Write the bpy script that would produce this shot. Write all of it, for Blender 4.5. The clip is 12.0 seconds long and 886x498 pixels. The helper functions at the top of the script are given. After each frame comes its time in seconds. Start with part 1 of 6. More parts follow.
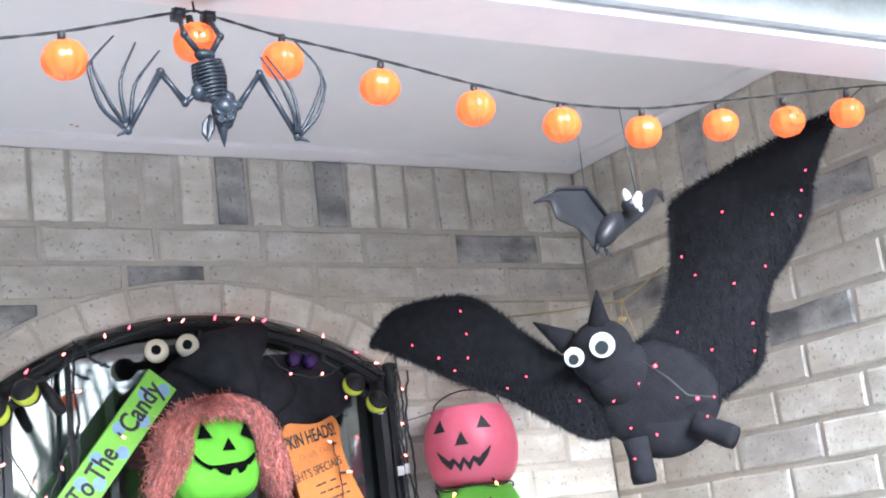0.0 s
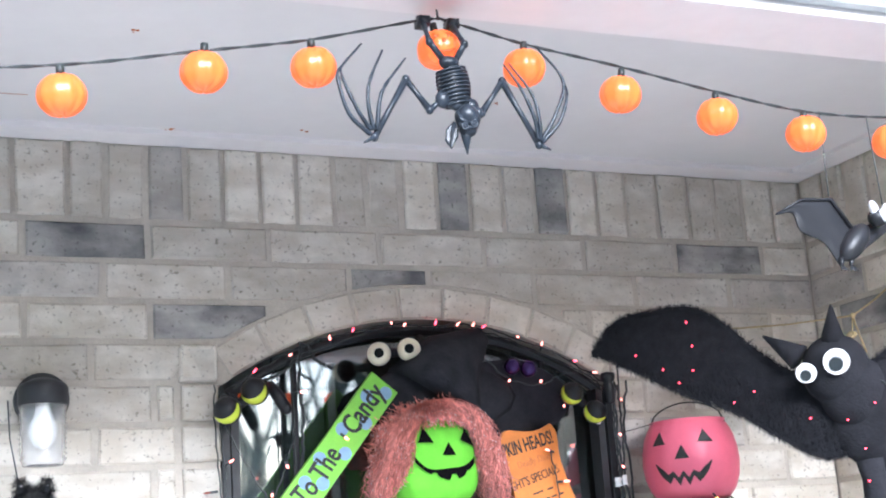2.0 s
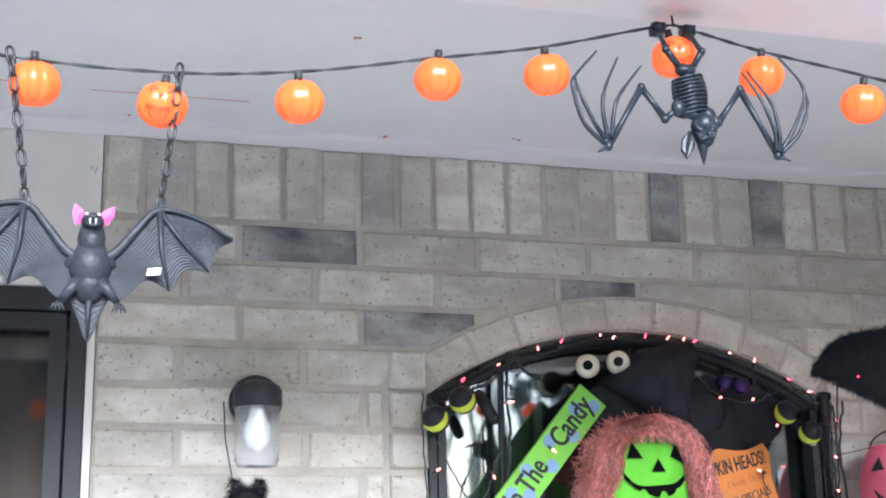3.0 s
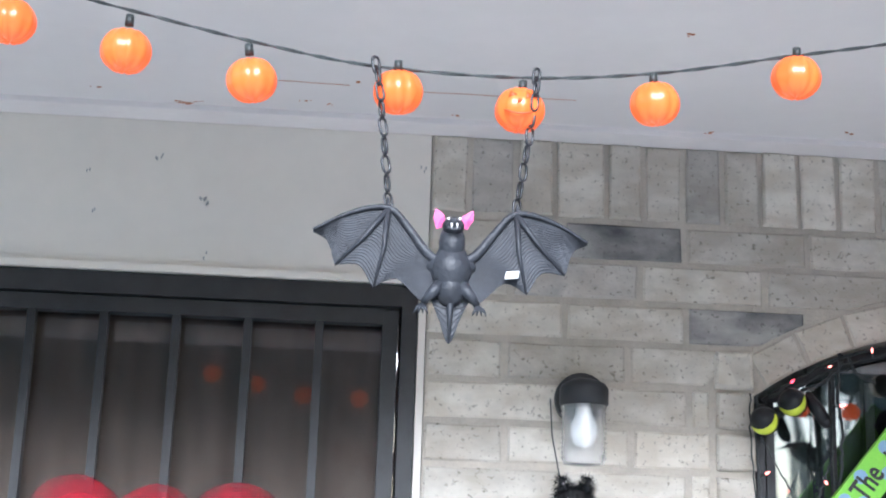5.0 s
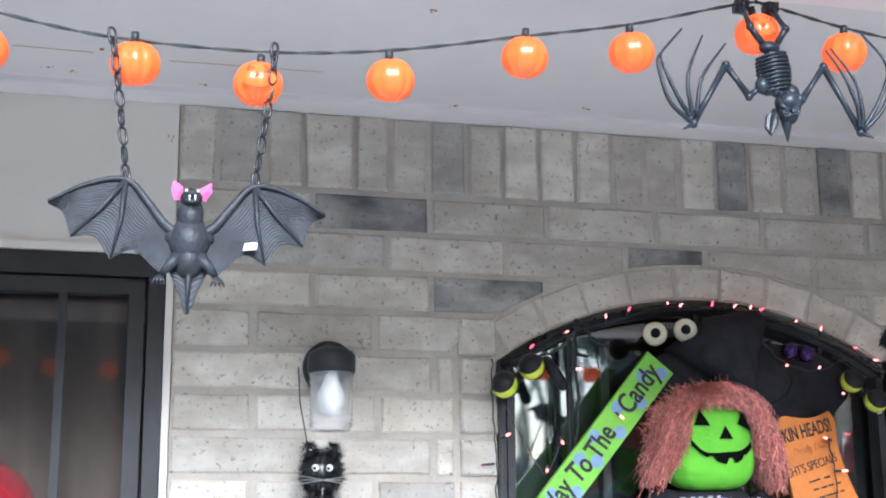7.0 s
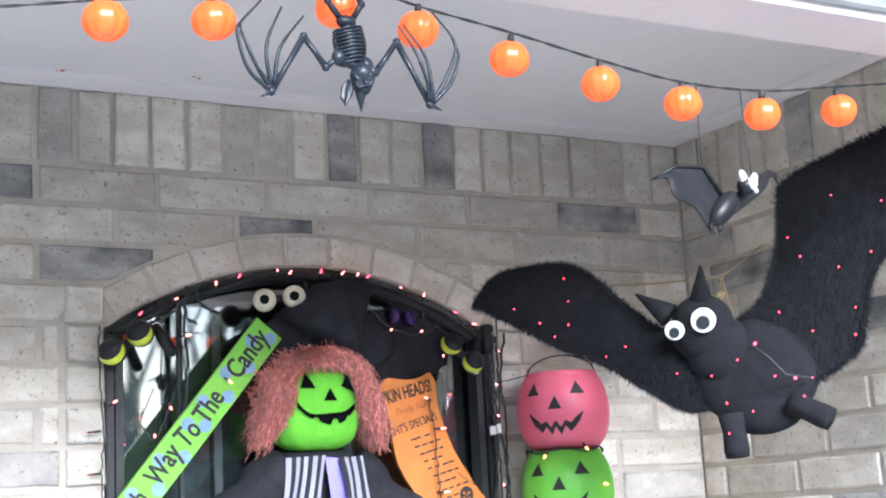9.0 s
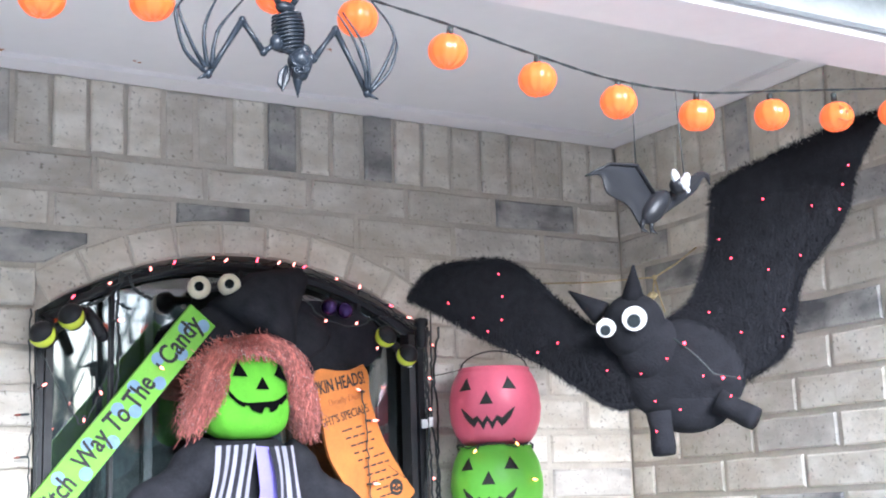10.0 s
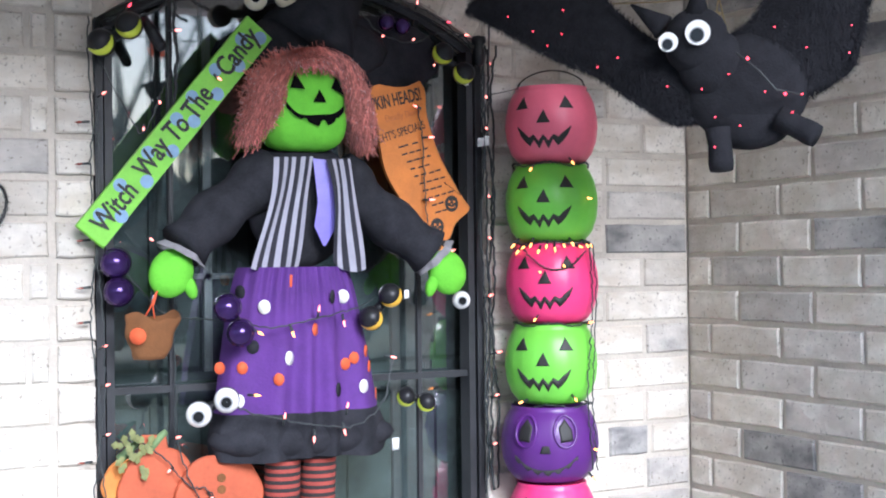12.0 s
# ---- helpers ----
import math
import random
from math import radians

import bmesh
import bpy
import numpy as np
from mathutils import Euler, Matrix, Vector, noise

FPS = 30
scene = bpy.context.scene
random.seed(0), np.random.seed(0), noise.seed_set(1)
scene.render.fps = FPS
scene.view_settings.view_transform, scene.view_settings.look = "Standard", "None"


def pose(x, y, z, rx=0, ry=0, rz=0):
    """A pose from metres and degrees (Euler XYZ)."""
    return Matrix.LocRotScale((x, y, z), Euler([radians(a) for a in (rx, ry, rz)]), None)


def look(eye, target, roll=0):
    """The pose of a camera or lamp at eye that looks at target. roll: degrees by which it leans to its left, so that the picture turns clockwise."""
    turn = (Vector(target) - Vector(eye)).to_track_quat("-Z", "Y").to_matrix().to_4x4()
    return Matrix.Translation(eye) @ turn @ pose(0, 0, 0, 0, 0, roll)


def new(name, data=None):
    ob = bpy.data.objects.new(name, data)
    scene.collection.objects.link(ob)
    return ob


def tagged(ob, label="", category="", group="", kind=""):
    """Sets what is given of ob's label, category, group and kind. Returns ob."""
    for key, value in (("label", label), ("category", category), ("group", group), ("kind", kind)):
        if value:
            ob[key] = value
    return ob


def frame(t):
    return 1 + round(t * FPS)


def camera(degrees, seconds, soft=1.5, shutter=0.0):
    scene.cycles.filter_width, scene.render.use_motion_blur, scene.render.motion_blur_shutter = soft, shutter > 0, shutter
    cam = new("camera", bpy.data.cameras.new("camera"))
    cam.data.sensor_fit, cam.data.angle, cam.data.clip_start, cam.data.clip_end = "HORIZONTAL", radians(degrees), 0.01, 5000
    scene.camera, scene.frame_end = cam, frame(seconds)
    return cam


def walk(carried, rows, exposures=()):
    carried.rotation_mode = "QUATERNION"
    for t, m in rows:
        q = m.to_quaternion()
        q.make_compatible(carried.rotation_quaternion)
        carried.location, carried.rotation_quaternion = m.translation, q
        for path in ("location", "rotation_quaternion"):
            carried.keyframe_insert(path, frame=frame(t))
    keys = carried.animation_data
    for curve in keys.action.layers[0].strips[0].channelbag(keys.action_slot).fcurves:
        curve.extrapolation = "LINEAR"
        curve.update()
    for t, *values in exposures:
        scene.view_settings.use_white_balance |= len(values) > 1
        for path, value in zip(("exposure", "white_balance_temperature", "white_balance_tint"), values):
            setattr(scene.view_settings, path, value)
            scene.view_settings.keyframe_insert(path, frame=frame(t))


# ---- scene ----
cam = camera(35.27, 12.0, soft=2.0)
PATH = [
    (0, (-2.086, -2.711, 1.629), (-1.059, -1.051, 2.064), -6.89),
    (0.5, (-2.093, -2.703, 1.629), (-1.118, -1.018, 2.090), -6.54),
    (1, (-2.097, -2.702, 1.631), (-1.161, -0.991, 2.075), -5.66),
    (1.5, (-2.105, -2.696, 1.636), (-1.235, -0.950, 2.077), -5.31),
    (2, (-2.127, -2.675, 1.642), (-1.350, -0.893, 2.110), -4.00),
    (2.5, (-2.148, -2.647, 1.649), (-1.475, -0.828, 2.134), -2.62),
    (3, (-2.170, -2.631, 1.653), (-1.640, -0.766, 2.145), -1.05),
    (3.5, (-2.189, -2.621, 1.655), (-1.734, -0.731, 2.125), -0.20),
    (3.7, (-2.196, -2.616, 1.656), (-1.768, -0.717, 2.116), -0.05),
    (4.1, (-2.207, -2.614, 1.659), (-1.867, -0.697, 2.114), 0.50),
    (4.5, (-2.225, -2.615, 1.663), (-2.003, -0.683, 2.132), 1.29),
    (4.9, (-2.242, -2.617, 1.667), (-2.109, -0.679, 2.144), 1.91),
    (5.3, (-2.249, -2.620, 1.667), (-2.121, -0.678, 2.127), 1.95),
    (5.5, (-2.247, -2.625, 1.664), (-2.091, -0.681, 2.105), 1.75),
    (6, (-2.244, -2.625, 1.665), (-2.019, -0.684, 2.094), 1.42),
    (6.5, (-2.232, -2.626, 1.663), (-1.896, -0.702, 2.096), 0.80),
    (7, (-2.224, -2.655, 1.664), (-1.756, -0.760, 2.099), -0.38),
    (7.5, (-2.203, -2.674, 1.670), (-1.593, -0.818, 2.100), -1.94),
    (7.7, (-2.197, -2.686, 1.667), (-1.534, -0.848, 2.094), -2.92),
    (8.1, (-2.190, -2.698, 1.660), (-1.426, -0.897, 2.078), -4.02),
    (8.5, (-2.177, -2.715, 1.648), (-1.327, -0.951, 2.051), -3.88),
    (8.9, (-2.166, -2.731, 1.636), (-1.246, -0.998, 2.025), -3.26),
    (9.3, (-2.160, -2.740, 1.630), (-1.197, -1.029, 2.009), -2.90),
    (9.5, (-2.159, -2.745, 1.628), (-1.181, -1.042, 2.004), -2.91),
    (10, (-2.156, -2.746, 1.619), (-1.152, -1.059, 2.001), -1.86),
    (10.5, (-2.157, -2.740, 1.612), (-1.184, -1.028, 1.963), -0.48),
    (11, (-2.159, -2.728, 1.592), (-1.219, -0.974, 1.796), 0.22),
    (11.5, (-2.159, -2.736, 1.567), (-1.221, -0.971, 1.658), 0.07),
    (12, (-2.162, -2.726, 1.557), (-1.209, -0.968, 1.581), -0.67),
]
walk(cam, [(t, look(eye, target, roll)) for t, eye, target, roll in PATH],
     exposures=[(0, 1.86, 5400, 10), (1.5, 1.86, 5400, 10), (2.5, 1.64, 5400, 10), (3.5, 1.42, 5400, 9), (6.5, 1.40, 5400, 9), (7.5, 1.27, 5400, 9), (9.5, 1.65, 5400, 10), (10.5, 1.75, 5400, 10), (11.1, 1.40, 5400, 11), (11.5, 1.00, 5400, 11), (12, 0.76, 5400, 12)])

# ---- world, sun and exposure ----
world = bpy.data.worlds.new("overcast_sky")
scene.world = world
world.use_nodes = True
wn = world.node_tree.nodes
sky = wn.new("ShaderNodeTexSky")
sky.sky_type = "NISHITA"
sky.sun_disc = False
sky.sun_elevation = radians(22)
sky.sun_rotation = radians(187)
sky.air_density, sky.dust_density, sky.ozone_density = 1.0, 1.5, 1.5
world.node_tree.links.new(sky.outputs[0], wn["Background"].inputs[0])
wn["Background"].inputs[1].default_value = 0.15
sun = new("sun", bpy.data.lights.new("sun", "SUN"))
sun.data.energy, sun.data.angle, sun.data.color = 4.3, radians(30), (1.0, 0.96, 0.92)
sun.matrix_world = look((-1.7, -10.0, 3.7), (-1.0, -1.0, 0.0))


# ---- materials ----
def mat(name, color, rough=0.6, metal=0.0, var=0.12, scale=8.0, bump=0.0, bump_scale=60.0, spec=0.5, color2=None, emit=None, power=0.0, rand=0.0):
    """A surface with two scales of colour variation and a fine relief."""
    m = bpy.data.materials.new(name)
    m.use_nodes = True
    nt = m.node_tree
    b = nt.nodes["Principled BSDF"]
    b.inputs["Roughness"].default_value = rough
    b.inputs["Metallic"].default_value = metal
    b.inputs["Specular IOR Level"].default_value = spec
    tc = nt.nodes.new("ShaderNodeTexCoord")
    n1 = nt.nodes.new("ShaderNodeTexNoise")
    n1.inputs["Scale"].default_value, n1.inputs["Detail"].default_value = scale, 6.0
    n2 = nt.nodes.new("ShaderNodeTexNoise")
    n2.inputs["Scale"].default_value, n2.inputs["Detail"].default_value = scale * 9, 4.0
    nt.links.new(tc.outputs["Object"], n1.inputs["Vector"])
    nt.links.new(tc.outputs["Object"], n2.inputs["Vector"])
    add = nt.nodes.new("ShaderNodeMath")
    add.operation = "MULTIPLY_ADD"
    nt.links.new(n2.outputs[0], add.inputs[0])
    add.inputs[1].default_value = 0.4
    nt.links.new(n1.outputs[0], add.inputs[2])
    ramp = nt.nodes.new("ShaderNodeValToRGB")
    ramp.color_ramp.elements[0].position, ramp.color_ramp.elements[1].position = 0.45, 0.95
    lo = tuple(c * (1 - var) for c in color)
    hi = color2 or tuple(min(1.0, c * (1 + var)) for c in color)
    ramp.color_ramp.elements[0].color, ramp.color_ramp.elements[1].color = (*lo, 1), (*hi, 1)
    nt.links.new(add.outputs[0], ramp.inputs[0])
    out = ramp.outputs[0]
    if rand:
        info = nt.nodes.new("ShaderNodeObjectInfo")
        mr = nt.nodes.new("ShaderNodeMapRange")
        mr.inputs[3].default_value, mr.inputs[4].default_value = 1 - rand, 1 + rand
        nt.links.new(info.outputs["Random"], mr.inputs[0])
        mul = nt.nodes.new("ShaderNodeVectorMath")
        mul.operation = "SCALE"
        nt.links.new(out, mul.inputs[0])
        nt.links.new(mr.outputs[0], mul.inputs["Scale"])
        out = mul.outputs[0]
    nt.links.new(out, b.inputs["Base Color"])
    if bump:
        n3 = nt.nodes.new("ShaderNodeTexNoise")
        n3.inputs["Scale"].default_value, n3.inputs["Detail"].default_value = bump_scale, 6.0
        nt.links.new(tc.outputs["Object"], n3.inputs["Vector"])
        bp = nt.nodes.new("ShaderNodeBump")
        bp.inputs["Strength"].default_value, bp.inputs["Distance"].default_value = bump, 0.004
        nt.links.new(n3.outputs[0], bp.inputs["Height"])
        nt.links.new(bp.outputs[0], b.inputs["Normal"])
    if emit:
        b.inputs["Emission Color"].default_value = (*emit, 1)
        b.inputs["Emission Strength"].default_value = power
    return m


def brick_mat(name, body, wash, dark, dark_at):
    """Tumbled brick: body colour, a pale mortar wash, charcoal smears and pores; each brick shifts the pattern."""
    m = bpy.data.materials.new(name)
    m.use_nodes = True
    nt = m.node_tree
    b = nt.nodes["Principled BSDF"]
    b.inputs["Roughness"].default_value = 0.9
    b.inputs["Specular IOR Level"].default_value = 0.2
    geo = nt.nodes.new("ShaderNodeNewGeometry")
    info = nt.nodes.new("ShaderNodeObjectInfo")
    off = nt.nodes.new("ShaderNodeVectorMath")
    off.operation = "MULTIPLY_ADD"
    nt.links.new(info.outputs["Random"], off.inputs[0])
    off.inputs[1].default_value = (13.0, 7.0, 29.0)
    nt.links.new(geo.outputs["Position"], off.inputs[2])

    def tex(scale, detail, lo, hi, stretch=(1, 1, 1)):
        mp = nt.nodes.new("ShaderNodeMapping")
        mp.inputs["Scale"].default_value = stretch
        nt.links.new(off.outputs[0], mp.inputs[0])
        t = nt.nodes.new("ShaderNodeTexNoise")
        t.inputs["Scale"].default_value, t.inputs["Detail"].default_value = scale, detail
        nt.links.new(mp.outputs[0], t.inputs["Vector"])
        r = nt.nodes.new("ShaderNodeMapRange")
        r.inputs[1].default_value, r.inputs[2].default_value = lo, hi
        nt.links.new(t.outputs[0], r.inputs[0])
        return r.outputs[0], t.outputs[0]

    def mix(fac, a, c):
        x = nt.nodes.new("ShaderNodeMix")
        x.data_type = "RGBA"
        nt.links.new(fac, x.inputs["Factor"])
        for v, i in ((a, 6), (c, 7)):
            if isinstance(v, tuple):
                x.inputs[i].default_value = (*v, 1)
            else:
                nt.links.new(v, x.inputs[i])
        return x.outputs[2]

    f1, _ = tex(11, 8, 0.40, 0.62, (1, 1, 2.0))
    f2, _ = tex(7, 7, dark_at, dark_at + 0.22, (1, 1, 1.8))
    f3, _ = tex(120, 4, 0.60, 0.72)
    f4, _ = tex(38, 6, 0.42, 0.85)
    c = mix(f1, body, wash)
    c = mix(f4, c, tuple(v * 0.80 for v in wash))
    c = mix(f2, c, dark)
    c = mix(f3, c, tuple(v * 0.55 for v in body))
    mr = nt.nodes.new("ShaderNodeMapRange")
    mr.inputs[3].default_value, mr.inputs[4].default_value = 0.8, 1.12
    nt.links.new(info.outputs["Random"], mr.inputs[0])
    mul = nt.nodes.new("ShaderNodeVectorMath")
    mul.operation = "SCALE"
    nt.links.new(c, mul.inputs[0])
    nt.links.new(mr.outputs[0], mul.inputs["Scale"])
    nt.links.new(mul.outputs[0], b.inputs["Base Color"])
    bp = nt.nodes.new("ShaderNodeBump")
    bp.inputs["Strength"].default_value, bp.inputs["Distance"].default_value = 0.9, 0.003
    _, h = tex(55, 8, 0, 1)
    nt.links.new(h, bp.inputs["Height"])
    nt.links.new(bp.outputs[0], b.inputs["Normal"])
    return m


def glass_mat(name, tint, clear, sheen):
    """Window glass: see-through with a mirror sheen by angle."""
    m = bpy.data.materials.new(name)
    m.use_nodes = True
    nt = m.node_tree
    out = nt.nodes["Material Output"]
    nt.nodes.remove(nt.nodes["Principled BSDF"])
    tr, gl, mx, fr = (nt.nodes.new("ShaderNode" + k) for k in ("BsdfTransparent", "BsdfGlossy", "MixShader", "Fresnel"))
    tr.inputs[0].default_value = (*tint, 1)
    gl.inputs["Roughness"].default_value = 0.03
    fr.inputs[0].default_value = 1.52
    mul = nt.nodes.new("ShaderNodeMath")
    mul.operation = "MULTIPLY_ADD"
    nt.links.new(fr.outputs[0], mul.inputs[0])
    mul.inputs[1].default_value, mul.inputs[2].default_value = sheen, clear
    nt.links.new(mul.outputs[0], mx.inputs[0])
    nt.links.new(tr.outputs[0], mx.inputs[1])
    nt.links.new(gl.outputs[0], mx.inputs[2])
    nt.links.new(mx.outputs[0], out.inputs[0])
    return m


BRICK = brick_mat("tumbled_brick", (0.54, 0.485, 0.405), (0.70, 0.655, 0.58), (0.33, 0.31, 0.29), 0.70)
BRICK_GREY = brick_mat("grey_brick", (0.44, 0.405, 0.36), (0.58, 0.545, 0.495), (0.27, 0.26, 0.25), 0.56)
BRICK_DARK = brick_mat("charcoal_brick", (0.30, 0.29, 0.28), (0.46, 0.44, 0.41), (0.11, 0.11, 0.115), 0.47)
MORTAR = mat("mortar", (0.50, 0.455, 0.39), 0.95, var=0.16, scale=14, bump=0.5, bump_scale=180, spec=0.2)
WHITE = mat("white_ceiling_paint", (0.74, 0.71, 0.70), 0.7, var=0.04, scale=2.5, bump=0.05, spec=0.3)
TRIM = mat("white_trim_paint", (0.80, 0.76, 0.75), 0.55, var=0.05, scale=4, bump=0.08, spec=0.4)
BEIGE = mat("cream_header_paint", (0.78, 0.73, 0.66), 0.6, var=0.05, scale=3, bump=0.06, spec=0.35)
SOFFIT = mat("weathered_soffit", (0.55, 0.57, 0.57), 0.7, var=0.15, scale=12, bump=0.2)
CONCRETE = mat("pale_concrete", (0.50, 0.48, 0.455), 0.9, var=0.1, scale=3, bump=0.3)
GRASS = mat("dry_lawn", (0.10, 0.12, 0.05), 0.9, var=0.3, scale=5, bump=0.3)
FOLIAGE = mat("backdrop_foliage", (0.10, 0.12, 0.10), 0.9, var=0.4, scale=2)
BLACK_STEEL = mat("black_painted_steel", (0.018, 0.019, 0.022), 0.5, var=0.3, scale=30, bump=0.1)
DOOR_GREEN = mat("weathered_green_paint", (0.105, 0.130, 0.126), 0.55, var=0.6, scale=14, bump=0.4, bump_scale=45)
# brown tone of the reflections in the window, painted on a sheet
REFLECTION_BROWN = mat("brown_reflection_sheet", (0.24, 0.19, 0.16), 0.9, var=0.15, scale=6, bump=0.2)
GLASS = glass_mat("storm_glass", (0.70, 0.74, 0.74), 0.13, 1.8)
WINDOW_GLASS = glass_mat("window_glass", (0.8, 0.8, 0.8), 0.02, 0.9)
# black lifted a little in the base colour, in place of lens haze
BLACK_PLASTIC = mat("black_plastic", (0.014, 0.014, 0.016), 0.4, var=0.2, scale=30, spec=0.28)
CABLE = mat("dark_green_cable", (0.030, 0.036, 0.036), 0.5, var=0.2, scale=60)


# ---- mesh helpers ----
class Build:
    """Collects the faces of one mesh, with a material slot for each."""

    def __init__(self):
        self.v, self.f, self.m = [], [], []

    def add(self, verts, faces, slot=0):
        k = len(self.v)
        self.v += [tuple(p) for p in verts]
        self.f += [tuple(i + k for i in face) for face in faces]
        self.m += [slot] * len(faces)

    def tube(self, pts, r, n=6, slot=0, closed=False):
        pts = [Vector(p) for p in pts]
        rr = r if isinstance(r, (list, tuple)) else [r] * len(pts)
        verts, faces, up = [], [], None
        for i, p in enumerate(pts):
            a = pts[i - 1] if i or closed else p
            b = pts[(i + 1) % len(pts)] if i < len(pts) - 1 or closed else p
            d = (b - a).normalized()
            if up is None or abs(up.dot(d)) > 0.95:
                up = Vector((0, 0, 1)) if abs(d.z) < 0.9 else Vector((0, 1, 0))
            side = d.cross(up).normalized()
            up = side.cross(d).normalized()
            verts += [p + rr[i] * (math.cos(t) * side + math.sin(t) * up) for t in (2 * math.pi * j / n for j in range(n))]
        for i in range(len(pts) - (0 if closed else 1)):
            o = ((i + 1) % len(pts)) * n
            faces += [(i * n + j, i * n + (j + 1) % n, o + (j + 1) % n, o + j) for j in range(n)]
        if not closed:
            faces += [tuple(range(n))[::-1], tuple(range((len(pts) - 1) * n, len(pts) * n))]
        self.add(verts, faces, slot)

    def ball(self, c, r, seg=16, rings=10, slot=0, turn=None, shape=None):
        """An ellipsoid; shape(theta, phi) scales its radius."""
        r = r if isinstance(r, (list, tuple)) else (r, r, r)
        c, verts, faces = Vector(c), [], []
        for i in range(rings + 1):
            ph = math.pi * i / rings
            for j in range(seg):
                th = 2 * math.pi * j / seg
                k = shape(th, ph) if shape else 1.0
                p = Vector((r[0] * math.sin(ph) * math.cos(th), r[1] * math.sin(ph) * math.sin(th), r[2] * math.cos(ph))) * k
                verts.append(c + (turn @ p if turn else p))
        for i in range(rings):
            faces += [(i * seg + j, (i + 1) * seg + j, (i + 1) * seg + (j + 1) % seg, i * seg + (j + 1) % seg) for j in range(seg)]
        self.add(verts, faces, slot)

    def prism(self, poly, o, u, w, depth, slot=0, bevel=0.0):
        """The outline poly (a, b) at o + a u + b w, pushed out by depth along u x w."""
        o, u, w = Vector(o), Vector(u).normalized(), Vector(w).normalized()
        n, k = u.cross(w), len(poly)
        cx, cy = sum(p[0] for p in poly) / k, sum(p[1] for p in poly) / k
        at = lambda a, b, d: o + a * u + b * w + d * n  # noqa: E731
        rows = [[at(a, b, 0) for a, b in poly]]
        if bevel:
            rows.append([at(a, b, depth - bevel) for a, b in poly])
            shrunk = []
            for a, b in poly:
                length = math.hypot(a - cx, b - cy) or 1
                s = max(0.0, 1 - 1.3 * bevel / length)
                shrunk.append((cx + (a - cx) * s, cy + (b - cy) * s))
            rows.append([at(a, b, depth) for a, b in shrunk])
        else:
            rows.append([at(a, b, depth) for a, b in poly])
        faces = [tuple(range(k))[::-1], tuple(range((len(rows) - 1) * k, len(rows) * k))]
        for i in range(len(rows) - 1):
            faces += [(i * k + j, i * k + (j + 1) % k, (i + 1) * k + (j + 1) % k, (i + 1) * k + j) for j in range(k)]
        self.add([p for row in rows for p in row], faces, slot)

    def box(self, lo, hi, slot=0, bevel=0.0):
        (a, b, c), (x, y, z) = lo, hi
        self.prism([(0, 0), (x - a, 0), (x - a, z - c), (0, z - c)], (a, y, c), (1, 0, 0), (0, 0, 1), y - b, slot, bevel)

    def lathe(self, profile, c, seg=24, slot=0, shape=None):
        """profile: (radius, z) from bottom to top round the upright through c."""
        verts, faces = [], []
        for i, (r, z) in enumerate(profile):
            for j in range(seg):
                th = 2 * math.pi * j / seg
                k = r * (shape(th, i / (len(profile) - 1)) if shape else 1.0)
                verts.append((c[0] + k * math.cos(th), c[1] + k * math.sin(th), c[2] + z))
        for i in range(len(profile) - 1):
            faces += [(i * seg + j, i * seg + (j + 1) % seg, (i + 1) * seg + (j + 1) % seg, (i + 1) * seg + j) for j in range(seg)]
        self.add(verts, faces, slot)

    def sheet(self, rows, slot=0):
        """A grid of points."""
        n = len(rows[0])
        faces = [(i * n + j, i * n + j + 1, (i + 1) * n + j + 1, (i + 1) * n + j) for i in range(len(rows) - 1) for j in range(n - 1)]
        self.add([p for row in rows for p in row], faces, slot)

    def mesh(self, name, mats, smooth=True):
        me = bpy.data.meshes.new(name)
        me.from_pydata(self.v, [], self.f)
        for m in mats if isinstance(mats, (list, tuple)) else [mats]:
            me.materials.append(m)
        me.polygons.foreach_set("material_index", self.m)
        me.polygons.foreach_set("use_smooth", [smooth] * len(self.f))
        bm = bmesh.new()
        bm.from_mesh(me)
        bmesh.ops.recalc_face_normals(bm, faces=bm.faces)
        bm.to_mesh(me)
        bm.free()
        me.update()
        return me

    def thing(self, name, mats, label="", category="", group="", kind="", smooth=True):
        return tagged(new(name, self.mesh(name, mats, smooth)), label, category, group, kind)


def part(name, built, mats, parent, label="", smooth=True):
    ob = new(name, built.mesh(name, mats, smooth))
    ob.parent = parent
    return tagged(ob, label)


def holder(name, label, category, group="", kind=""):
    return tagged(new(name), label, category, group, kind)


def curve(points, n):
    """n + 1 points on a smooth line through the given ones."""
    p = [Vector((*q, 0)) if len(q) == 2 else Vector(q) for q in points]
    p = [2 * p[0] - p[1], *p, 2 * p[-1] - p[-2]]
    out = []
    for i in range(n + 1):
        t = i / n * (len(p) - 3)
        k = min(int(t), len(p) - 4)
        s, (a, b, c, d) = t - k, p[k : k + 4]
        out.append(0.5 * (2 * b + (c - a) * s + (2 * a - 5 * b + 4 * c - d) * s * s + (3 * b - a - 3 * c + d) * s**3))
    return out


# ---- the porch: walls, ceiling, beam, ground ----
CEIL = 2.55
COURSE, TOP = 0.0805, 2.381
LEFT = -2.096
ARCH_X, ARCH_Z, R_IN, R_OUT = -1.02, 1.43, 0.76, 0.828
DOOR_L, DOOR_R = -1.462, -0.578
JAMB_L, JAMB_R = -1.538, -0.502

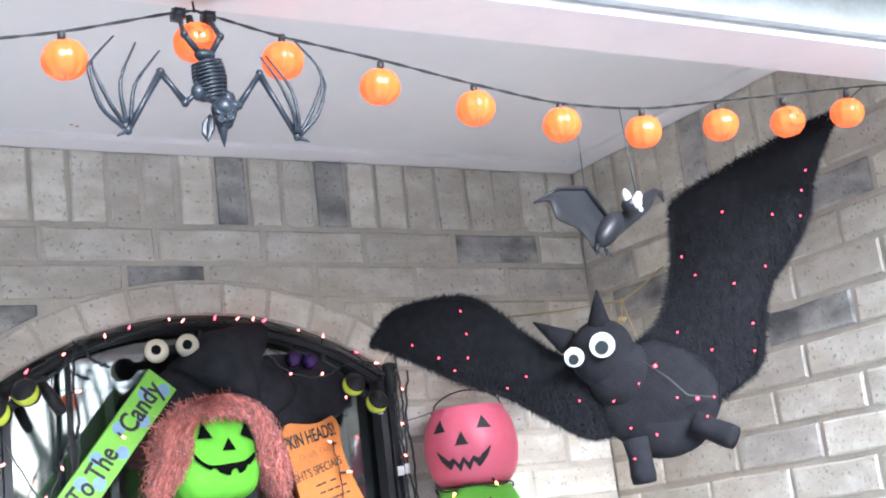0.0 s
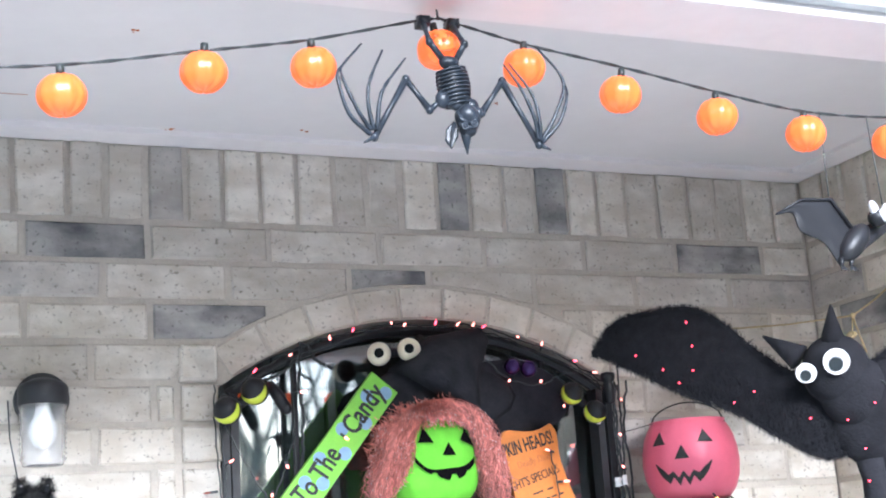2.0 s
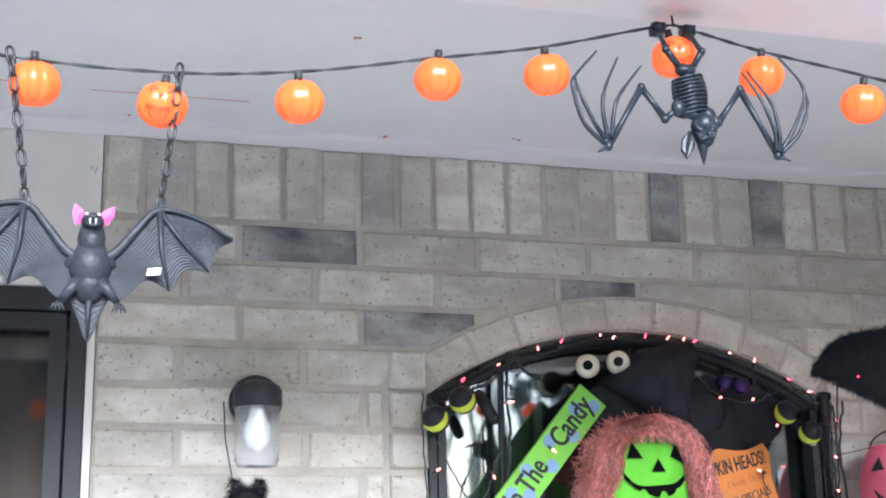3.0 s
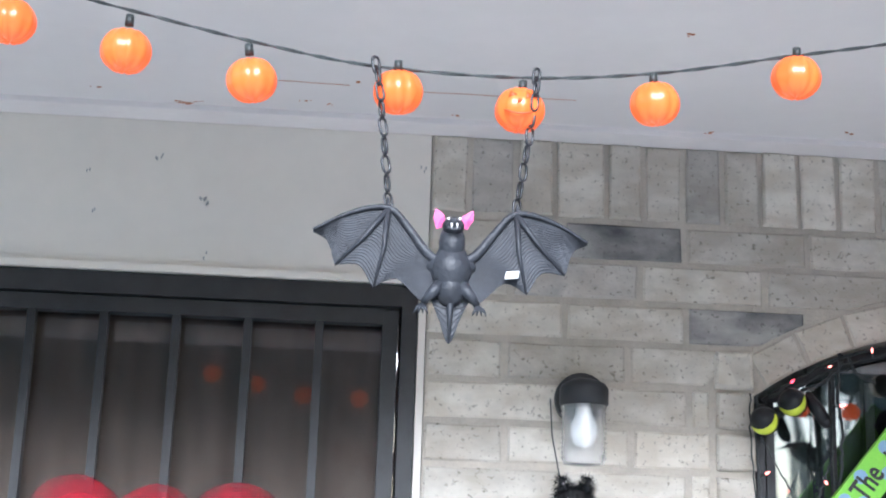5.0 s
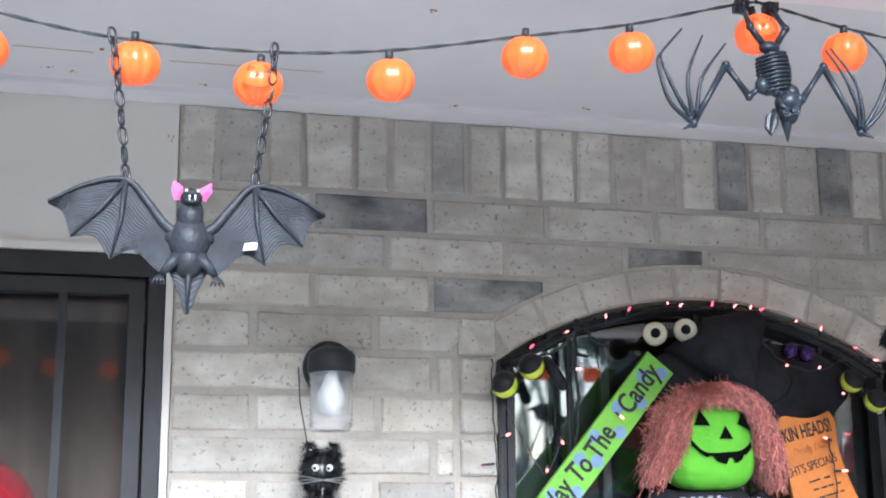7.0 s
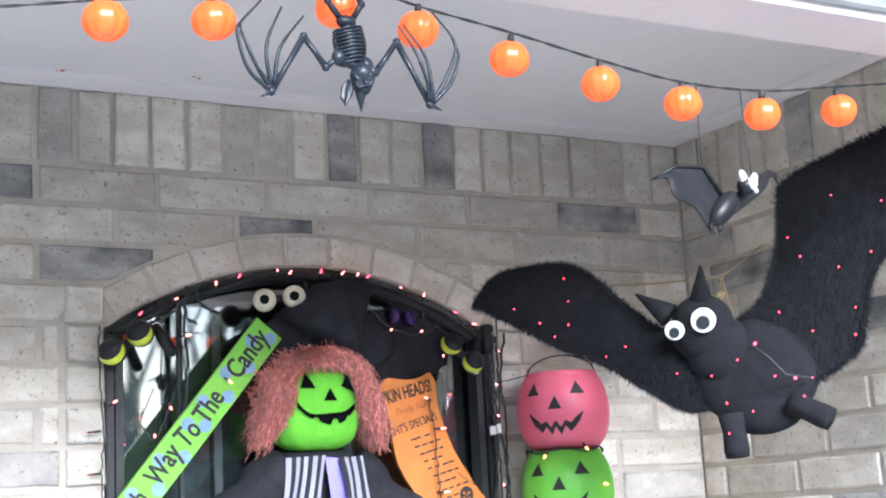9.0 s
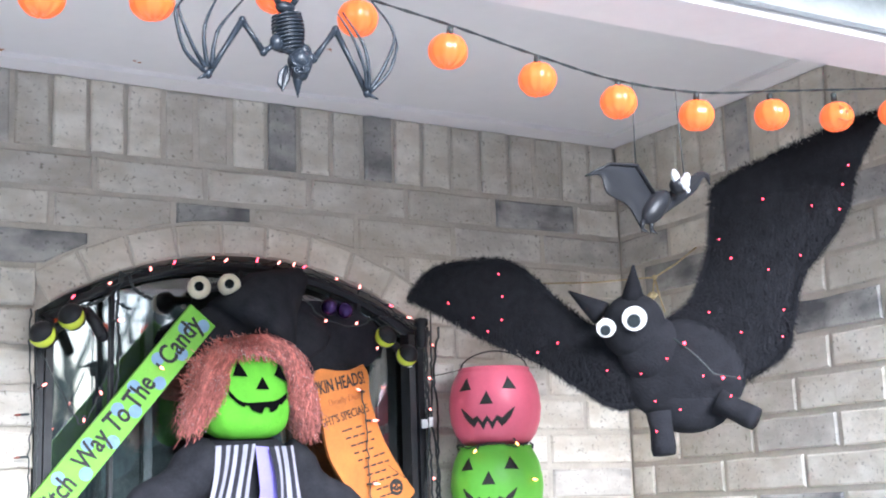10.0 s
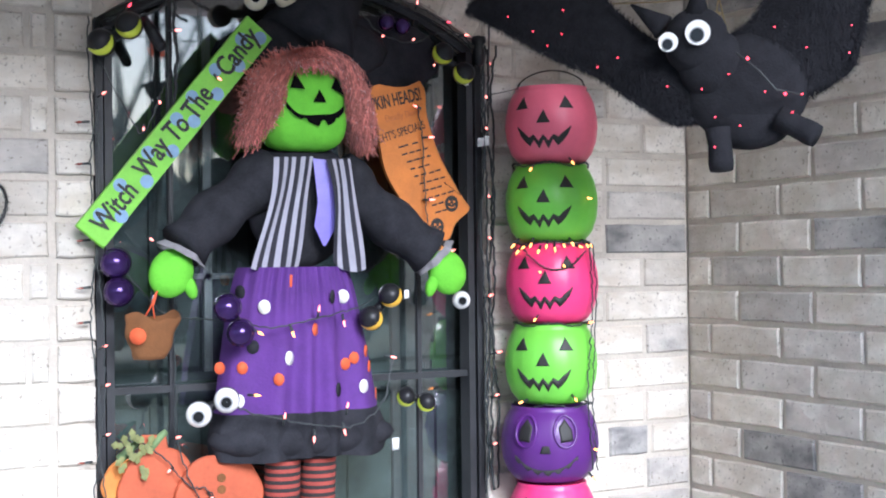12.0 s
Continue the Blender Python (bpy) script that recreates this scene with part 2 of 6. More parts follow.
wall = Build()
ring = [(ARCH_X + R_IN * math.sin(a), ARCH_Z + R_IN * math.cos(a)) for a in (math.radians(-35.5 + 71 * i / 20) for i in range(21))]
wall.box((LEFT, 0.0015, 0), (DOOR_L, 0.20, 2.9))
wall.box((DOOR_R, 0.0015, 0), (0.0, 0.20, 2.9))
for (a, za), (b, zb) in zip(ring[:-1], ring[1:]):
    wall.prism([(a, za), (b, zb), (b, 2.9), (a, 2.9)], (0, 0.20, 0), (1, 0, 0), (0, 0, 1), 0.1985)
wall_back = wall.thing("wall_back", MORTAR, "tumbled grey brick wall with recessed mortar joints round an arched door", "wall", kind="structure", smooth=False)
wall = Build()
wall.box((0.0015, -1.55, 0), (0.21, 0.20, 2.9))
wall_right = wall.thing("wall_right", MORTAR, "tumbled grey brick side wall of the porch", "wall", kind="structure", smooth=False)

wall = Build()
wall.box((-3.9, 0.0, 2.25), (LEFT - 0.002, 0.20, 2.9))
wall.box((-3.9, 0.02, 0), (LEFT - 0.002, 0.20, 0.45))
wall.box((-3.9, 0.02, 0.45), (-3.45, 0.20, 2.25))
wall_left = wall.thing("wall_left", BEIGE, "cream painted header panel above the barred window", "wall", kind="structure", smooth=False)
t = Build()
t.box((-3.9, -0.012, 2.236), (LEFT - 0.002, 0.02, 2.25), bevel=0.003)
t.box((-2.112, -0.004, 0.45), (-2.098, 0.03, 2.236))
t.thing("trim", BEIGE, "cream wooden trim strip round the window opening", "trim", kind="structure", smooth=False)

c = Build()
c.box((-3.9, -1.30, CEIL), (0.2, 0.0, CEIL + 0.05))
ceiling = c.thing("ceiling", WHITE, "white painted flat porch ceiling with small stains", "ceiling", kind="structure", smooth=False)
c = Build()
c.box((-3.9, -0.075, CEIL - 0.011), (0.0, -0.002, CEIL), bevel=0.003)
c.box((-0.075, -1.18, CEIL - 0.011), (-0.002, -0.077, CEIL), bevel=0.003)
c.thing("trim", TRIM, "white flat trim along the ceiling edge", "trim", kind="structure", smooth=False)
c = Build()
c.box((-4.2, -1.300, 2.338), (0.21, -1.178, 2.549), bevel=0.004)
c.thing("porch_beam", TRIM, "white painted wooden beam along the porch front", "beam", kind="structure", smooth=False)
c = Build()
c.box((-4.4, -1.318, 2.352), (0.6, -1.303, 2.60), bevel=0.003)
c.box((-4.4, -1.62, 2.50), (0.6, -1.319, 2.515))
c.box((-4.4, -1.70, 2.49), (0.6, -1.621, 2.62), bevel=0.01)
c.thing("eave", SOFFIT, "weathered pale grey fascia and soffit boards of the eave", "eave", kind="structure", smooth=False)
c = Build()
c.prism([(-1.72, 2.63), (0.4, 3.35), (0.4, 3.42), (-1.72, 2.68)], (-4.4, 0, 0), (0, 1, 0), (0, 0, 1), 5.2)
c.thing("roof", SOFFIT, "grey sloping roof over the porch", "roof", kind="structure", smooth=False)

g = Build()
g.box((-60, -60, -0.35), (60, 40, -0.25))
g.thing("ground", GRASS, "short dry lawn in front of the house", "ground", kind="structure", smooth=False)
g = Build()
g.box((-4.2, -1.6, -0.248), (0.21, 0.2, 0.0), bevel=0.01)
g.thing("porch_floor", CONCRETE, "pale concrete porch slab", "floor", kind="structure", smooth=False)
# out of view, added so its pale top throws light up at the ceiling
g = Build()
g.box((-5.0, -9.0, -0.248), (1.5, -1.61, -0.2), bevel=0.01)
g.thing("bounce_walkway", CONCRETE, "unseen pale concrete walk added to bounce light into the porch", "pavement", kind="structure", smooth=False)
# trees added behind the camera, seen only as reflections; they also block low light
g = Build()
rng = random.Random(5)
for i in range(620):
    x = -45 + 90 * rng.random()
    # low where glass or sun should stay bright, tall to darken the panes
    tall = 3.7 if 3.2 < x < 9.3 else 15.0 if x > 9.3 else 8.0 if -20 < x < -2.5 else 2.6
    h = tall * (0.6 + 0.4 * rng.random())
    g.ball((x, -26 + 3 * rng.random(), h * 0.55), (0.9 + 0.9 * rng.random(), 1.0, h * 0.45), 9, 7, shape=lambda a, b: 0.75 + 0.5 * rng.random())
for i in range(22):
    x = 4.2 + 4.6 * rng.random()
    g.tube([(x, -25, 0), (x + rng.uniform(-0.5, 0.5), -25, 4.5), (x + rng.uniform(-1.2, 1.2), -25, 7 + 2 * rng.random())], [0.10, 0.07, 0.02], 5)
    g.ball((x + rng.uniform(-0.5, 0.5), -25, 5.6 + 2.5 * rng.random()), (0.3 * rng.random() + 0.1, 0.3, 0.3), 9, 7, shape=lambda a, b: 0.6 + 0.8 * rng.random())
g.thing("backdrop_trees", FOLIAGE, "unseen backdrop trees added to darken reflections in the glass", "trees", kind="stuff", smooth=False)


# ---- materials of the things ----
ORANGE_LAMP = mat("lit_orange_plastic", (0.82, 0.125, 0.02), 0.3, var=0.1, scale=20, emit=(1.0, 0.13, 0.03), power=0.24)
LAMP_FACE = mat("dark_orange_print", (0.35, 0.05, 0.01), 0.5, emit=(0.6, 0.08, 0.01), power=0.25)
BAT_RUBBER = mat("grey_black_rubber", (0.030, 0.032, 0.038), 0.45, var=0.4, scale=40, bump=0.35, bump_scale=150, spec=0.3)
BONE_BLUE = mat("dusty_blue_black_plastic", (0.020, 0.025, 0.033), 0.36, var=0.45, scale=60, bump=0.2, spec=0.3)
PINK_EAR = mat("pink_ear_paint", (0.75, 0.14, 0.34), 0.5, var=0.1, scale=60)
# fur's black is raised slightly to imitate veiling haze
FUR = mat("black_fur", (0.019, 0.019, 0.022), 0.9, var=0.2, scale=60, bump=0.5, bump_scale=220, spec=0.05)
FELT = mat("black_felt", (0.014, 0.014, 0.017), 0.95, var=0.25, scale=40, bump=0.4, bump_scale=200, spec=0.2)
EYE_WHITE = mat("white_plastic", (0.82, 0.81, 0.78), 0.25, var=0.04, scale=20)
EYE_CREAM = mat("cream_plastic", (0.75, 0.68, 0.52), 0.3, var=0.05, scale=20)
EYE_YELLOW = mat("yellow_green_paint", (0.62, 0.72, 0.06), 0.35, var=0.1, scale=40)
EYE_ORANGE = mat("amber_paint", (0.80, 0.48, 0.05), 0.35, var=0.1, scale=40)
EYE_GREY = mat("grey_paint", (0.35, 0.35, 0.35), 0.4, var=0.1, scale=40)
PUPIL = mat("glossy_black", (0.008, 0.008, 0.008), 0.15, var=0.1, scale=20)
PURPLE_BALL = mat("metallic_purple", (0.045, 0.02, 0.10), 0.18, 0.6, var=0.3, scale=30)
RED_BULB = mat("lit_red_bulb", (0.8, 0.05, 0.05), 0.2, emit=(1.0, 0.05, 0.08), power=3.0)
AMBER_BULB = mat("lit_amber_bulb", (0.9, 0.35, 0.05), 0.2, emit=(1.0, 0.36, 0.08), power=3.2)
ROSE_BULB = mat("lit_rose_bulb", (0.8, 0.25, 0.2), 0.2, emit=(1.0, 0.22, 0.16), power=2.6)
DULL_BULB = mat("unlit_amber_bulb", (0.25, 0.06, 0.04), 0.2, var=0.2)
GREEN_FELT = mat("lime_green_felt", (0.15, 0.48, 0.035), 0.8, var=0.12, scale=30, bump=0.3, bump_scale=160, spec=0.2)
LIME_SIGN = mat("lime_green_paint", (0.20, 0.52, 0.04), 0.55, var=0.14, scale=20, bump=0.1)
BLUE_DOT = mat("blue_dot_paint", (0.20, 0.32, 0.48), 0.55, var=0.12, scale=60)
INK = mat("black_ink", (0.015, 0.014, 0.013), 0.6, var=0.2, scale=60)
POSTER = mat("orange_board", (0.56, 0.18, 0.025), 0.6, var=0.16, scale=25, bump=0.1)
FACE_INK = mat("black_felt_face", (0.004, 0.004, 0.004), 0.95, var=0.1, scale=60, spec=0.05)
BROWN_INK = mat("faded_brown_ink", (0.42, 0.13, 0.03), 0.6, var=0.15, scale=60)
HAIR = mat("coral_tinsel_hair", (0.48, 0.10, 0.075), 0.3, var=0.4, scale=90, color2=(0.85, 0.30, 0.24), spec=0.8)
hn = HAIR.node_tree
h_geo, h_map, h_mul = hn.nodes.new("ShaderNodeNewGeometry"), hn.nodes.new("ShaderNodeMapRange"), hn.nodes.new("ShaderNodeVectorMath")
h_mul.operation = "SCALE"
h_map.inputs[3].default_value, h_map.inputs[4].default_value = 0.32, 1.35
hn.links.new(h_geo.outputs["Random Per Island"], h_map.inputs[0])
hn.links.new(hn.nodes["Color Ramp"].outputs[0], h_mul.inputs[0])
hn.links.new(h_map.outputs[0], h_mul.inputs["Scale"])
hn.links.new(h_mul.outputs[0], hn.nodes["Principled BSDF"].inputs["Base Color"])
# cloth colour lightened from true black to carry the haze
BLACK_CLOTH = mat("black_cloth", (0.028, 0.028, 0.033), 0.95, var=0.3, scale=25, bump=0.3, bump_scale=90, spec=0.08)
WHITE_CLOTH = mat("lavender_white_cloth", (0.34, 0.33, 0.39), 0.9, var=0.1, scale=30, bump=0.2, bump_scale=200)
NAVY_CLOTH = mat("black_stripe_cloth", (0.022, 0.021, 0.03), 0.9, var=0.2, scale=30, bump=0.2, bump_scale=200)
LILAC = mat("lilac_satin", (0.20, 0.165, 0.56), 0.45, var=0.12, scale=20)
PURPLE_CLOTH = mat("purple_cloth", (0.088, 0.026, 0.185), 0.85, var=0.16, scale=18, bump=0.25, bump_scale=180)
DOT_ORANGE = mat("orange_felt", (0.62, 0.10, 0.03), 0.85, var=0.12, scale=60)
DOT_WHITE = mat("white_felt", (0.80, 0.78, 0.72), 0.85, var=0.08, scale=60)
GREY_FRILL = mat("grey_frill", (0.22, 0.21, 0.22), 0.9, var=0.25, scale=40, bump=0.5)
RED_STRIPE = mat("rust_red_knit", (0.30, 0.055, 0.04), 0.9, var=0.15, scale=60, bump=0.3, bump_scale=300)
BLACK_STRIPE = mat("black_knit", (0.025, 0.02, 0.02), 0.9, var=0.15, scale=60, bump=0.3, bump_scale=300)
PINK_FADED = mat("faded_pink_plastic", (0.70, 0.13, 0.20), 0.42, var=0.07, scale=12, bump=0.04)
PINK_HOT = mat("hot_pink_plastic", (0.78, 0.045, 0.19), 0.35, var=0.06, scale=12, bump=0.04)
GREEN_PLASTIC = mat("lime_green_plastic", (0.17, 0.52, 0.05), 0.38, var=0.08, scale=12, bump=0.04)
PURPLE_PLASTIC = mat("purple_plastic", (0.085, 0.018, 0.16), 0.36, var=0.1, scale=14, bump=0.04)
TAN_CLOTH = mat("tan_brown_felt", (0.15, 0.06, 0.017), 0.9, var=0.2, scale=30, bump=0.3, bump_scale=160)
PUMPKIN_WOOD = mat("salmon_orange_paint", (0.42, 0.085, 0.030), 0.6, var=0.2, scale=14, bump=0.15)
PUMPKIN_WOOD_B = mat("orange_paint", (0.55, 0.19, 0.03), 0.6, var=0.2, scale=14, bump=0.15)
LEAF = mat("yellow_green_leaf", (0.17, 0.18, 0.06), 0.7, var=0.3, scale=60)
STEM = mat("sage_green_felt", (0.16, 0.24, 0.10), 0.8, var=0.2, scale=60)
RED_TULLE = mat("red_tulle", (0.46, 0.012, 0.030), 0.6, var=0.3, scale=50, bump=0.4, bump_scale=300)
FROSTED = mat("ribbed_clear_glass", (0.95, 0.95, 0.95), 0.20, var=0.05, scale=20)
FROSTED.node_tree.nodes["Principled BSDF"].inputs["Transmission Weight"].default_value = 0.93
BULB = mat("white_bulb_glass", (0.85, 0.86, 0.85), 0.3, var=0.03, scale=20)
TINSEL = mat("black_tinsel", (0.006, 0.006, 0.007), 0.25, var=0.4, scale=80, spec=0.7)
# also the white of the painted glints in the doll's hair
PAPER_GLINT = mat("white_paper_and_glint", (0.80, 0.80, 0.78), 0.7, var=0.05, scale=40)
TWINE = mat("tan_twine", (0.42, 0.33, 0.18), 0.9, var=0.2, scale=100)
SILVER = mat("silver_foil", (0.75, 0.74, 0.75), 0.3, 0.6, var=0.2, scale=60)
CHAIN = mat("black_chain", (0.03, 0.03, 0.034), 0.35, 0.3, var=0.3, scale=60)
TO_CAM = Vector((-0.40, -0.91, -0.08)).normalized()


def gauze_mat(name, color, cover):
    """Thin netting: partly see-through cloth."""
    m = mat(name, color, 0.7, var=0.3, scale=60, bump=0.3, bump_scale=300)
    nt = m.node_tree
    mx, tr = nt.nodes.new("ShaderNodeMixShader"), nt.nodes.new("ShaderNodeBsdfTransparent")
    mx.inputs[0].default_value = cover
    nt.links.new(tr.outputs[0], mx.inputs[1])
    nt.links.new(nt.nodes["Principled BSDF"].outputs[0], mx.inputs[2])
    nt.links.new(mx.outputs[0], nt.nodes["Material Output"].inputs[0])
    return m


GAUZE = gauze_mat("thin_red_netting", (0.50, 0.02, 0.045), 0.24)


def letters(name, words, size, m, material, parent, align="LEFT", thick=0.0006, squeeze=1.0, bold=0.0):
    """Words in the built-in font as a thin mesh; m takes its x along the line and its z out of the board."""
    cu = bpy.data.curves.new("letters", "FONT")
    cu.body, cu.size, cu.extrude, cu.align_x, cu.resolution_u = words, size, thick, align, 3
    cu.offset = bold
    tmp = bpy.data.objects.new("letters", cu)
    scene.collection.objects.link(tmp)
    dg = bpy.context.evaluated_depsgraph_get()
    me = bpy.data.meshes.new_from_object(tmp.evaluated_get(dg))
    bpy.data.objects.remove(tmp)
    me.transform(m @ Matrix.Diagonal((squeeze, 1, 1, 1)))
    me.materials.clear()
    me.materials.append(material)
    ob = new(name, me)
    ob.parent = parent
    return ob


def disc(b, c, r, n, depth=0.001, slot=0, k=14, tall=1.0):
    """A small flat disc at c facing n."""
    n = Vector(n).normalized()
    u = Vector((0, 0, 1)).cross(n).normalized()
    w = n.cross(u)
    b.prism([(r * math.cos(2 * math.pi * i / k), tall * r * math.sin(2 * math.pi * i / k)) for i in range(k)], c, u, w, depth, slot)


# ---- door and window ----
def make_door():
    d = Build()
    d.box((DOOR_L - 0.02, 0.120, 0.0), (DOOR_R + 0.02, 0.16, 2.2))
    d.box((DOOR_L, 0.104, 1.28), (DOOR_R, 0.12, 1.34), bevel=0.004)
    d.box((DOOR_L, 0.104, 0.2), (DOOR_R, 0.12, 0.32), bevel=0.004)
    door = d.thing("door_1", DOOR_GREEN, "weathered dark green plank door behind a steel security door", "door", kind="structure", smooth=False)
    x = DOOR_L + 0.03
    while x < DOOR_R - 0.02:
        p = Build()
        p.box((x, 0.108, 0.33), (x + 0.105, 0.12, 1.275), bevel=0.005)
        part("plank", p, DOOR_GREEN, door, smooth=False)
        p = Build()
        p.box((x, 0.108, 1.345), (x + 0.105, 0.12, 2.19), bevel=0.005)
        part("plank", p, DOOR_GREEN, door, smooth=False)
        x += 0.112
    s = holder("security_door", "black steel arched security door with upright bars", "door")
    f = Build()
    f.box((DOOR_L + 0.004, 0.0, 0.02), (DOOR_L + 0.020, 0.05, 2.035), bevel=0.002)
    f.box((DOOR_R - 0.020, 0.0, 0.02), (DOOR_R - 0.004, 0.05, 2.035), bevel=0.002)
    part("frame", f, BLACK_STEEL, s, smooth=False)
    f = Build()
    f.box((DOOR_L + 0.024, 0.004, 0.03), (DOOR_L + 0.040, 0.045, 2.04), bevel=0.003)
    f.box((DOOR_R - 0.040, 0.004, 0.03), (DOOR_R - 0.024, 0.045, 2.04), bevel=0.003)
    arc = [(ARCH_X + (R_IN - 0.022) * math.sin(a), 0.022, ARCH_Z + (R_IN - 0.022) * math.cos(a)) for a in (math.radians(-34.5 + 69 * i / 24) for i in range(25))]
    f.tube(arc, 0.011, 6)
    f.box((DOOR_L + 0.03, 0.012, 1.308), (DOOR_R - 0.03, 0.03, 1.322), bevel=0.002)
    part("leaf_frame", f, BLACK_STEEL, s, smooth=False)
    for i, x in enumerate((-1.302, -1.02, -0.738)):
        f = Build()
        top = ARCH_Z + math.sqrt((R_IN - 0.03) ** 2 - (x - ARCH_X) ** 2)
        f.box((x - 0.005, 0.014, 0.03), (x + 0.005, 0.026, top), bevel=0.002)
        part("bar", f, BLACK_STEEL, s, smooth=False)
    # grey screen strips seen through the glass
    for x0, x1, z0, z1 in ((-1.205, -1.188, 1.34, 2.1), (-1.30, -1.02, 1.535, 1.547)):
        f = Build()
        f.box((x0, 0.096, z0), (x1, 0.102, z1))
        part("muntin", f, SOFFIT, door, smooth=False)
    g = Build()
    top = []
    for i in range(21):
        x = DOOR_L + 0.03 + (DOOR_R - DOOR_L - 0.06) * i / 20
        top.append((x, ARCH_Z + math.sqrt((R_IN - 0.03) ** 2 - (x - ARCH_X) ** 2)))
    g.prism([(DOOR_L + 0.03, 0.05), (DOOR_R - 0.03, 0.05), *top[::-1]], (0, 0.062, 0), (1, 0, 0), (0, 0, 1), 0.004)
    pane = part("pane", g, GLASS, s, "clear storm glass with daylight reflections", smooth=False)
    pane.visible_shadow = False


def make_window():
    w = tagged(new("window_1"), "barred window in a black steel frame, a brown sheet standing in for reflections", "window", kind="structure")
    L, R, T, B = -3.44, -2.114, 2.234, 0.46
    f = Build()
    for lo, hi in (((L, 0.0, B), (R, 0.055, B + 0.04)), ((L, 0.0, T - 0.042), (R, 0.055, T)), ((R - 0.030, -0.002, B), (R, 0.055, T)), ((L, 0.0, B), (L + 0.03, 0.055, T))):
        f.box(lo, hi, bevel=0.004)
    part("window_frame", f, BLACK_STEEL, w, smooth=False)
    f = Build()
    for lo, hi in (((L + 0.033, 0.01, T - 0.075), (R - 0.034, 0.045, T - 0.045)), ((R - 0.066, 0.008, B + 0.04), (R - 0.036, 0.045, T - 0.045))):
        f.box(lo, hi, bevel=0.004)
    part("sash", f, BLACK_STEEL, w, smooth=False)
    x = -2.300
    while x > L + 0.05:
        f = Build()
        f.box((x - 0.008, 0.014, B + 0.02), (x + 0.008, 0.034, T - 0.06), bevel=0.002)
        part("bar", f, BLACK_STEEL, w, smooth=False)
        x -= 0.1355
    g = Build()
    g.box((L + 0.02, 0.060, B + 0.02), (R - 0.03, 0.064, T - 0.05))
    pane = part("pane", g, WINDOW_GLASS, w, smooth=False)
    pane.visible_shadow = False
    # added sheet whose brown colour replaces what the pane would mirror
    c = Build()
    rows = []
    for z in (B, 1.0, 1.6, T):
        rows.append([(L + (R - L) * i / 160, 0.085 + 0.004 * math.sin(i * 0.85) + 0.006 * math.sin(i * 0.31 + z), z) for i in range(161)])
    c.sheet(rows)
    part("reflection_sheet", c, REFLECTION_BROWN, w, "brown rippled sheet added in place of the pane's reflections")
    b = Build()
    b.box((L - 0.02, 0.19, B - 0.02), (R + 0.02, 0.20, T + 0.02))
    part("backing", b, REFLECTION_BROWN, w, smooth=False)


make_door()
make_window()


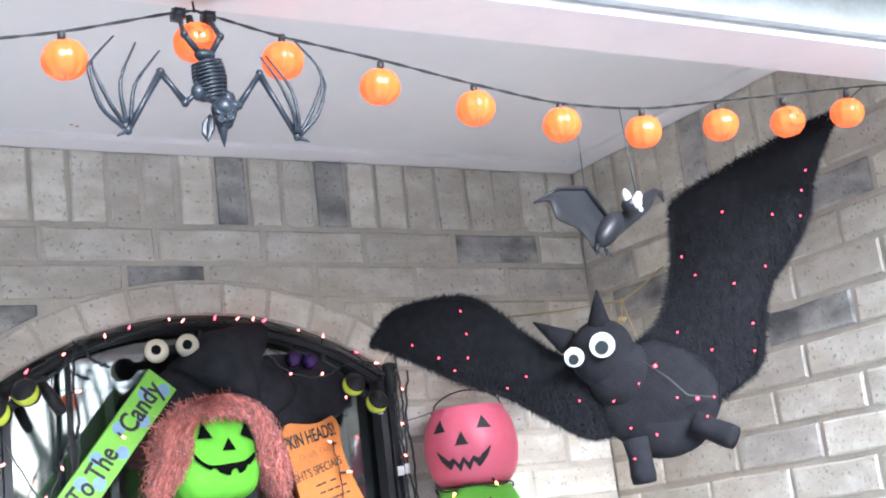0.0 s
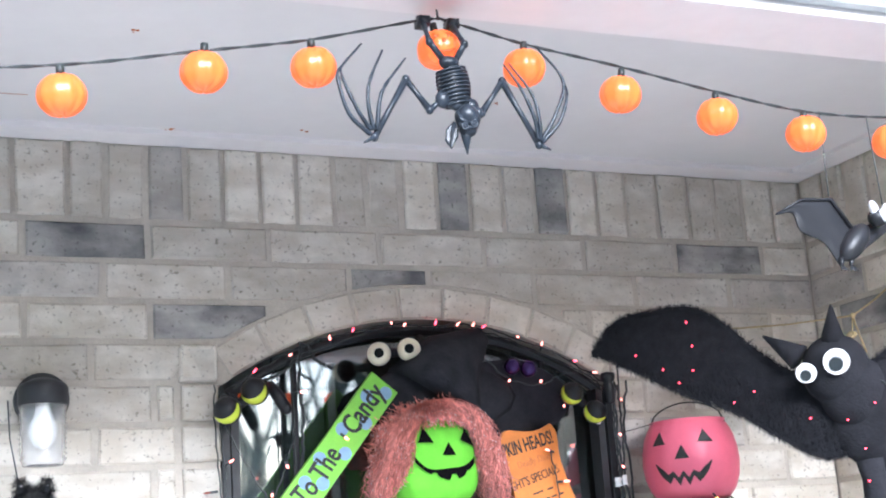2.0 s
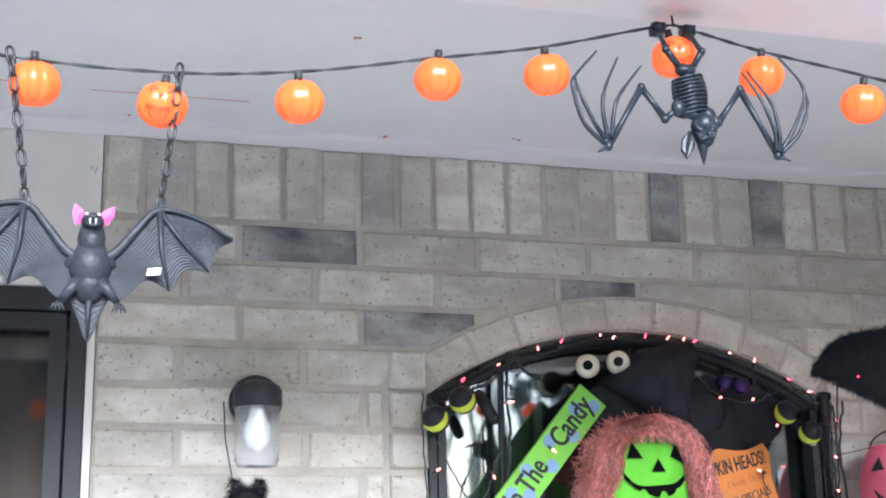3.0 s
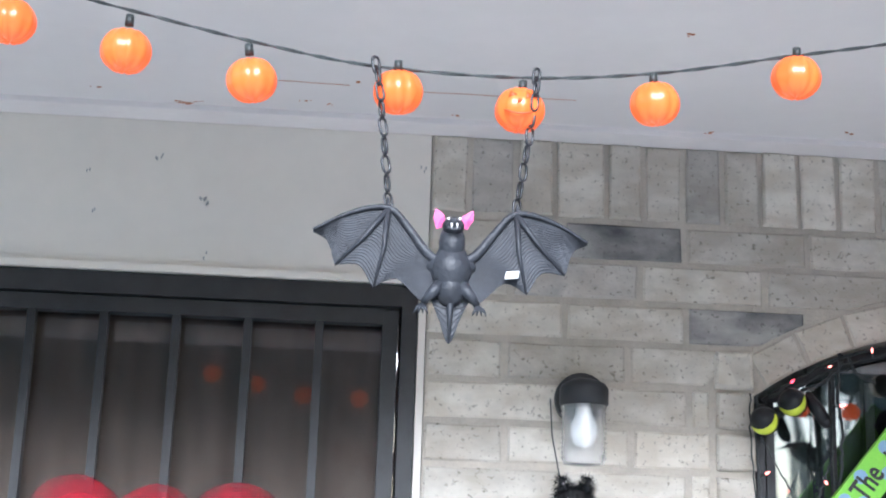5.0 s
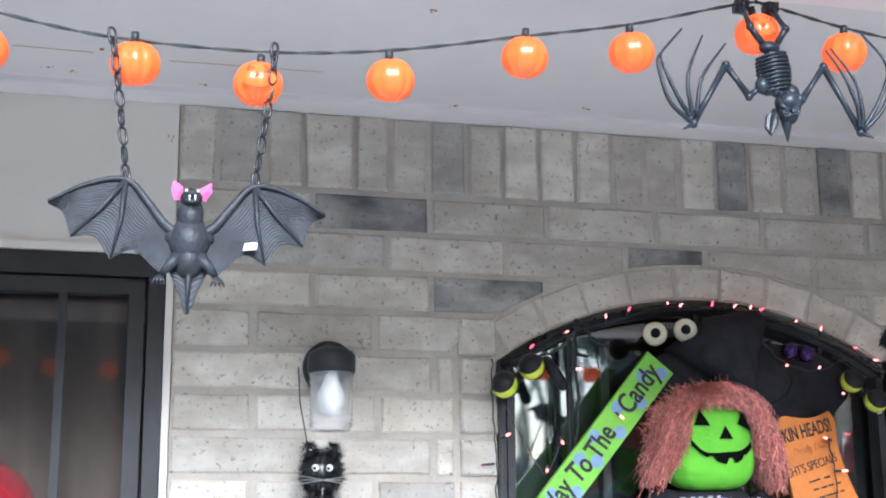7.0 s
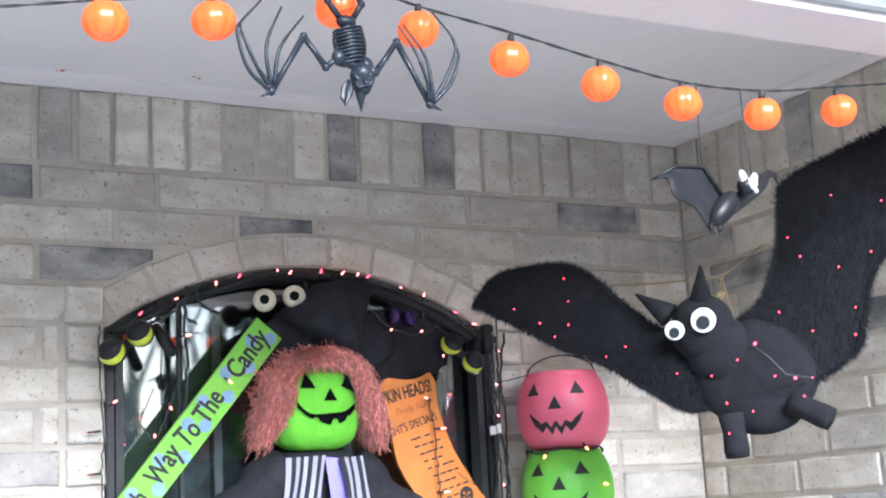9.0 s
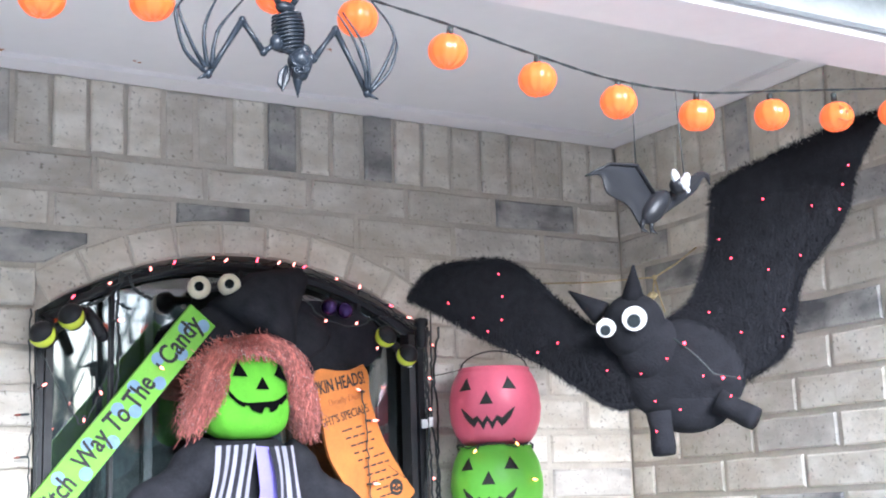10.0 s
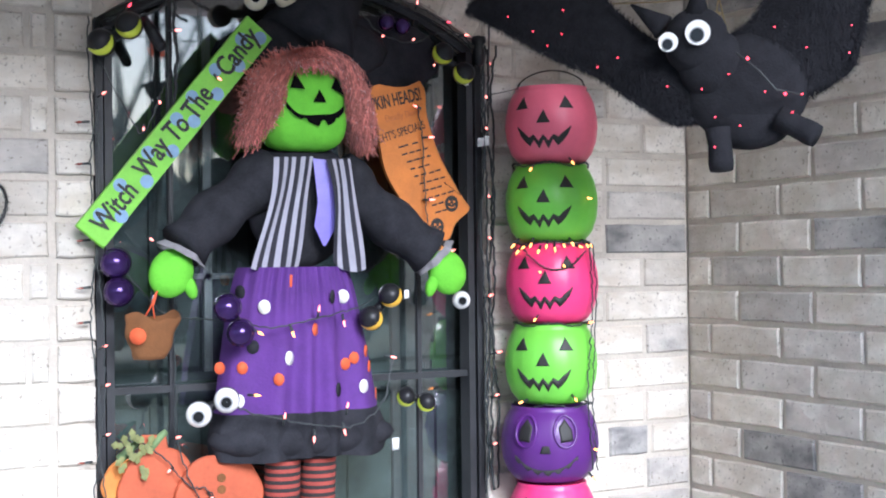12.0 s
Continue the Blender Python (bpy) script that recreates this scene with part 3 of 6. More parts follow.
# ---- pumpkin light string under the beam ----
def make_pumpkin_string():
    s = holder("pumpkin_light_string", "dark cable with lit orange plastic pumpkin lights", "string lights")
    y = -1.2
    line = [(-2.75, 2.302), (-2.62, 2.288), (-2.496, 2.262), (-2.356, 2.233), (-2.227, 2.214), (-2.063, 2.211), (-1.921, 2.225), (-1.772, 2.254), (-1.636, 2.281), (-1.488, 2.321), (-1.450, 2.321), (-1.354, 2.302), (-1.209, 2.282),
            (-1.066, 2.259), (-0.929, 2.242), (-0.777, 2.244), (-0.632, 2.265), (-0.485, 2.287), (-0.271, 2.318), (-0.03, 2.345)]
    c = Build()
    pts = [Vector((p.x, y, p.y)) for p in curve(line, 150)]
    rng = random.Random(3)
    for off in (0.0, math.pi):
        c.tube([p + Vector((0, 0.0014 * math.cos(i * 1.3 + off), 0.0011 * math.sin(i * 1.3 + off))) for i, p in enumerate(pts)], 0.0012, 5)
    part("cable", c, CABLE, s)
    lamps = [(-2.62, 2.245), (-2.496, 2.219), (-2.361, 2.194), (-2.204, 2.190), (-2.072, 2.177), (-1.924, 2.193), (-1.766, 2.233), (-1.634, 2.250), (-1.471, 2.287), (-1.355, 2.273), (-1.218, 2.248),
             (-1.072, 2.228), (-0.930, 2.213), (-0.783, 2.211), (-0.628, 2.231), (-0.485, 2.245), (-0.346, 2.269)]
    body = Build()
    body.ball((0, 0, 0), (0.0275, 0.0275, 0.0255), 48, 16, shape=lambda t, p: (0.91 + 0.09 * abs(math.cos(5 * t)) ** 0.5) * (1 - 0.12 * math.exp(-((p / 0.35) ** 2)) - 0.08 * math.exp(-(((math.pi - p) / 0.4) ** 2))))
    body = body.mesh("lamp", ORANGE_LAMP)
    cap = Build()
    cap.lathe([(0.0, 0.0), (0.0048, 0.0), (0.0045, 0.012), (0.0, 0.013)], (0, 0, 0.0225), 10)
    cap = cap.mesh("cap", CABLE)
    face = Build()
    for a, b, r in ((-0.35, 0.30, 0.0055), (0.35, 0.30, 0.0055), (0, 0.02, 0.0035)):
        n = Vector((math.sin(a) * math.cos(b), -math.cos(a) * math.cos(b), math.sin(b)))
        disc(face, n * 0.0262, r, n, 0.0016, k=3)
    face.tube([(0.026 * math.sin(a), -0.0268 * math.cos(a), -0.008 - 0.006 * math.cos(a * 2.2)) for a in (-0.6 + 0.1 * i for i in range(13))], 0.0013, 5)
    face = face.mesh("face", LAMP_FACE)
    for i, (x, z) in enumerate(lamps):
        top = min(pts, key=lambda p: abs(p.x - x)).z
        lamp = new("lamp", body)
        lamp.parent = s
        tilt = rng.uniform(-9, 9)
        lamp.matrix_basis = pose(x, y, z - 0.004, rng.uniform(-8, 8), tilt, rng.uniform(0, 36))
        k = new("cap", cap)
        k.parent = lamp
        k.matrix_basis = pose(0, 0, max(0.0, min(0.012, top - z - 0.036)))
        if i in (4, 8, 15):
            q = new("face", face)
            q.parent = lamp
            q.matrix_basis = pose(0, 0, 0, 0, 0, -math.degrees(lamp.matrix_basis.to_euler().z) - 8)
    # hooks that hold the cable to the beam
    for x, z in ((-1.469, 2.323), (-2.75, 2.302), (-0.03, 2.345)):
        h = Build()
        h.tube([(x, y, z), (x, y + 0.004, 2.347)], 0.0015, 5)
        part("hook", h, CABLE, s)


make_pumpkin_string()


# ---- bats ----
def skeleton_bat():
    y = -1.238
    size = lambda d: (y + d + 2.696) / 1.524  # noqa: E731
    P = lambda x, z, d=0.0: Vector((-2.105 + size(d) * (x + 2.105), y + d, 1.636 + size(d) * (z - 1.636)))  # noqa: E731
    bat = holder("skeleton_bat", "dusty blue-black plastic skeleton bat hanging upside down from the light cable", "decoration")
    # legs with feet gripping the cable
    for foot, knee, hip in (((-1.478, 2.329), (-1.472, 2.305), (-1.454, 2.281)), ((-1.438, 2.329), (-1.424, 2.306), (-1.439, 2.281))):
        b = Build()
        c = P(*foot, 0.034)
        b.box((c.x - 0.007, c.y - 0.010, c.z - 0.004), (c.x + 0.007, c.y + 0.012, c.z + 0.008), bevel=0.003)
        for k in (-0.005, 0.0, 0.005):
            b.tube([c + Vector((k, -0.008, 0.006)), c + Vector((k, 0.004, 0.010)), c + Vector((k, 0.013, 0.004))], [0.002, 0.002, 0.001], 5)
        b.tube([P(*foot, 0.030), P((foot[0] + knee[0]) / 2, (foot[1] + knee[1]) / 2, 0.006), P(*knee, -0.006), P(*hip)], [0.0042, 0.0030, 0.0042, 0.0038], 8)
        b.ball(P(*knee, -0.006), (0.0050, 0.0050, 0.0056), 10, 8)
        part("leg", b, BONE_BLUE, bat)
    b = Build()
    b.ball(P(-1.447, 2.279), (0.012, 0.009, 0.008), 12, 8, shape=lambda t, p: 1 + 0.12 * math.cos(2 * t))
    b.tube([P(-1.447, 2.277), P(-1.446, 2.262, 0.004)], [0.006, 0.0055], 8)
    part("pelvis", b, BONE_BLUE, bat)
    # closed barrel of ribs with a keel standing off its edge
    b = Build()
    prof = []
    for i in range(10):
        v = i / 9
        r = 0.0125 + 0.0065 * math.sin(math.pi * (0.25 + 0.62 * v))
        prof.append((r * 0.84, -0.0425 * v))
        b.tube([(1.08 * r * math.cos(t), 0.92 * r * math.sin(t), -0.0425 * v + 0.002 * math.cos(t)) for t in (2 * math.pi * q / 18 for q in range(18))], 0.0016, 6, closed=True)
    b.lathe([(0.002, 0.003), *prof, (0.002, -0.046)], (0, 0, 0), 20)
    lean = Matrix.Translation(P(-1.4455, 2.268)) @ Matrix.Rotation(math.radians(-7), 4, "Y") @ Matrix.Diagonal((1.0, 0.85, 1.0, 1.0))
    b.v = [tuple(lean @ Vector(p)) for p in b.v]
    b.tube([P(-1.4455, 2.270, 0.010), P(-1.444, 2.245, 0.014), P(-1.438, 2.222, 0.010)], 0.0045, 7)
    part("rib_cage", b, BONE_BLUE, bat)
    b = Build()
    b.prism([(-0.006, -0.012), (0.0, -0.016), (0.002, 0.0), (-0.009, 0.020), (-0.012, 0.012)], P(-1.424, 2.251, 0.002), (1, 0, 0), (0, 0, 1), 0.006, bevel=0.001)
    part("keel", b, BONE_BLUE, bat, smooth=False)
    # shoulders
    b = Build()
    for x, z in ((-1.459, 2.229), (-1.421, 2.222)):
        b.ball(P(x, z, -0.002), (0.010, 0.008, 0.011), 10, 8)
    b.tube([P(-1.459, 2.229), P(-1.442, 2.222, -0.004), P(-1.421, 2.222)], 0.0065, 8)
    part("shoulder_girdle", b, BONE_BLUE, bat)
    # skull, upside down, with brow ridges, sockets, an ear and a pointed jaw
    b = Build()
    b.ball(P(-1.427, 2.206, -0.008), (0.0165, 0.015, 0.0185), 18, 14, shape=lambda t, p: 1 + 0.09 * math.sin(3 * t + 1) * math.sin(2 * p) - 0.10 * math.exp(-((p - 2.0) ** 2) * 6))
    b.ball(P(-1.428, 2.192, -0.014), (0.0115, 0.010, 0.010), 12, 8)
    for a, e, c in (((-1.441, 2.214), (-1.436, 2.204), (-1.425, 2.200)), ((-1.414, 2.216), (-1.417, 2.205), (-1.425, 2.200)), ((-1.440, 2.199), (-1.430, 2.193), (-1.419, 2.196))):
        b.tube([P(*a, -0.018), P(*e, -0.023), P(*c, -0.024)], [0.0022, 0.0030, 0.0022], 7)
    b.ball(P(-1.413, 2.214, -0.012), (0.007, 0.007, 0.008), 10, 8)
    skull = part("skull", b, BONE_BLUE, bat)
    for x, z in ((-1.432, 2.196), (-1.419, 2.200)):
        b = Build()
        b.tube([P(x + 0.0040 * math.cos(t), z + 0.0040 * math.sin(t), -0.0255) for t in (2 * math.pi * q / 14 for q in range(14))], 0.0014, 6, closed=True)
        b.ball(P(x, z, -0.0235), (0.0030, 0.0025, 0.0030), 10, 6)
        part("eye_socket", b, BONE_BLUE, skull)
    b = Build()
    b.prism([(0.003, 0.018), (0.008, 0.010), (0.007, -0.002), (-0.002, -0.017), (-0.009, -0.006), (-0.007, 0.008)], P(-1.450, 2.182, -0.002), (0.96, -0.28, 0), (0, 0, 1), 0.004, bevel=0.0015)
    b.tube([P(-1.446, 2.199, -0.006), P(-1.450, 2.184, -0.008), P(-1.453, 2.167, -0.006)], [0.003, 0.002, 0.001], 6)
    part("ear", b, BONE_BLUE, skull, smooth=False)
    b = Build()
    b.tube([P(-1.430, 2.190, -0.012), P(-1.431, 2.180, -0.012), P(-1.431, 2.159, -0.010)], [0.0085, 0.0058, 0.0006], 9)
    part("jaw", b, BONE_BLUE, skull)
    # arms and long finger bones
    arms = (
        ((-1.459, 2.230), (-1.478, 2.214), (-1.507, 2.252), (-1.553, 2.174), (-1.567, 2.166)),
        ((-1.420, 2.222), (-1.407, 2.215), (-1.375, 2.260), (-1.330, 2.178), (-1.313, 2.172)),
    )
    bones = (
        (((-1.558, 2.177), (-1.584, 2.202), (-1.596, 2.245), (-1.592, 2.260), (-1.563, 2.294)), ((-1.557, 2.183), (-1.572, 2.206), (-1.589, 2.244), (-1.592, 2.259)), ((-1.554, 2.183), (-1.559, 2.222), (-1.554, 2.249), (-1.536, 2.288)), ((-1.549, 2.184), (-1.544, 2.220), (-1.535, 2.242), (-1.506, 2.280))),
        (((-1.331, 2.184), (-1.333, 2.212), (-1.349, 2.252), (-1.371, 2.283)), ((-1.328, 2.183), (-1.326, 2.206), (-1.334, 2.246), (-1.364, 2.286)), ((-1.326, 2.183), (-1.302, 2.221), (-1.287, 2.268), (-1.320, 2.310)), ((-1.325, 2.181), (-1.297, 2.211), (-1.283, 2.248), (-1.286, 2.267))),
    )
    for arm, fingers in zip(arms, bones):
        b = Build()
        for p, q in zip(arm[:-2], arm[1:-1]):
            m = ((p[0] + q[0]) / 2, (p[1] + q[1]) / 2)
            b.tube([P(*p), P(*m), P(*q)], [0.0046, 0.0034, 0.0042], 8)
        for q in arm[1:4]:
            b.ball(P(*q), (0.0052, 0.0050, 0.0056), 10, 8)
        b.tube([P(*arm[3]), P(*arm[4], -0.006)], [0.0036, 0.0008], 6)
        limb = part("wing_arm", b, BONE_BLUE, bat)
        for f in fingers:
            b = Build()
            line = curve(f, 16)
            b.tube([P(v.x, v.y, -0.004 - 0.006 * math.sin(math.pi * i / 16)) for i, v in enumerate(line)], [(0.0030 - 0.0018 * i / 16) * (1.25 if i in (8, 11) else 1) for i in range(17)], 7)
            part("finger_bone", b, BONE_BLUE, limb)


def wing(b, top, low, at, n=28, m=12, slot=0, thick=0.0025, ripple=0.0015, bulge=0.0):
    """A membrane between two edge lines, solid, with fine folds along it."""
    tp, lw = curve(top, n), curve(low, n)
    for side in (1, -1):
        rows = []
        for i in range(n + 1):
            row = []
            for j in range(m + 1):
                s = j / m
                p = tp[i].lerp(lw[i], s)
                edge = min(1.0, 6 * s * (1 - s) + 0.15) * min(1.0, 8 * i / n * (1 - i / n) + 0.1)
                off = side * (thick * (0.35 + 0.65 * edge)) + ripple * math.sin(j * math.pi / 2) + bulge * math.sin(math.pi * s) * edge * side
                row.append(at(p.x, p.y, off))
            rows.append(row)
        b.sheet(rows, slot)


def rubber_bat():
    y, cx = -1.152, -2.138
    bat = holder("rubber_bat", "grey-black rubber bat with spread wings and pink ears, hanging on chains", "decoration")
    for s in (1, -1):
        at = lambda x, z, d, s=s: Vector((cx + s * x, y + d + 0.25 * abs(x) ** 1.5 - 0.01, z))  # noqa: E731
        top = [(-0.150, 2.042), (-0.110, 2.062), (-0.070, 2.068), (-0.047, 2.045), (-0.026, 2.018), (-0.008, 2.008)]
        low = [(-0.150, 2.040), (-0.134, 2.030), (-0.125, 2.004), (-0.122, 2.004), (-0.099, 2.004), (-0.084, 1.981), (-0.081, 1.981), (-0.058, 1.990), (-0.030, 1.966), (-0.008, 1.972)]
        b = Build()
        wing(b, top, low, at, 40, 84, ripple=0.00055)
        b.tube([at(p.x, p.y, -0.003) for p in curve(top, 20)], [0.0016 + 0.004 * min(1, i / 16) for i in range(21)], 7)
        w = part("wing", b, BAT_RUBBER, bat)
        for tip in ((-0.124, 2.004), (-0.082, 1.981)):
            b = Build()
            b.tube([at(-0.070, 2.066, -0.004), at((tip[0] - 0.070) / 2 + 0.003, (tip[1] + 2.066) / 2, -0.006), at(*tip, -0.002)], [0.0035, 0.0026, 0.0012], 8)
            part("wing_finger", b, BAT_RUBBER, w)
        b = Build()
        b.tube([at(-0.070, 2.064, -0.003), at(-0.071, 2.080, 0)], [0.004, 0.001], 6)
        part("thumb_claw", b, BAT_RUBBER, w)
        # thigh, shin and clawed foot
        b = Build()
        b.tube([Vector((cx + s * 0.010, y - 0.014, 1.984)), Vector((cx + s * 0.021, y - 0.018, 1.973)), Vector((cx + s * 0.029, y - 0.013, 1.963))], [0.009, 0.0055, 0.0035], 9)
        for k in (-0.008, -0.003, 0.002, 0.007):
            b.tube([Vector((cx + s * 0.029, y - 0.013, 1.963)), Vector((cx + s * 0.031 + k * 0.6, y - 0.020, 1.957)), Vector((cx + s * 0.031 + k, y - 0.020, 1.951))], [0.0026, 0.0018, 0.0006], 5)
        part("foot", b, BAT_RUBBER, bat)
        b = Build()
        e = Matrix.Rotation(s * 0.30, 3, "Y")
        c = Vector((cx + s * 0.0150, y - 0.014, 2.057))
        b.add([c + e @ Vector(p) for p in ((-0.006, 0, -0.010), (0.004, 0.002, -0.010), (0.0072, 0.001, 0.002), (0.002 + s * 0.002, 0, 0.0125), (-0.0055, 0.001, 0.003), (0.0005, -0.0045, -0.002))],
              [(0, 1, 5), (1, 2, 5), (2, 3, 5), (3, 4, 5), (4, 0, 5), (4, 3, 2, 1, 0)])
        part("ear", b, PINK_EAR, bat, "pink pointed ear", smooth=False)
    # chest, belly, neck: one moulded body
    b = Build()
    b.ball((cx, y - 0.010, 2.002), (0.0215, 0.019, 0.032), 24, 18, shape=lambda t, p: (1 + 0.05 * math.sin(5 * p)) * (1 + 0.012 * math.sin(23 * t + 9 * p)))
    b.ball((cx, y - 0.010, 1.981), (0.0165, 0.016, 0.020), 18, 12)
    b.ball((cx, y - 0.014, 2.030), (0.0145, 0.014, 0.022), 16, 10, shape=lambda t, p: 1 + 0.015 * math.sin(17 * t + 7 * p))
    for s in (-1, 1):
        b.ball((cx + s * 0.014, y - 0.008, 2.008), (0.015, 0.012, 0.009), 12, 8, turn=Matrix.Rotation(s * 0.5, 3, "Y"))
    part("body", b, BAT_RUBBER, bat)
    b = Build()
    b.ball((cx, y - 0.022, 2.047), (0.0120, 0.014, 0.010), 16, 10)
    b.ball((cx, y - 0.034, 2.049), (0.0062, 0.006, 0.0045), 12, 8)
    b.tube([(cx + 0.0060 * math.cos(a), y - 0.034 - 0.003 * math.sin(a), 2.0425 - 0.003 * math.sin(a)) for a in (math.pi * i / 8 for i in range(9))], 0.0018, 6)
    head = part("head", b, BAT_RUBBER, bat)
    for s in (-1, 1):
        b = Build()
        b.ball((cx + s * 0.0062, y - 0.0335, 2.0525), 0.0017, 8, 6)
        part("eye", b, EYE_WHITE, head)
        b = Build()
        b.tube([(cx + s * 0.003, y - 0.039, 2.046), (cx + s * 0.003, y - 0.040, 2.040)], [0.0012, 0.0003], 5)
        part("fang", b, EYE_WHITE, head)
    b = Build()
    wing(b, [(-0.022, 1.972), (0.0, 1.982), (0.022, 1.972)], [(-0.012, 1.950), (0.0, 1.922), (0.012, 1.950)], lambda x, z, d: Vector((cx + x, y + d - 0.006, z)), 14, 30, ripple=0.0005)
    b.tube([(cx, y - 0.016, 1.975), (cx, y - 0.010, 1.922)], [0.0045, 0.001], 6)
    part("tail", b, BAT_RUBBER, bat)
    t = Build()
    t.prism([(-0.008, -0.003), (0.007, -0.004), (0.008, 0.004), (-0.006, 0.005)], (-2.073, -1.169, 1.997), (1, -0.1, 0.15), (0, 0, 1), 0.0006)
    t.thing("price_tag", PAPER_GLINT, "small white price tag stuck on the rubber bat's wing", "tag")
    link = Build()
    link.tube([(0.0042 * math.cos(t), 0, 0.0068 * math.sin(t) + (0.003 if math.sin(t) > 0 else -0.003)) for t in (2 * math.pi * j / 14 for j in range(14))], 0.00165, 6, closed=True)
    link = link.mesh("link", CHAIN)
    for x0, z0, x1, z1 in ((-2.208, 2.078, -2.229, 2.211), (-2.067, 2.078, -2.056, 2.208)):
        c = holder("hanging_chain", "black plastic chain between the light cable and the bat", "chain", "chains of the rubber bat")
        a, e, n = Vector((x0, y + 0.003, z0)), Vector((x1, -1.2, z1)), 9
        aim = math.degrees(math.atan2(x1 - x0, z1 - z0))
        for i in range(n):
            p = a.lerp(e, i / (n - 1)) - Vector((0, (0, 0.008, 0.016, 0.024, 0.030, 0.034, 0.035, 0.030, 0.012)[i], 0))
            ob = new("link", link)
            ob.parent = c
            ob.matrix_basis = Matrix.Translation(p) @ pose(0, 0, 0, 0, aim, 0) @ pose(0, 0, 0, 0, 0, 25 + 90 * (i % 2))


def small_bat():
    b, y = Build(), -1.2
    at = lambda x, z, d: Vector((x, y + d, z))  # noqa: E731
    wing(b, [(-0.997, 2.093), (-0.955, 2.113), (-0.906, 2.116), (-0.890, 2.090), (-0.872, 2.072)], [(-0.997, 2.091), (-0.970, 2.094), (-0.960, 2.070), (-0.925, 2.055), (-0.903, 2.024)], at, 24, 8, ripple=0.0006)
    wing(b, [(-0.741, 2.126), (-0.765, 2.127), (-0.800, 2.108), (-0.850, 2.080)], [(-0.741, 2.108), (-0.757, 2.118), (-0.785, 2.090), (-0.872, 2.040)], lambda x, z, d: at(x, z, d + 0.25 * (x + 0.85)), 16, 8, ripple=0.0006)
    b.tube([at(-0.997, 2.092, -0.002), at(-0.955, 2.113, -0.003), at(-0.906, 2.116, -0.003), at(-0.872, 2.070, -0.003)], [0.001, 0.0022, 0.003, 0.003], 6)
    b.ball(at(-0.876, 2.056, -0.004), (0.017, 0.015, 0.034), 12, 10, turn=Matrix.Rotation(0.75, 3, "Y"))
    b.ball(at(-0.838, 2.090, -0.012), (0.014, 0.013, 0.013), 12, 8)
    for x in (-0.905, -0.889):
        b.tube([at(x + 0.004, 2.034, -0.004), at(x, 2.022, -0.006)], [0.004, 0.003], 6)
        for k in (-0.006, 0, 0.006):
            b.tube([at(x, 2.023, -0.006), at(x + k, 2.014, -0.012)], [0.002, 0.0006], 5)
    # foil-bright ears and face
    b.ball(at(-0.845, 2.101, -0.016), (0.0075, 0.005, 0.013), 10, 8, 1, turn=Matrix.Rotation(-0.3, 3, "Y"))
    b.ball(at(-0.826, 2.100, -0.016), (0.007, 0.006, 0.011), 10, 8, 1, turn=Matrix.Rotation(0.4, 3, "Y"))
    b.ball(at(-0.834, 2.092, -0.022), (0.009, 0.006, 0.010), 10, 8, 1)
    b.ball(at(-0.832, 2.080, -0.026), (0.004, 0.003, 0.004), 8, 6, 1)
    b.thing("small_bat", [BLACK_PLASTIC, SILVER], "small black plastic bat with silver ears hanging on two threads", "decoration")
    for x0, z0, x1, z1 in ((-0.906, 2.117, -0.903, 2.244), (-0.815, 2.102, -0.822, 2.244)):
        t = Build()
        t.tube([(x0, y, z0), (x1, y, z1)], 0.0009, 5)
        t.thing("thread", CABLE, "thin black thread between the light cable and the bat", "thread", "threads of the small bat")


FB_O, FB_D, FB_N = Vector((-0.81, -0.345, 0)), Vector((0.609, -0.793, 0)), Vector((0.793, 0.609, 0))


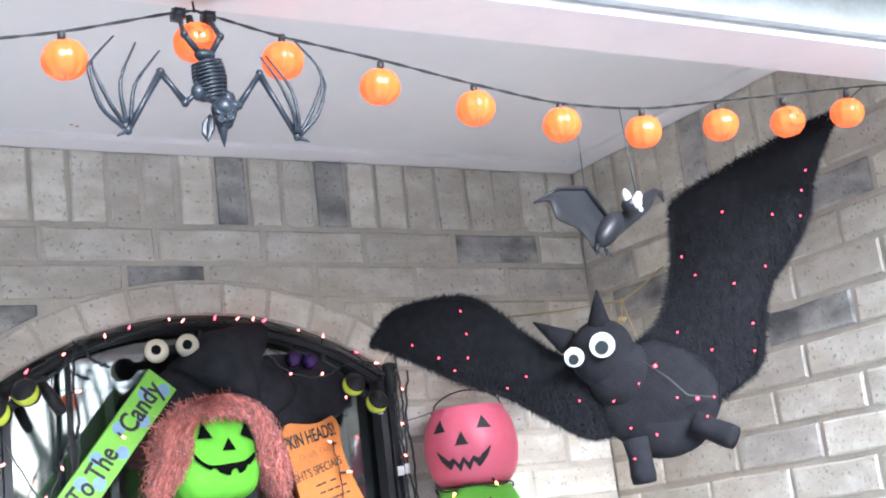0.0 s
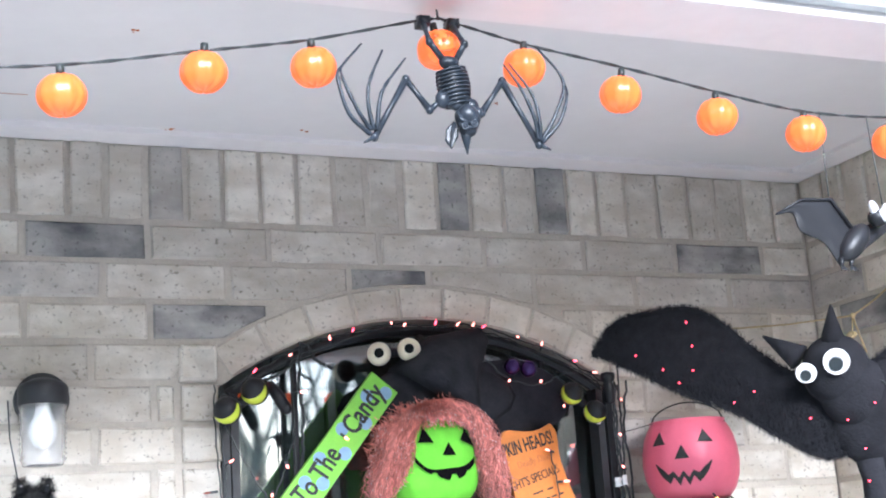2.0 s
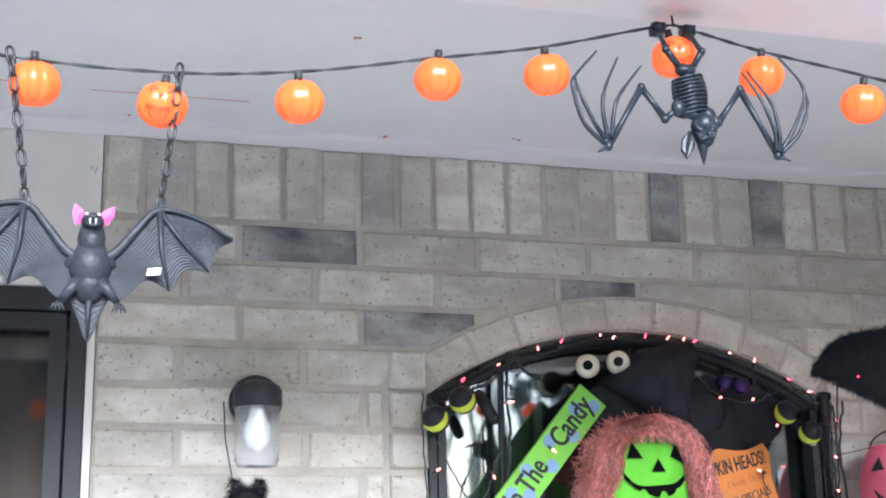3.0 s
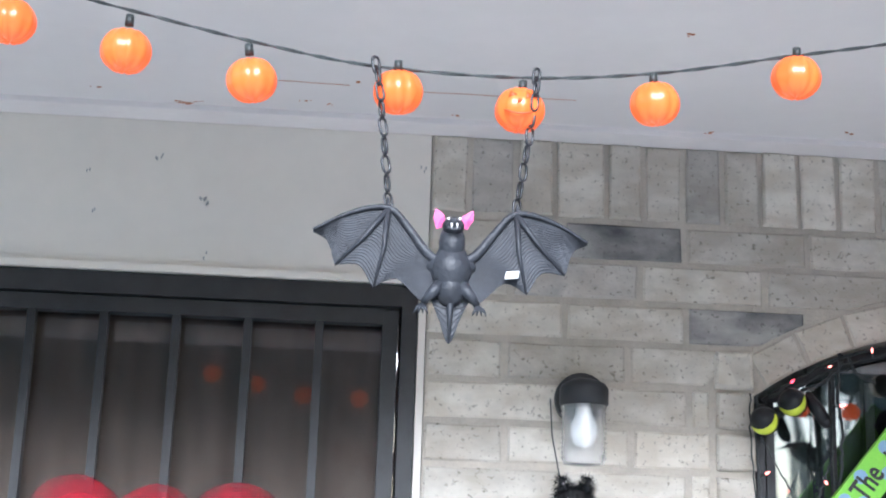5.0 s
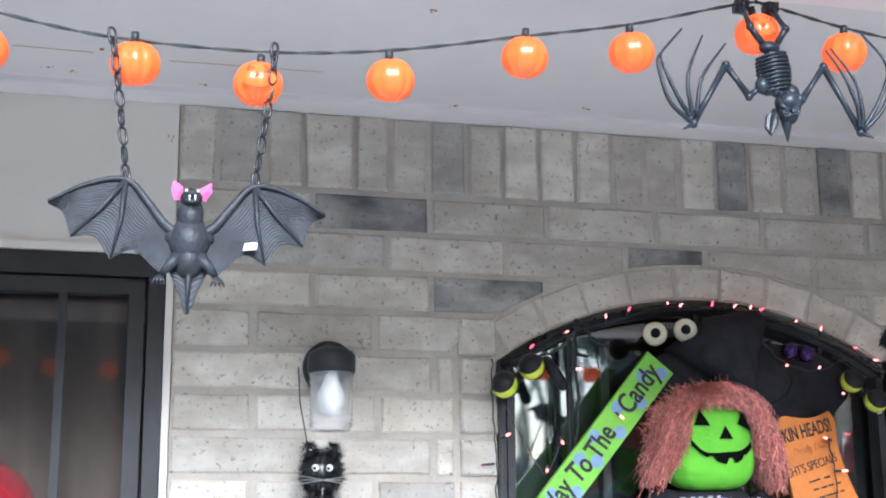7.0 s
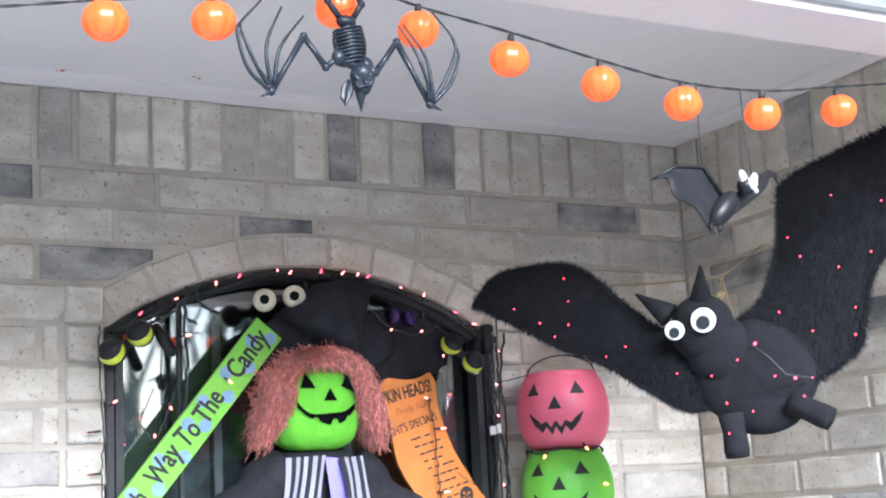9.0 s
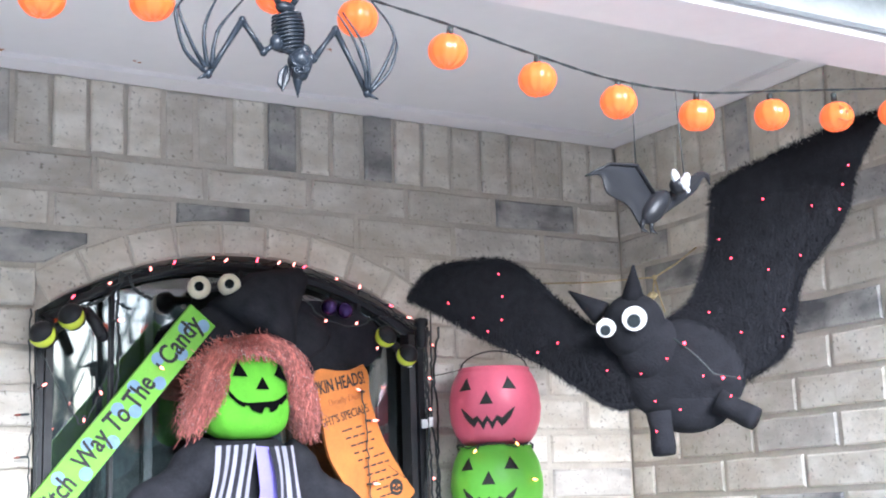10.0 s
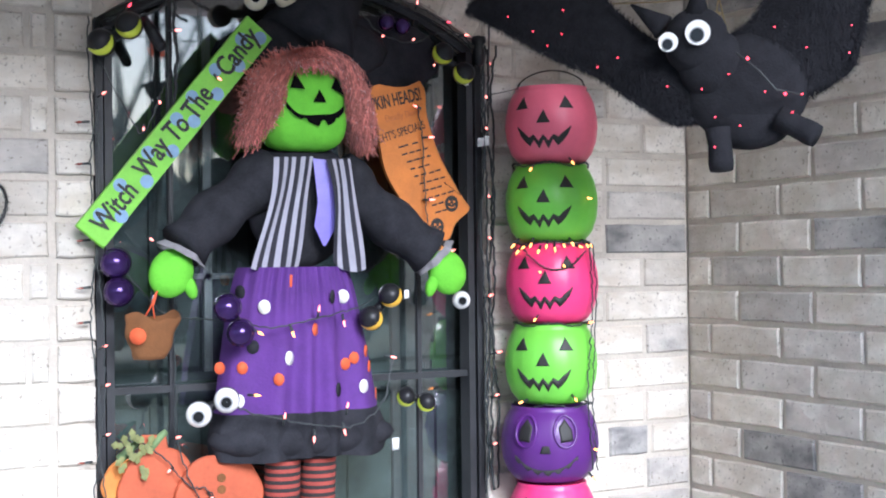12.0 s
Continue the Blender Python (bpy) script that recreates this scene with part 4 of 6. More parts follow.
def furry_bat():
    rng = random.Random(8)
    bat = holder("furry_bat", "large black felt bat with fur-trimmed wings and googly eyes", "decoration")
    at = lambda s, z, d: FB_O + s * FB_D + Vector((0, 0, z)) - d * FB_N  # noqa: E731
    fore = lambda s, z, d: at(s, z, 0) + d * Vector((-0.63, -0.77, -0.11))  # noqa: E731
    lup = [(0.006, 2.060), (0.057, 2.105), (0.129, 2.113), (0.199, 2.109), (0.253, 2.078), (0.318, 2.013), (0.382, 1.965), (0.480, 1.955)]
    llow = [(0.006, 2.058), (0.092, 2.007), (0.179, 1.955), (0.265, 1.915), (0.335, 1.865), (0.404, 1.822), (0.447, 1.820), (0.500, 1.825)]
    rlef = [(0.928, 2.308), (0.852, 2.290), (0.745, 2.256), (0.640, 2.214), (0.620, 2.170), (0.607, 2.088), (0.570, 2.001), (0.500, 1.950)]
    rrig = [(0.928, 2.306), (0.878, 2.220), (0.852, 2.143), (0.815, 2.089), (0.765, 2.027), (0.742, 1.941), (0.713, 1.886), (0.600, 1.825)]
    # stuffed felt body and head, flat sewn ears, stub legs
    face_turn = Matrix.Rotation(math.radians(-52.5), 3, "Z")
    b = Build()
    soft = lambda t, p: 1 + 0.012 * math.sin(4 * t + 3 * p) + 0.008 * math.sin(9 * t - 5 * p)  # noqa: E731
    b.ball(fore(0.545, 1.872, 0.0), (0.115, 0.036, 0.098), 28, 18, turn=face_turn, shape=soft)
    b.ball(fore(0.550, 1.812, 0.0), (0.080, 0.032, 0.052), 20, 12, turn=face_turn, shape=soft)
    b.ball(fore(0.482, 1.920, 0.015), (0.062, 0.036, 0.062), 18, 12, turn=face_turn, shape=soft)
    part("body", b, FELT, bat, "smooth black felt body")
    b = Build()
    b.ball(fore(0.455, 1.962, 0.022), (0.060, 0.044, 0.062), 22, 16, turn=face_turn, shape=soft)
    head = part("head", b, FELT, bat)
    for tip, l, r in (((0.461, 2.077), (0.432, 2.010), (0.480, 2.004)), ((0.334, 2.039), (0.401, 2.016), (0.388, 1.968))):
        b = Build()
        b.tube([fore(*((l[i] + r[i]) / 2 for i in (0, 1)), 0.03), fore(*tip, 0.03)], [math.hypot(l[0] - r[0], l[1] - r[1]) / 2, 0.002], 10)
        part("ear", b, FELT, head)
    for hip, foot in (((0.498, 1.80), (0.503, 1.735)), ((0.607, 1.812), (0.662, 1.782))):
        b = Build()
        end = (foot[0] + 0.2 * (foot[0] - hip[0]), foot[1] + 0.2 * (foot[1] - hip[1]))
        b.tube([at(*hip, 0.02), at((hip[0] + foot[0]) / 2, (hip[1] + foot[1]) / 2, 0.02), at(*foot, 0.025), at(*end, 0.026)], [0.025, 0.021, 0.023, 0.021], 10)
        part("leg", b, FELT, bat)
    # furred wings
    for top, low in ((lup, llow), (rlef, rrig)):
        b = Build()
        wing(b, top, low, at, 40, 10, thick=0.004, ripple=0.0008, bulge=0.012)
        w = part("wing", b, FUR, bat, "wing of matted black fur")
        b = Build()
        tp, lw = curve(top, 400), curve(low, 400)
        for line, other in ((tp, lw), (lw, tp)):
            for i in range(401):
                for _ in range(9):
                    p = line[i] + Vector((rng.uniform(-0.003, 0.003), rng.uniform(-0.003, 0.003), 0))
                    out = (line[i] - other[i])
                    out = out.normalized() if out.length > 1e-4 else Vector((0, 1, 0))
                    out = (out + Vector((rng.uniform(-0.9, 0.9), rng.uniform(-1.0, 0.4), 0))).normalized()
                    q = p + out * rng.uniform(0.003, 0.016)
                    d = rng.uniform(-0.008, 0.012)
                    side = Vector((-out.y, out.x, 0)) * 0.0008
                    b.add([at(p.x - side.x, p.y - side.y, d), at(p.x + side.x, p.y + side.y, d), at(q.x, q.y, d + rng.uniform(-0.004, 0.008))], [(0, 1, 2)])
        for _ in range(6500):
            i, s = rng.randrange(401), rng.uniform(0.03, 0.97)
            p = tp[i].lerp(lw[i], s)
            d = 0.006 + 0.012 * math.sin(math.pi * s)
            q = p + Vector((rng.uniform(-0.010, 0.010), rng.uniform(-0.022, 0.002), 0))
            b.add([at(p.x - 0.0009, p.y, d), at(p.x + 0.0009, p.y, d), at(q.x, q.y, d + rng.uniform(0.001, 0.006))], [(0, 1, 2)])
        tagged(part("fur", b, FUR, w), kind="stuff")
    for s, z, r in ((0.405, 1.962, 0.0175), (0.459, 1.975, 0.0225)):
        e = fore(s, z, 0.070)
        b = Build()
        disc(b, e, r, -FB_N, 0.006, k=24)
        eye = part("googly_eye", b, EYE_WHITE, head, "white googly eye with a loose pupil", smooth=False)
        b = Build()
        disc(b, e - 0.0065 * FB_N + Vector((0.000, 0, -0.004)), r * 0.62, -FB_N, 0.001, k=18)
        part("iris", b, EYE_GREY, eye, smooth=False)
        b = Build()
        disc(b, e - 0.008 * FB_N + Vector((0.000, 0, -0.005)), r * 0.54, -FB_N, 0.001, k=18)
        part("pupil", b, PUPIL, eye, smooth=False)
    # its tiny red lights
    lights = holder("red_light_string", "tiny lit red bulbs sewn over the black bat", "string lights")
    spots = [(0.088, 2.038), (0.139, 2.005), (0.168, 1.976), (0.197, 1.996), (0.194, 2.086), (0.200, 2.041), (0.306, 1.943), (0.267, 1.928), (0.378, 2.011), (0.458, 2.047), (0.439, 1.932), (0.477, 1.939), (0.400, 1.884),
             (0.464, 1.874), (0.513, 1.898), (0.547, 1.924), (0.487, 1.823), (0.532, 1.805), (0.595, 1.976), (0.650, 1.936), (0.724, 1.922), (0.729, 1.970), (0.624, 2.109), (0.643, 2.072), (0.708, 2.045), (0.766, 2.065),
             (0.708, 2.175), (0.793, 2.153), (0.840, 2.141), (0.849, 2.185), (0.862, 2.219), (0.612, 1.857), (0.641, 1.855), (0.624, 1.824), (0.486, 1.769), (0.577, 1.863)]
    for i, (s, z) in enumerate(spots):
        near = 0.40 < s < 0.66 and z < 2.0
        q = Build()
        q.ball((0, 0, 0), 0.0030 if i in (15, 31) else 0.0016, 8, 6)
        ob = part("bulb", q, RED_BULB, lights)
        ob.location = fore(s, z, 0.045 if near else 0.022)
    w = Build()
    w.tube([at(0.545, 1.925, 0.078), at(0.585, 1.89, 0.080), at(0.612, 1.857, 0.076), at(0.65, 1.85, 0.03)], 0.0018, 5)
    part("wire", w, CABLE, lights)
    # twine that holds it to the walls
    t = Build()
    k = (-0.241, -0.42, 2.121)
    for e in ((-0.012, -0.30, 2.226), (-0.26, -0.012, 2.172), (-0.257, -0.42, 2.045), (-0.218, -0.42, 2.045)):
        t.tube([k, ((k[0] + e[0]) / 2, (k[1] + e[1]) / 2, (k[2] + e[2]) / 2 - 0.004), e], 0.0020, 5)
    t.ball(k, 0.006, 8, 6)
    for i in range(4):
        t.ball((-0.252 + 0.005 * (i - 1.5), -0.422, 2.078 + 0.004 * (i % 2)), 0.006, 8, 6)
    t.thing("twine", TWINE, "tan twine knotted behind the black bat and tied to both walls", "twine")
    t = Build()
    t.tube([tuple(at(0.905, 2.295, 0)), (-0.30, -1.2, 2.312)], 0.0014, 5)
    t.thing("thread", CABLE, "black thread from the bat's wing tip to the light cable", "thread")
    t = Build()
    t.tube([tuple(at(0.045, 2.03, 0.0)), (-0.605, -0.075, 1.985)], 0.0018, 5)
    t.thing("rod", BLACK_STEEL, "thin black rod propping the bat's wing at the door", "rod")


skeleton_bat()
rubber_bat()
small_bat()
furry_bat()


# ---- the witch doll on the door ----
def witch():
    b, rng = Build(), random.Random(21)
    GREEN, BLK, VW, VB, LIL, PUR, ORA, WHI, FRI, RED, KNB, INKY, HR, GLINT = range(14)
    hx, hy, hz = -1.056, -0.085, 1.880
    # hat hanging back over the door
    b.ball((-1.00, -0.03, 2.02), (0.17, 0.03, 0.07), 16, 8, BLK)
    b.ball((-0.86, -0.012, 2.015), (0.17, 0.018, 0.085), 20, 10, BLK)
    b.tube([(-1.02, -0.03, 2.02), (-0.97, -0.03, 2.10), (-0.90, -0.035, 2.15)], [0.11, 0.07, 0.02], 12, BLK)
    # squared pumpkin head with soft ribs
    ax, ay, az = 0.090, 0.068, 0.087
    def super_point(t, p):
        cx, cy, cz = math.sin(p) * math.cos(t), math.sin(p) * math.sin(t), math.cos(p)
        k = (abs(cx) ** 3.4 + abs(cy) ** 2.6 + abs(cz) ** 3.4) ** (-1 / 3.2)
        return k * (1 + 0.012 * math.cos(11 * t) * math.sin(p))
    b.ball((hx, hy, hz), (ax, ay, az), 66, 30, GREEN, shape=super_point)
    def face(x, z):
        u, v = min(0.97, abs(x - hx) / ax), min(0.97, abs(z - hz) / az)
        d = Vector((x - hx, 0, z - hz))
        lo, hi = 0.0, 0.1
        for _ in range(24):
            m = (lo + hi) / 2
            q = (u**3.4 + (m / ay) ** 2.6 + v**3.4)
            lo, hi = (m, hi) if q < 1 else (lo, m)
        return Vector((x, hy - lo - 0.0035, z))
    def patch(top, low, n=10, m=6):
        """A thin felt shape between two lines, lying on the face."""
        rows = []
        for i in range(m + 1):
            row = []
            for a, c in zip(top, low):
                x, z = a[0] + (c[0] - a[0]) * i / m, a[1] + (c[1] - a[1]) * i / m
                row.append(face(x, z))
            rows.append(row)
        b.sheet(rows, INKY)
    def fan(a, apex, c):
        line = [(a[0] + (c[0] - a[0]) * i / 8, a[1] + (c[1] - a[1]) * i / 8) for i in range(9)]
        patch([apex] * 9, line)
    fan((-1.108, 1.914), (-1.095, 1.946), (-1.077, 1.913))
    fan((-1.020, 1.917), (-1.005, 1.942), (-0.987, 1.905))
    fan((-1.060, 1.888), (-1.046, 1.914), (-1.031, 1.888))
    up = [(p.x, p.y) for p in curve([(-1.117, 1.888), (-1.099, 1.868), (-1.080, 1.861), (-1.046, 1.863), (-1.015, 1.867), (-0.988, 1.884)], 30)]
    lo = [(p.x, p.y) for p in curve([(-1.115, 1.874), (-1.094, 1.856), (-1.068, 1.846), (-1.046, 1.840), (-1.018, 1.846), (-0.988, 1.872)], 30)]
    teeth = {9: 0.6, 10: 0.55, 11: 0.6, 19: 0.55, 20: 0.5, 21: 0.55, 26: 0.7}
    lo = [(l[0], u[1] + (l[1] - u[1]) * teeth.get(i, 1.0)) for i, (u, l) in enumerate(zip(up, lo))]
    patch(up, lo)
    # tinsel hair: crinkled strands over the crown, hanging down both sides
    b.ball((hx, hy + 0.038, hz + 0.046), (0.102, 0.050, 0.056), 20, 12, HR)
    for i in range(2400):
        side = rng.choice((-1, 1))
        d = rng.random() ** 0.8
        reach = 0.070 + 0.044 * d
        tall = 0.062 + 0.030 * rng.random() + 0.008 * d
        a0, a1 = math.radians(rng.uniform(-50, 30)), math.radians(rng.uniform(72, 98))
        y0 = hy - 0.070 + 0.030 * rng.random() if d < 0.35 else hy - 0.066 + 0.10 * rng.random()
        end = hz + 0.030 - 0.085 * d**0.8 + rng.uniform(-0.050, 0.035)
        frizz = rng.uniform(-0.004, 0.022) if rng.random() < 0.4 else 0.0
        phase, turns, amp = rng.uniform(0, 6.28), rng.uniform(2.0, 6.0), rng.uniform(0.002, 0.0095)
        pts = []
        knee = hz + 0.022 + tall * math.cos(a1)
        for j in range(13):
            s = j / 12
            if s < 0.5:
                a = a0 + (a1 - a0) * s * 2
                x, z = reach * math.sin(a), hz + 0.022 + tall * math.cos(a)
            else:
                q = (s - 0.5) * 2
                x = reach * math.sin(a1) + (0.004 + 0.016 * d + frizz) * q
                z = knee + (end - knee) * q
            w = amp * math.sin(phase + turns * 6.28 * s) + rng.uniform(-0.0026, 0.0026)
            pts.append(Vector((hx + 0.004 + side * x + w, y0 - 0.012 * math.sin(math.pi * s) + amp * math.cos(phase + turns * 6.28 * s), z + 0.6 * w)))
        w = Vector((0.00050, -0.0003, 0.0003))
        b.sheet([[p - w for p in pts], [p + w for p in pts]], HR)
        # white chips stand in for light glinting on the tinsel
        if i % 2 == 0:
            p = pts[rng.randrange(2, 13)] + Vector((-0.001, -0.003, 0))
            b.add([p, p + Vector((0.0020, 0, 0.0004)), p + Vector((0.0007, -0.0006, 0.0020))], [(0, 1, 2)], GLINT)
    # short fringe over the brow and loose frizz round the outside
    for i in range(1500):
        if i < 600:
            x = rng.uniform(-0.078, 0.078)
            p = Vector((hx + x, hy - 0.058 - 0.016 * rng.random(), hz + 0.098 - 3.0 * x * x + rng.uniform(-0.012, 0.010)))
            way = Vector((0.5 * x / 0.078 + rng.uniform(-0.4, 0.4), -0.25, -1.0))
            far = rng.uniform(0.010, 0.030)
        else:
            a, side = math.radians(rng.uniform(0, 118)), rng.choice((-1, 1))
            g = rng.uniform(0.94, 1.04)
            p = Vector((hx + side * 0.119 * g * math.sin(a), hy - 0.05 + 0.07 * rng.random(), hz + 0.022 + 0.090 * g * math.cos(a)))
            way = Vector((side * (0.8 * math.sin(a) + 0.2), rng.uniform(-0.8, 0.3), 0.8 * math.cos(a) - 0.5)) + Vector((rng.uniform(-0.6, 0.6), 0, rng.uniform(-0.6, 0.6)))
            far = rng.uniform(0.008, 0.026)
        way.normalize()
        pts = [p + way * far * j / 5 + Vector((rng.uniform(-0.0022, 0.0022), 0, rng.uniform(-0.0022, 0.0022))) for j in range(6)]
        w = Vector((0.00045, -0.0003, 0.0004))
        b.sheet([[q - w for q in pts], [q + w for q in pts]], HR)
        # more painted glints, near the tips of the loose strands
        if i % 4 == 0:
            q = pts[4] + Vector((0, -0.004, 0))
            b.add([q, q + Vector((0.0018, 0, 0.0004)), q + Vector((0.0006, -0.0006, 0.0018))], [(0, 1, 2)], GLINT)
    # black sleeves, frills and mitten palms
    for side, sh, el, wr, palm, thumb in (
        (-1, (-1.110, 1.752), (-1.225, 1.672), (-1.308, 1.600), (-1.335, 1.549), (-1.298, 1.520)),
        (1, (-0.975, 1.752), (-0.870, 1.665), (-0.765, 1.588), (-0.724, 1.543), (-0.765, 1.514)),
    ):
        line = curve([(sh[0], -0.06, sh[1]), (el[0], -0.07, el[1]), (wr[0], -0.085, wr[1])], 10)
        b.tube(line, [0.052 + 0.006 * math.sin(i * 1.3) + (0.006 if i < 3 else 0) for i in range(11)], 12, BLK)
        b.ball((palm[0], -0.09, palm[1]), (0.044, 0.024, 0.050), 18, 12, GREEN, turn=Matrix.Rotation(side * -0.5, 3, "Y"))
        b.ball((thumb[0], -0.095, thumb[1]), (0.013, 0.012, 0.024), 10, 8, GREEN, turn=Matrix.Rotation(side * 0.3, 3, "Y"))
        ax = (Vector((palm[0], 0, palm[1])) - Vector((wr[0], 0, wr[1]))).normalized()
        u = Vector((ax.z, 0, -ax.x))
        ring = []
        for k, r in ((-0.006, 0.040), (0.008, 0.052)):
            ring.append([Vector((wr[0], -0.088, wr[1])) + ax * (k + 0.012) + (u * math.cos(a) + Vector((0, -0.8, 0)) * math.sin(a)) * r * (1 + 0.10 * math.sin(7 * a)) for a in (2 * math.pi * i / 28 for i in range(29))])
        b.sheet(ring, FRI)
    b.ball((-1.045, -0.045, 1.690), (0.118, 0.05, 0.135), 20, 12, BLK)
    b.ball((-1.045, -0.055, 1.770), (0.095, 0.05, 0.04), 16, 8, BLK)
    # striped waistcoat, two fronts with lilac lining between
    def front(tl, tr, bl, br, stripes, first, sag, out=0.0):
        for i in range(stripes):
            cols = []
            for s in (i / stripes, (i + 1) / stripes):
                col = []
                for j in range(13):
                    v = j / 12
                    x = (tl[0] + (tr[0] - tl[0]) * s) * (1 - v) + (bl[0] + (br[0] - bl[0]) * s) * v
                    z = (tl[1] + (tr[1] - tl[1]) * s) * (1 - v) + (bl[1] + (br[1] - bl[1]) * s) * v + sag * math.sin(math.pi * s) * v
                    col.append(Vector((x + 0.004 * math.sin(v * 5 + s * 3), -0.106 - out - 0.022 * math.sin(math.pi * min(1, v * 0.8 + 0.15)) - 0.005 * math.sin(s * 9 + v * 2), z)))
                cols.append(col)
            b.sheet(cols, VW if (i + first) % 2 else VB)
    front((-1.130, 1.778), (-1.046, 1.782), (-1.176, 1.556), (-1.078, 1.560), 9, 1, -0.012)
    front((-1.024, 1.775), (-0.972, 1.778), (-1.006, 1.566), (-0.936, 1.552), 6, 0, -0.012, 0.018)
    b.sheet([[Vector((-1.046, -0.118, 1.778)), Vector((-1.040, -0.128, 1.69)), Vector((-1.046, -0.122, 1.640)), Vector((-1.025, -0.118, 1.600))], [Vector((-1.016, -0.124, 1.775)), Vector((-1.004, -0.132, 1.70)), Vector((-1.000, -0.130, 1.640)), Vector((-1.022, -0.122, 1.60))]], LIL)
    # gathered skirt, black hem, dots
    def cloth(x, z):
        v = max(0.0, (1.556 - z) / 0.31)
        half = 0.112 + 0.068 * min(1.15, v) ** 0.75
        c = -1.068 + 0.012 * v
        s = max(-1.0, min(1.0, (x - c) / half))
        return -0.055 - 0.085 * math.sqrt(1 - 0.96 * s * s) - 0.011 * math.cos(s * 15 + 2 * v + 1.5 * math.sin(4 * s)) * (0.25 + 0.7 * v) - 0.006 * math.cos(s * 44 + 3 * math.sin(3 * s)) * max(0.0, 1 - 2.4 * v), c, half
    def panel(z0, z1, rows, grow, slot):
        out = []
        for i in range(rows + 1):
            z = z0 + (z1 - z0) * i / rows
            row = []
            for j in range(81):
                s = -1 + 2 * j / 80
                _, c, half = cloth(-1.06, z)
                g = 1 + grow * math.sin(math.pi * i / rows)
                x = c + half * s * g
                y = cloth(c + half * s, z)[0] - 0.012 * grow * 10 * math.sin(math.pi * i / rows)
                row.append(Vector((x, y + (0.045 if abs(s) > 0.995 else 0), z - (0.02 * (1 - s * s) if slot == BLK and i == rows else 0) + 0.012 * math.cos(s * 3) * (i / rows) * (slot == BLK))))
            out.append(row)
        b.sheet(out, slot)
    panel(1.558, 1.262, 18, 0.0, PUR)
    panel(1.266, 1.185, 10, 0.05, BLK)
    b.ball((-1.055, -0.075, 1.212), (0.205, 0.075, 0.048), 32, 10, BLK)
    dots = [(480, 530, WHI), (615, 515, WHI), (463, 597, BLK), (515, 617, WHI), (497, 652, ORA), (416, 632, ORA), (447, 632, ORA), (617, 632, ORA), (632, 622, ORA), (600, 675, BLK), (648, 672, WHI), (441, 688, WHI),
            (660, 612, ORA), (690, 690, ORA), (520, 487, ORA), (450, 505, BLK), (590, 515, BLK), (560, 570, ORA), (668, 640, ORA)]
    for px, py, slot in dots:
        # spread over the skirt by its own width and height
        x, z = -1.205 + (px - 440) * 0.00126, 1.530 - (py - 487) * 0.00118
        y = cloth(x, z)[0]
        e = 0.004
        n = Vector(((cloth(x + e, z)[0] - cloth(x - e, z)[0]) / (2 * e), -1, 0)).normalized()
        disc(b, (x, y - 0.001, z), 0.0125 if slot != ORA else 0.011, n, 0.0015, slot, 14, 1.15)
    # striped stockings
    for x in (-1.100, -1.022):
        for i in range(44):
            z = 1.19 - i * 0.0077
            b.lathe([(0.036, -0.0077), (0.0372, -0.004), (0.036, 0.0)], (x - 0.0003 * i, -0.075, z), 18, RED if i % 2 else KNB)
        b.ball((x - 0.014, -0.10, 0.845), (0.035, 0.07, 0.025), 14, 8, BLK)
    b.thing("witch_doll", [GREEN_FELT, BLACK_CLOTH, WHITE_CLOTH, NAVY_CLOTH, LILAC, PURPLE_CLOTH, DOT_ORANGE, DOT_WHITE, GREY_FRILL, RED_STRIPE, BLACK_STRIPE, FACE_INK, HAIR, PAPER_GLINT],
            "pumpkin-headed witch doll with coral hair, striped vest and purple skirt", "doll")
    # small cloth sack hanging from its palm
    s = holder("treat_sack", "small tan felt sack with an orange patch hanging from the doll", "bag")
    k = Build()
    cx, cy = -1.382, -0.1
    rows = []
    for i in range(11):
        v = i / 10
        z = 1.384 + 0.082 * v
        r = 0.030 + 0.022 * v**0.7 if v < 0.95 else 0.048
        rows.append([Vector((cx + 0.004 * v + r * math.cos(a) * (1 + 0.10 * math.sin(2 * a + 1) * v + 0.07 * math.sin(3 * a + 9 * v) + 0.04 * math.sin(7 * a - 4 * v)), cy + 0.5 * r * math.sin(a) * (1 - 0.35 * v * math.exp(-((a - 4.9) ** 2) * 6)), z + 0.009 * math.sin(a * 2 + 0.6) * v + 0.004 * math.sin(5 * a) * v)) for a in (2 * math.pi * j / 28 for j in range(29))])
    rows = [[Vector((cx, cy, 1.382))] * 29, *rows]
    k.sheet(rows)
    part("sack_body", k, TAN_CLOTH, s)
    k = Build()
    disc(k, (-1.412, -0.1245, 1.430), 0.016, (-0.45, -0.85, 0), 0.002)
    part("patch", k, DOT_ORANGE, s, "orange patch")
    k = Build()
    k.tube([(-1.372, -0.1, 1.462), (-1.375, -0.1, 1.485), (-1.366, -0.1, 1.515)], 0.0015, 5)
    k.tube([(-1.392, -0.1, 1.464), (-1.378, -0.1, 1.487), (-1.368, -0.1, 1.513)], 0.0015, 5)
    part("cord", k, DOT_ORANGE, s)


witch()


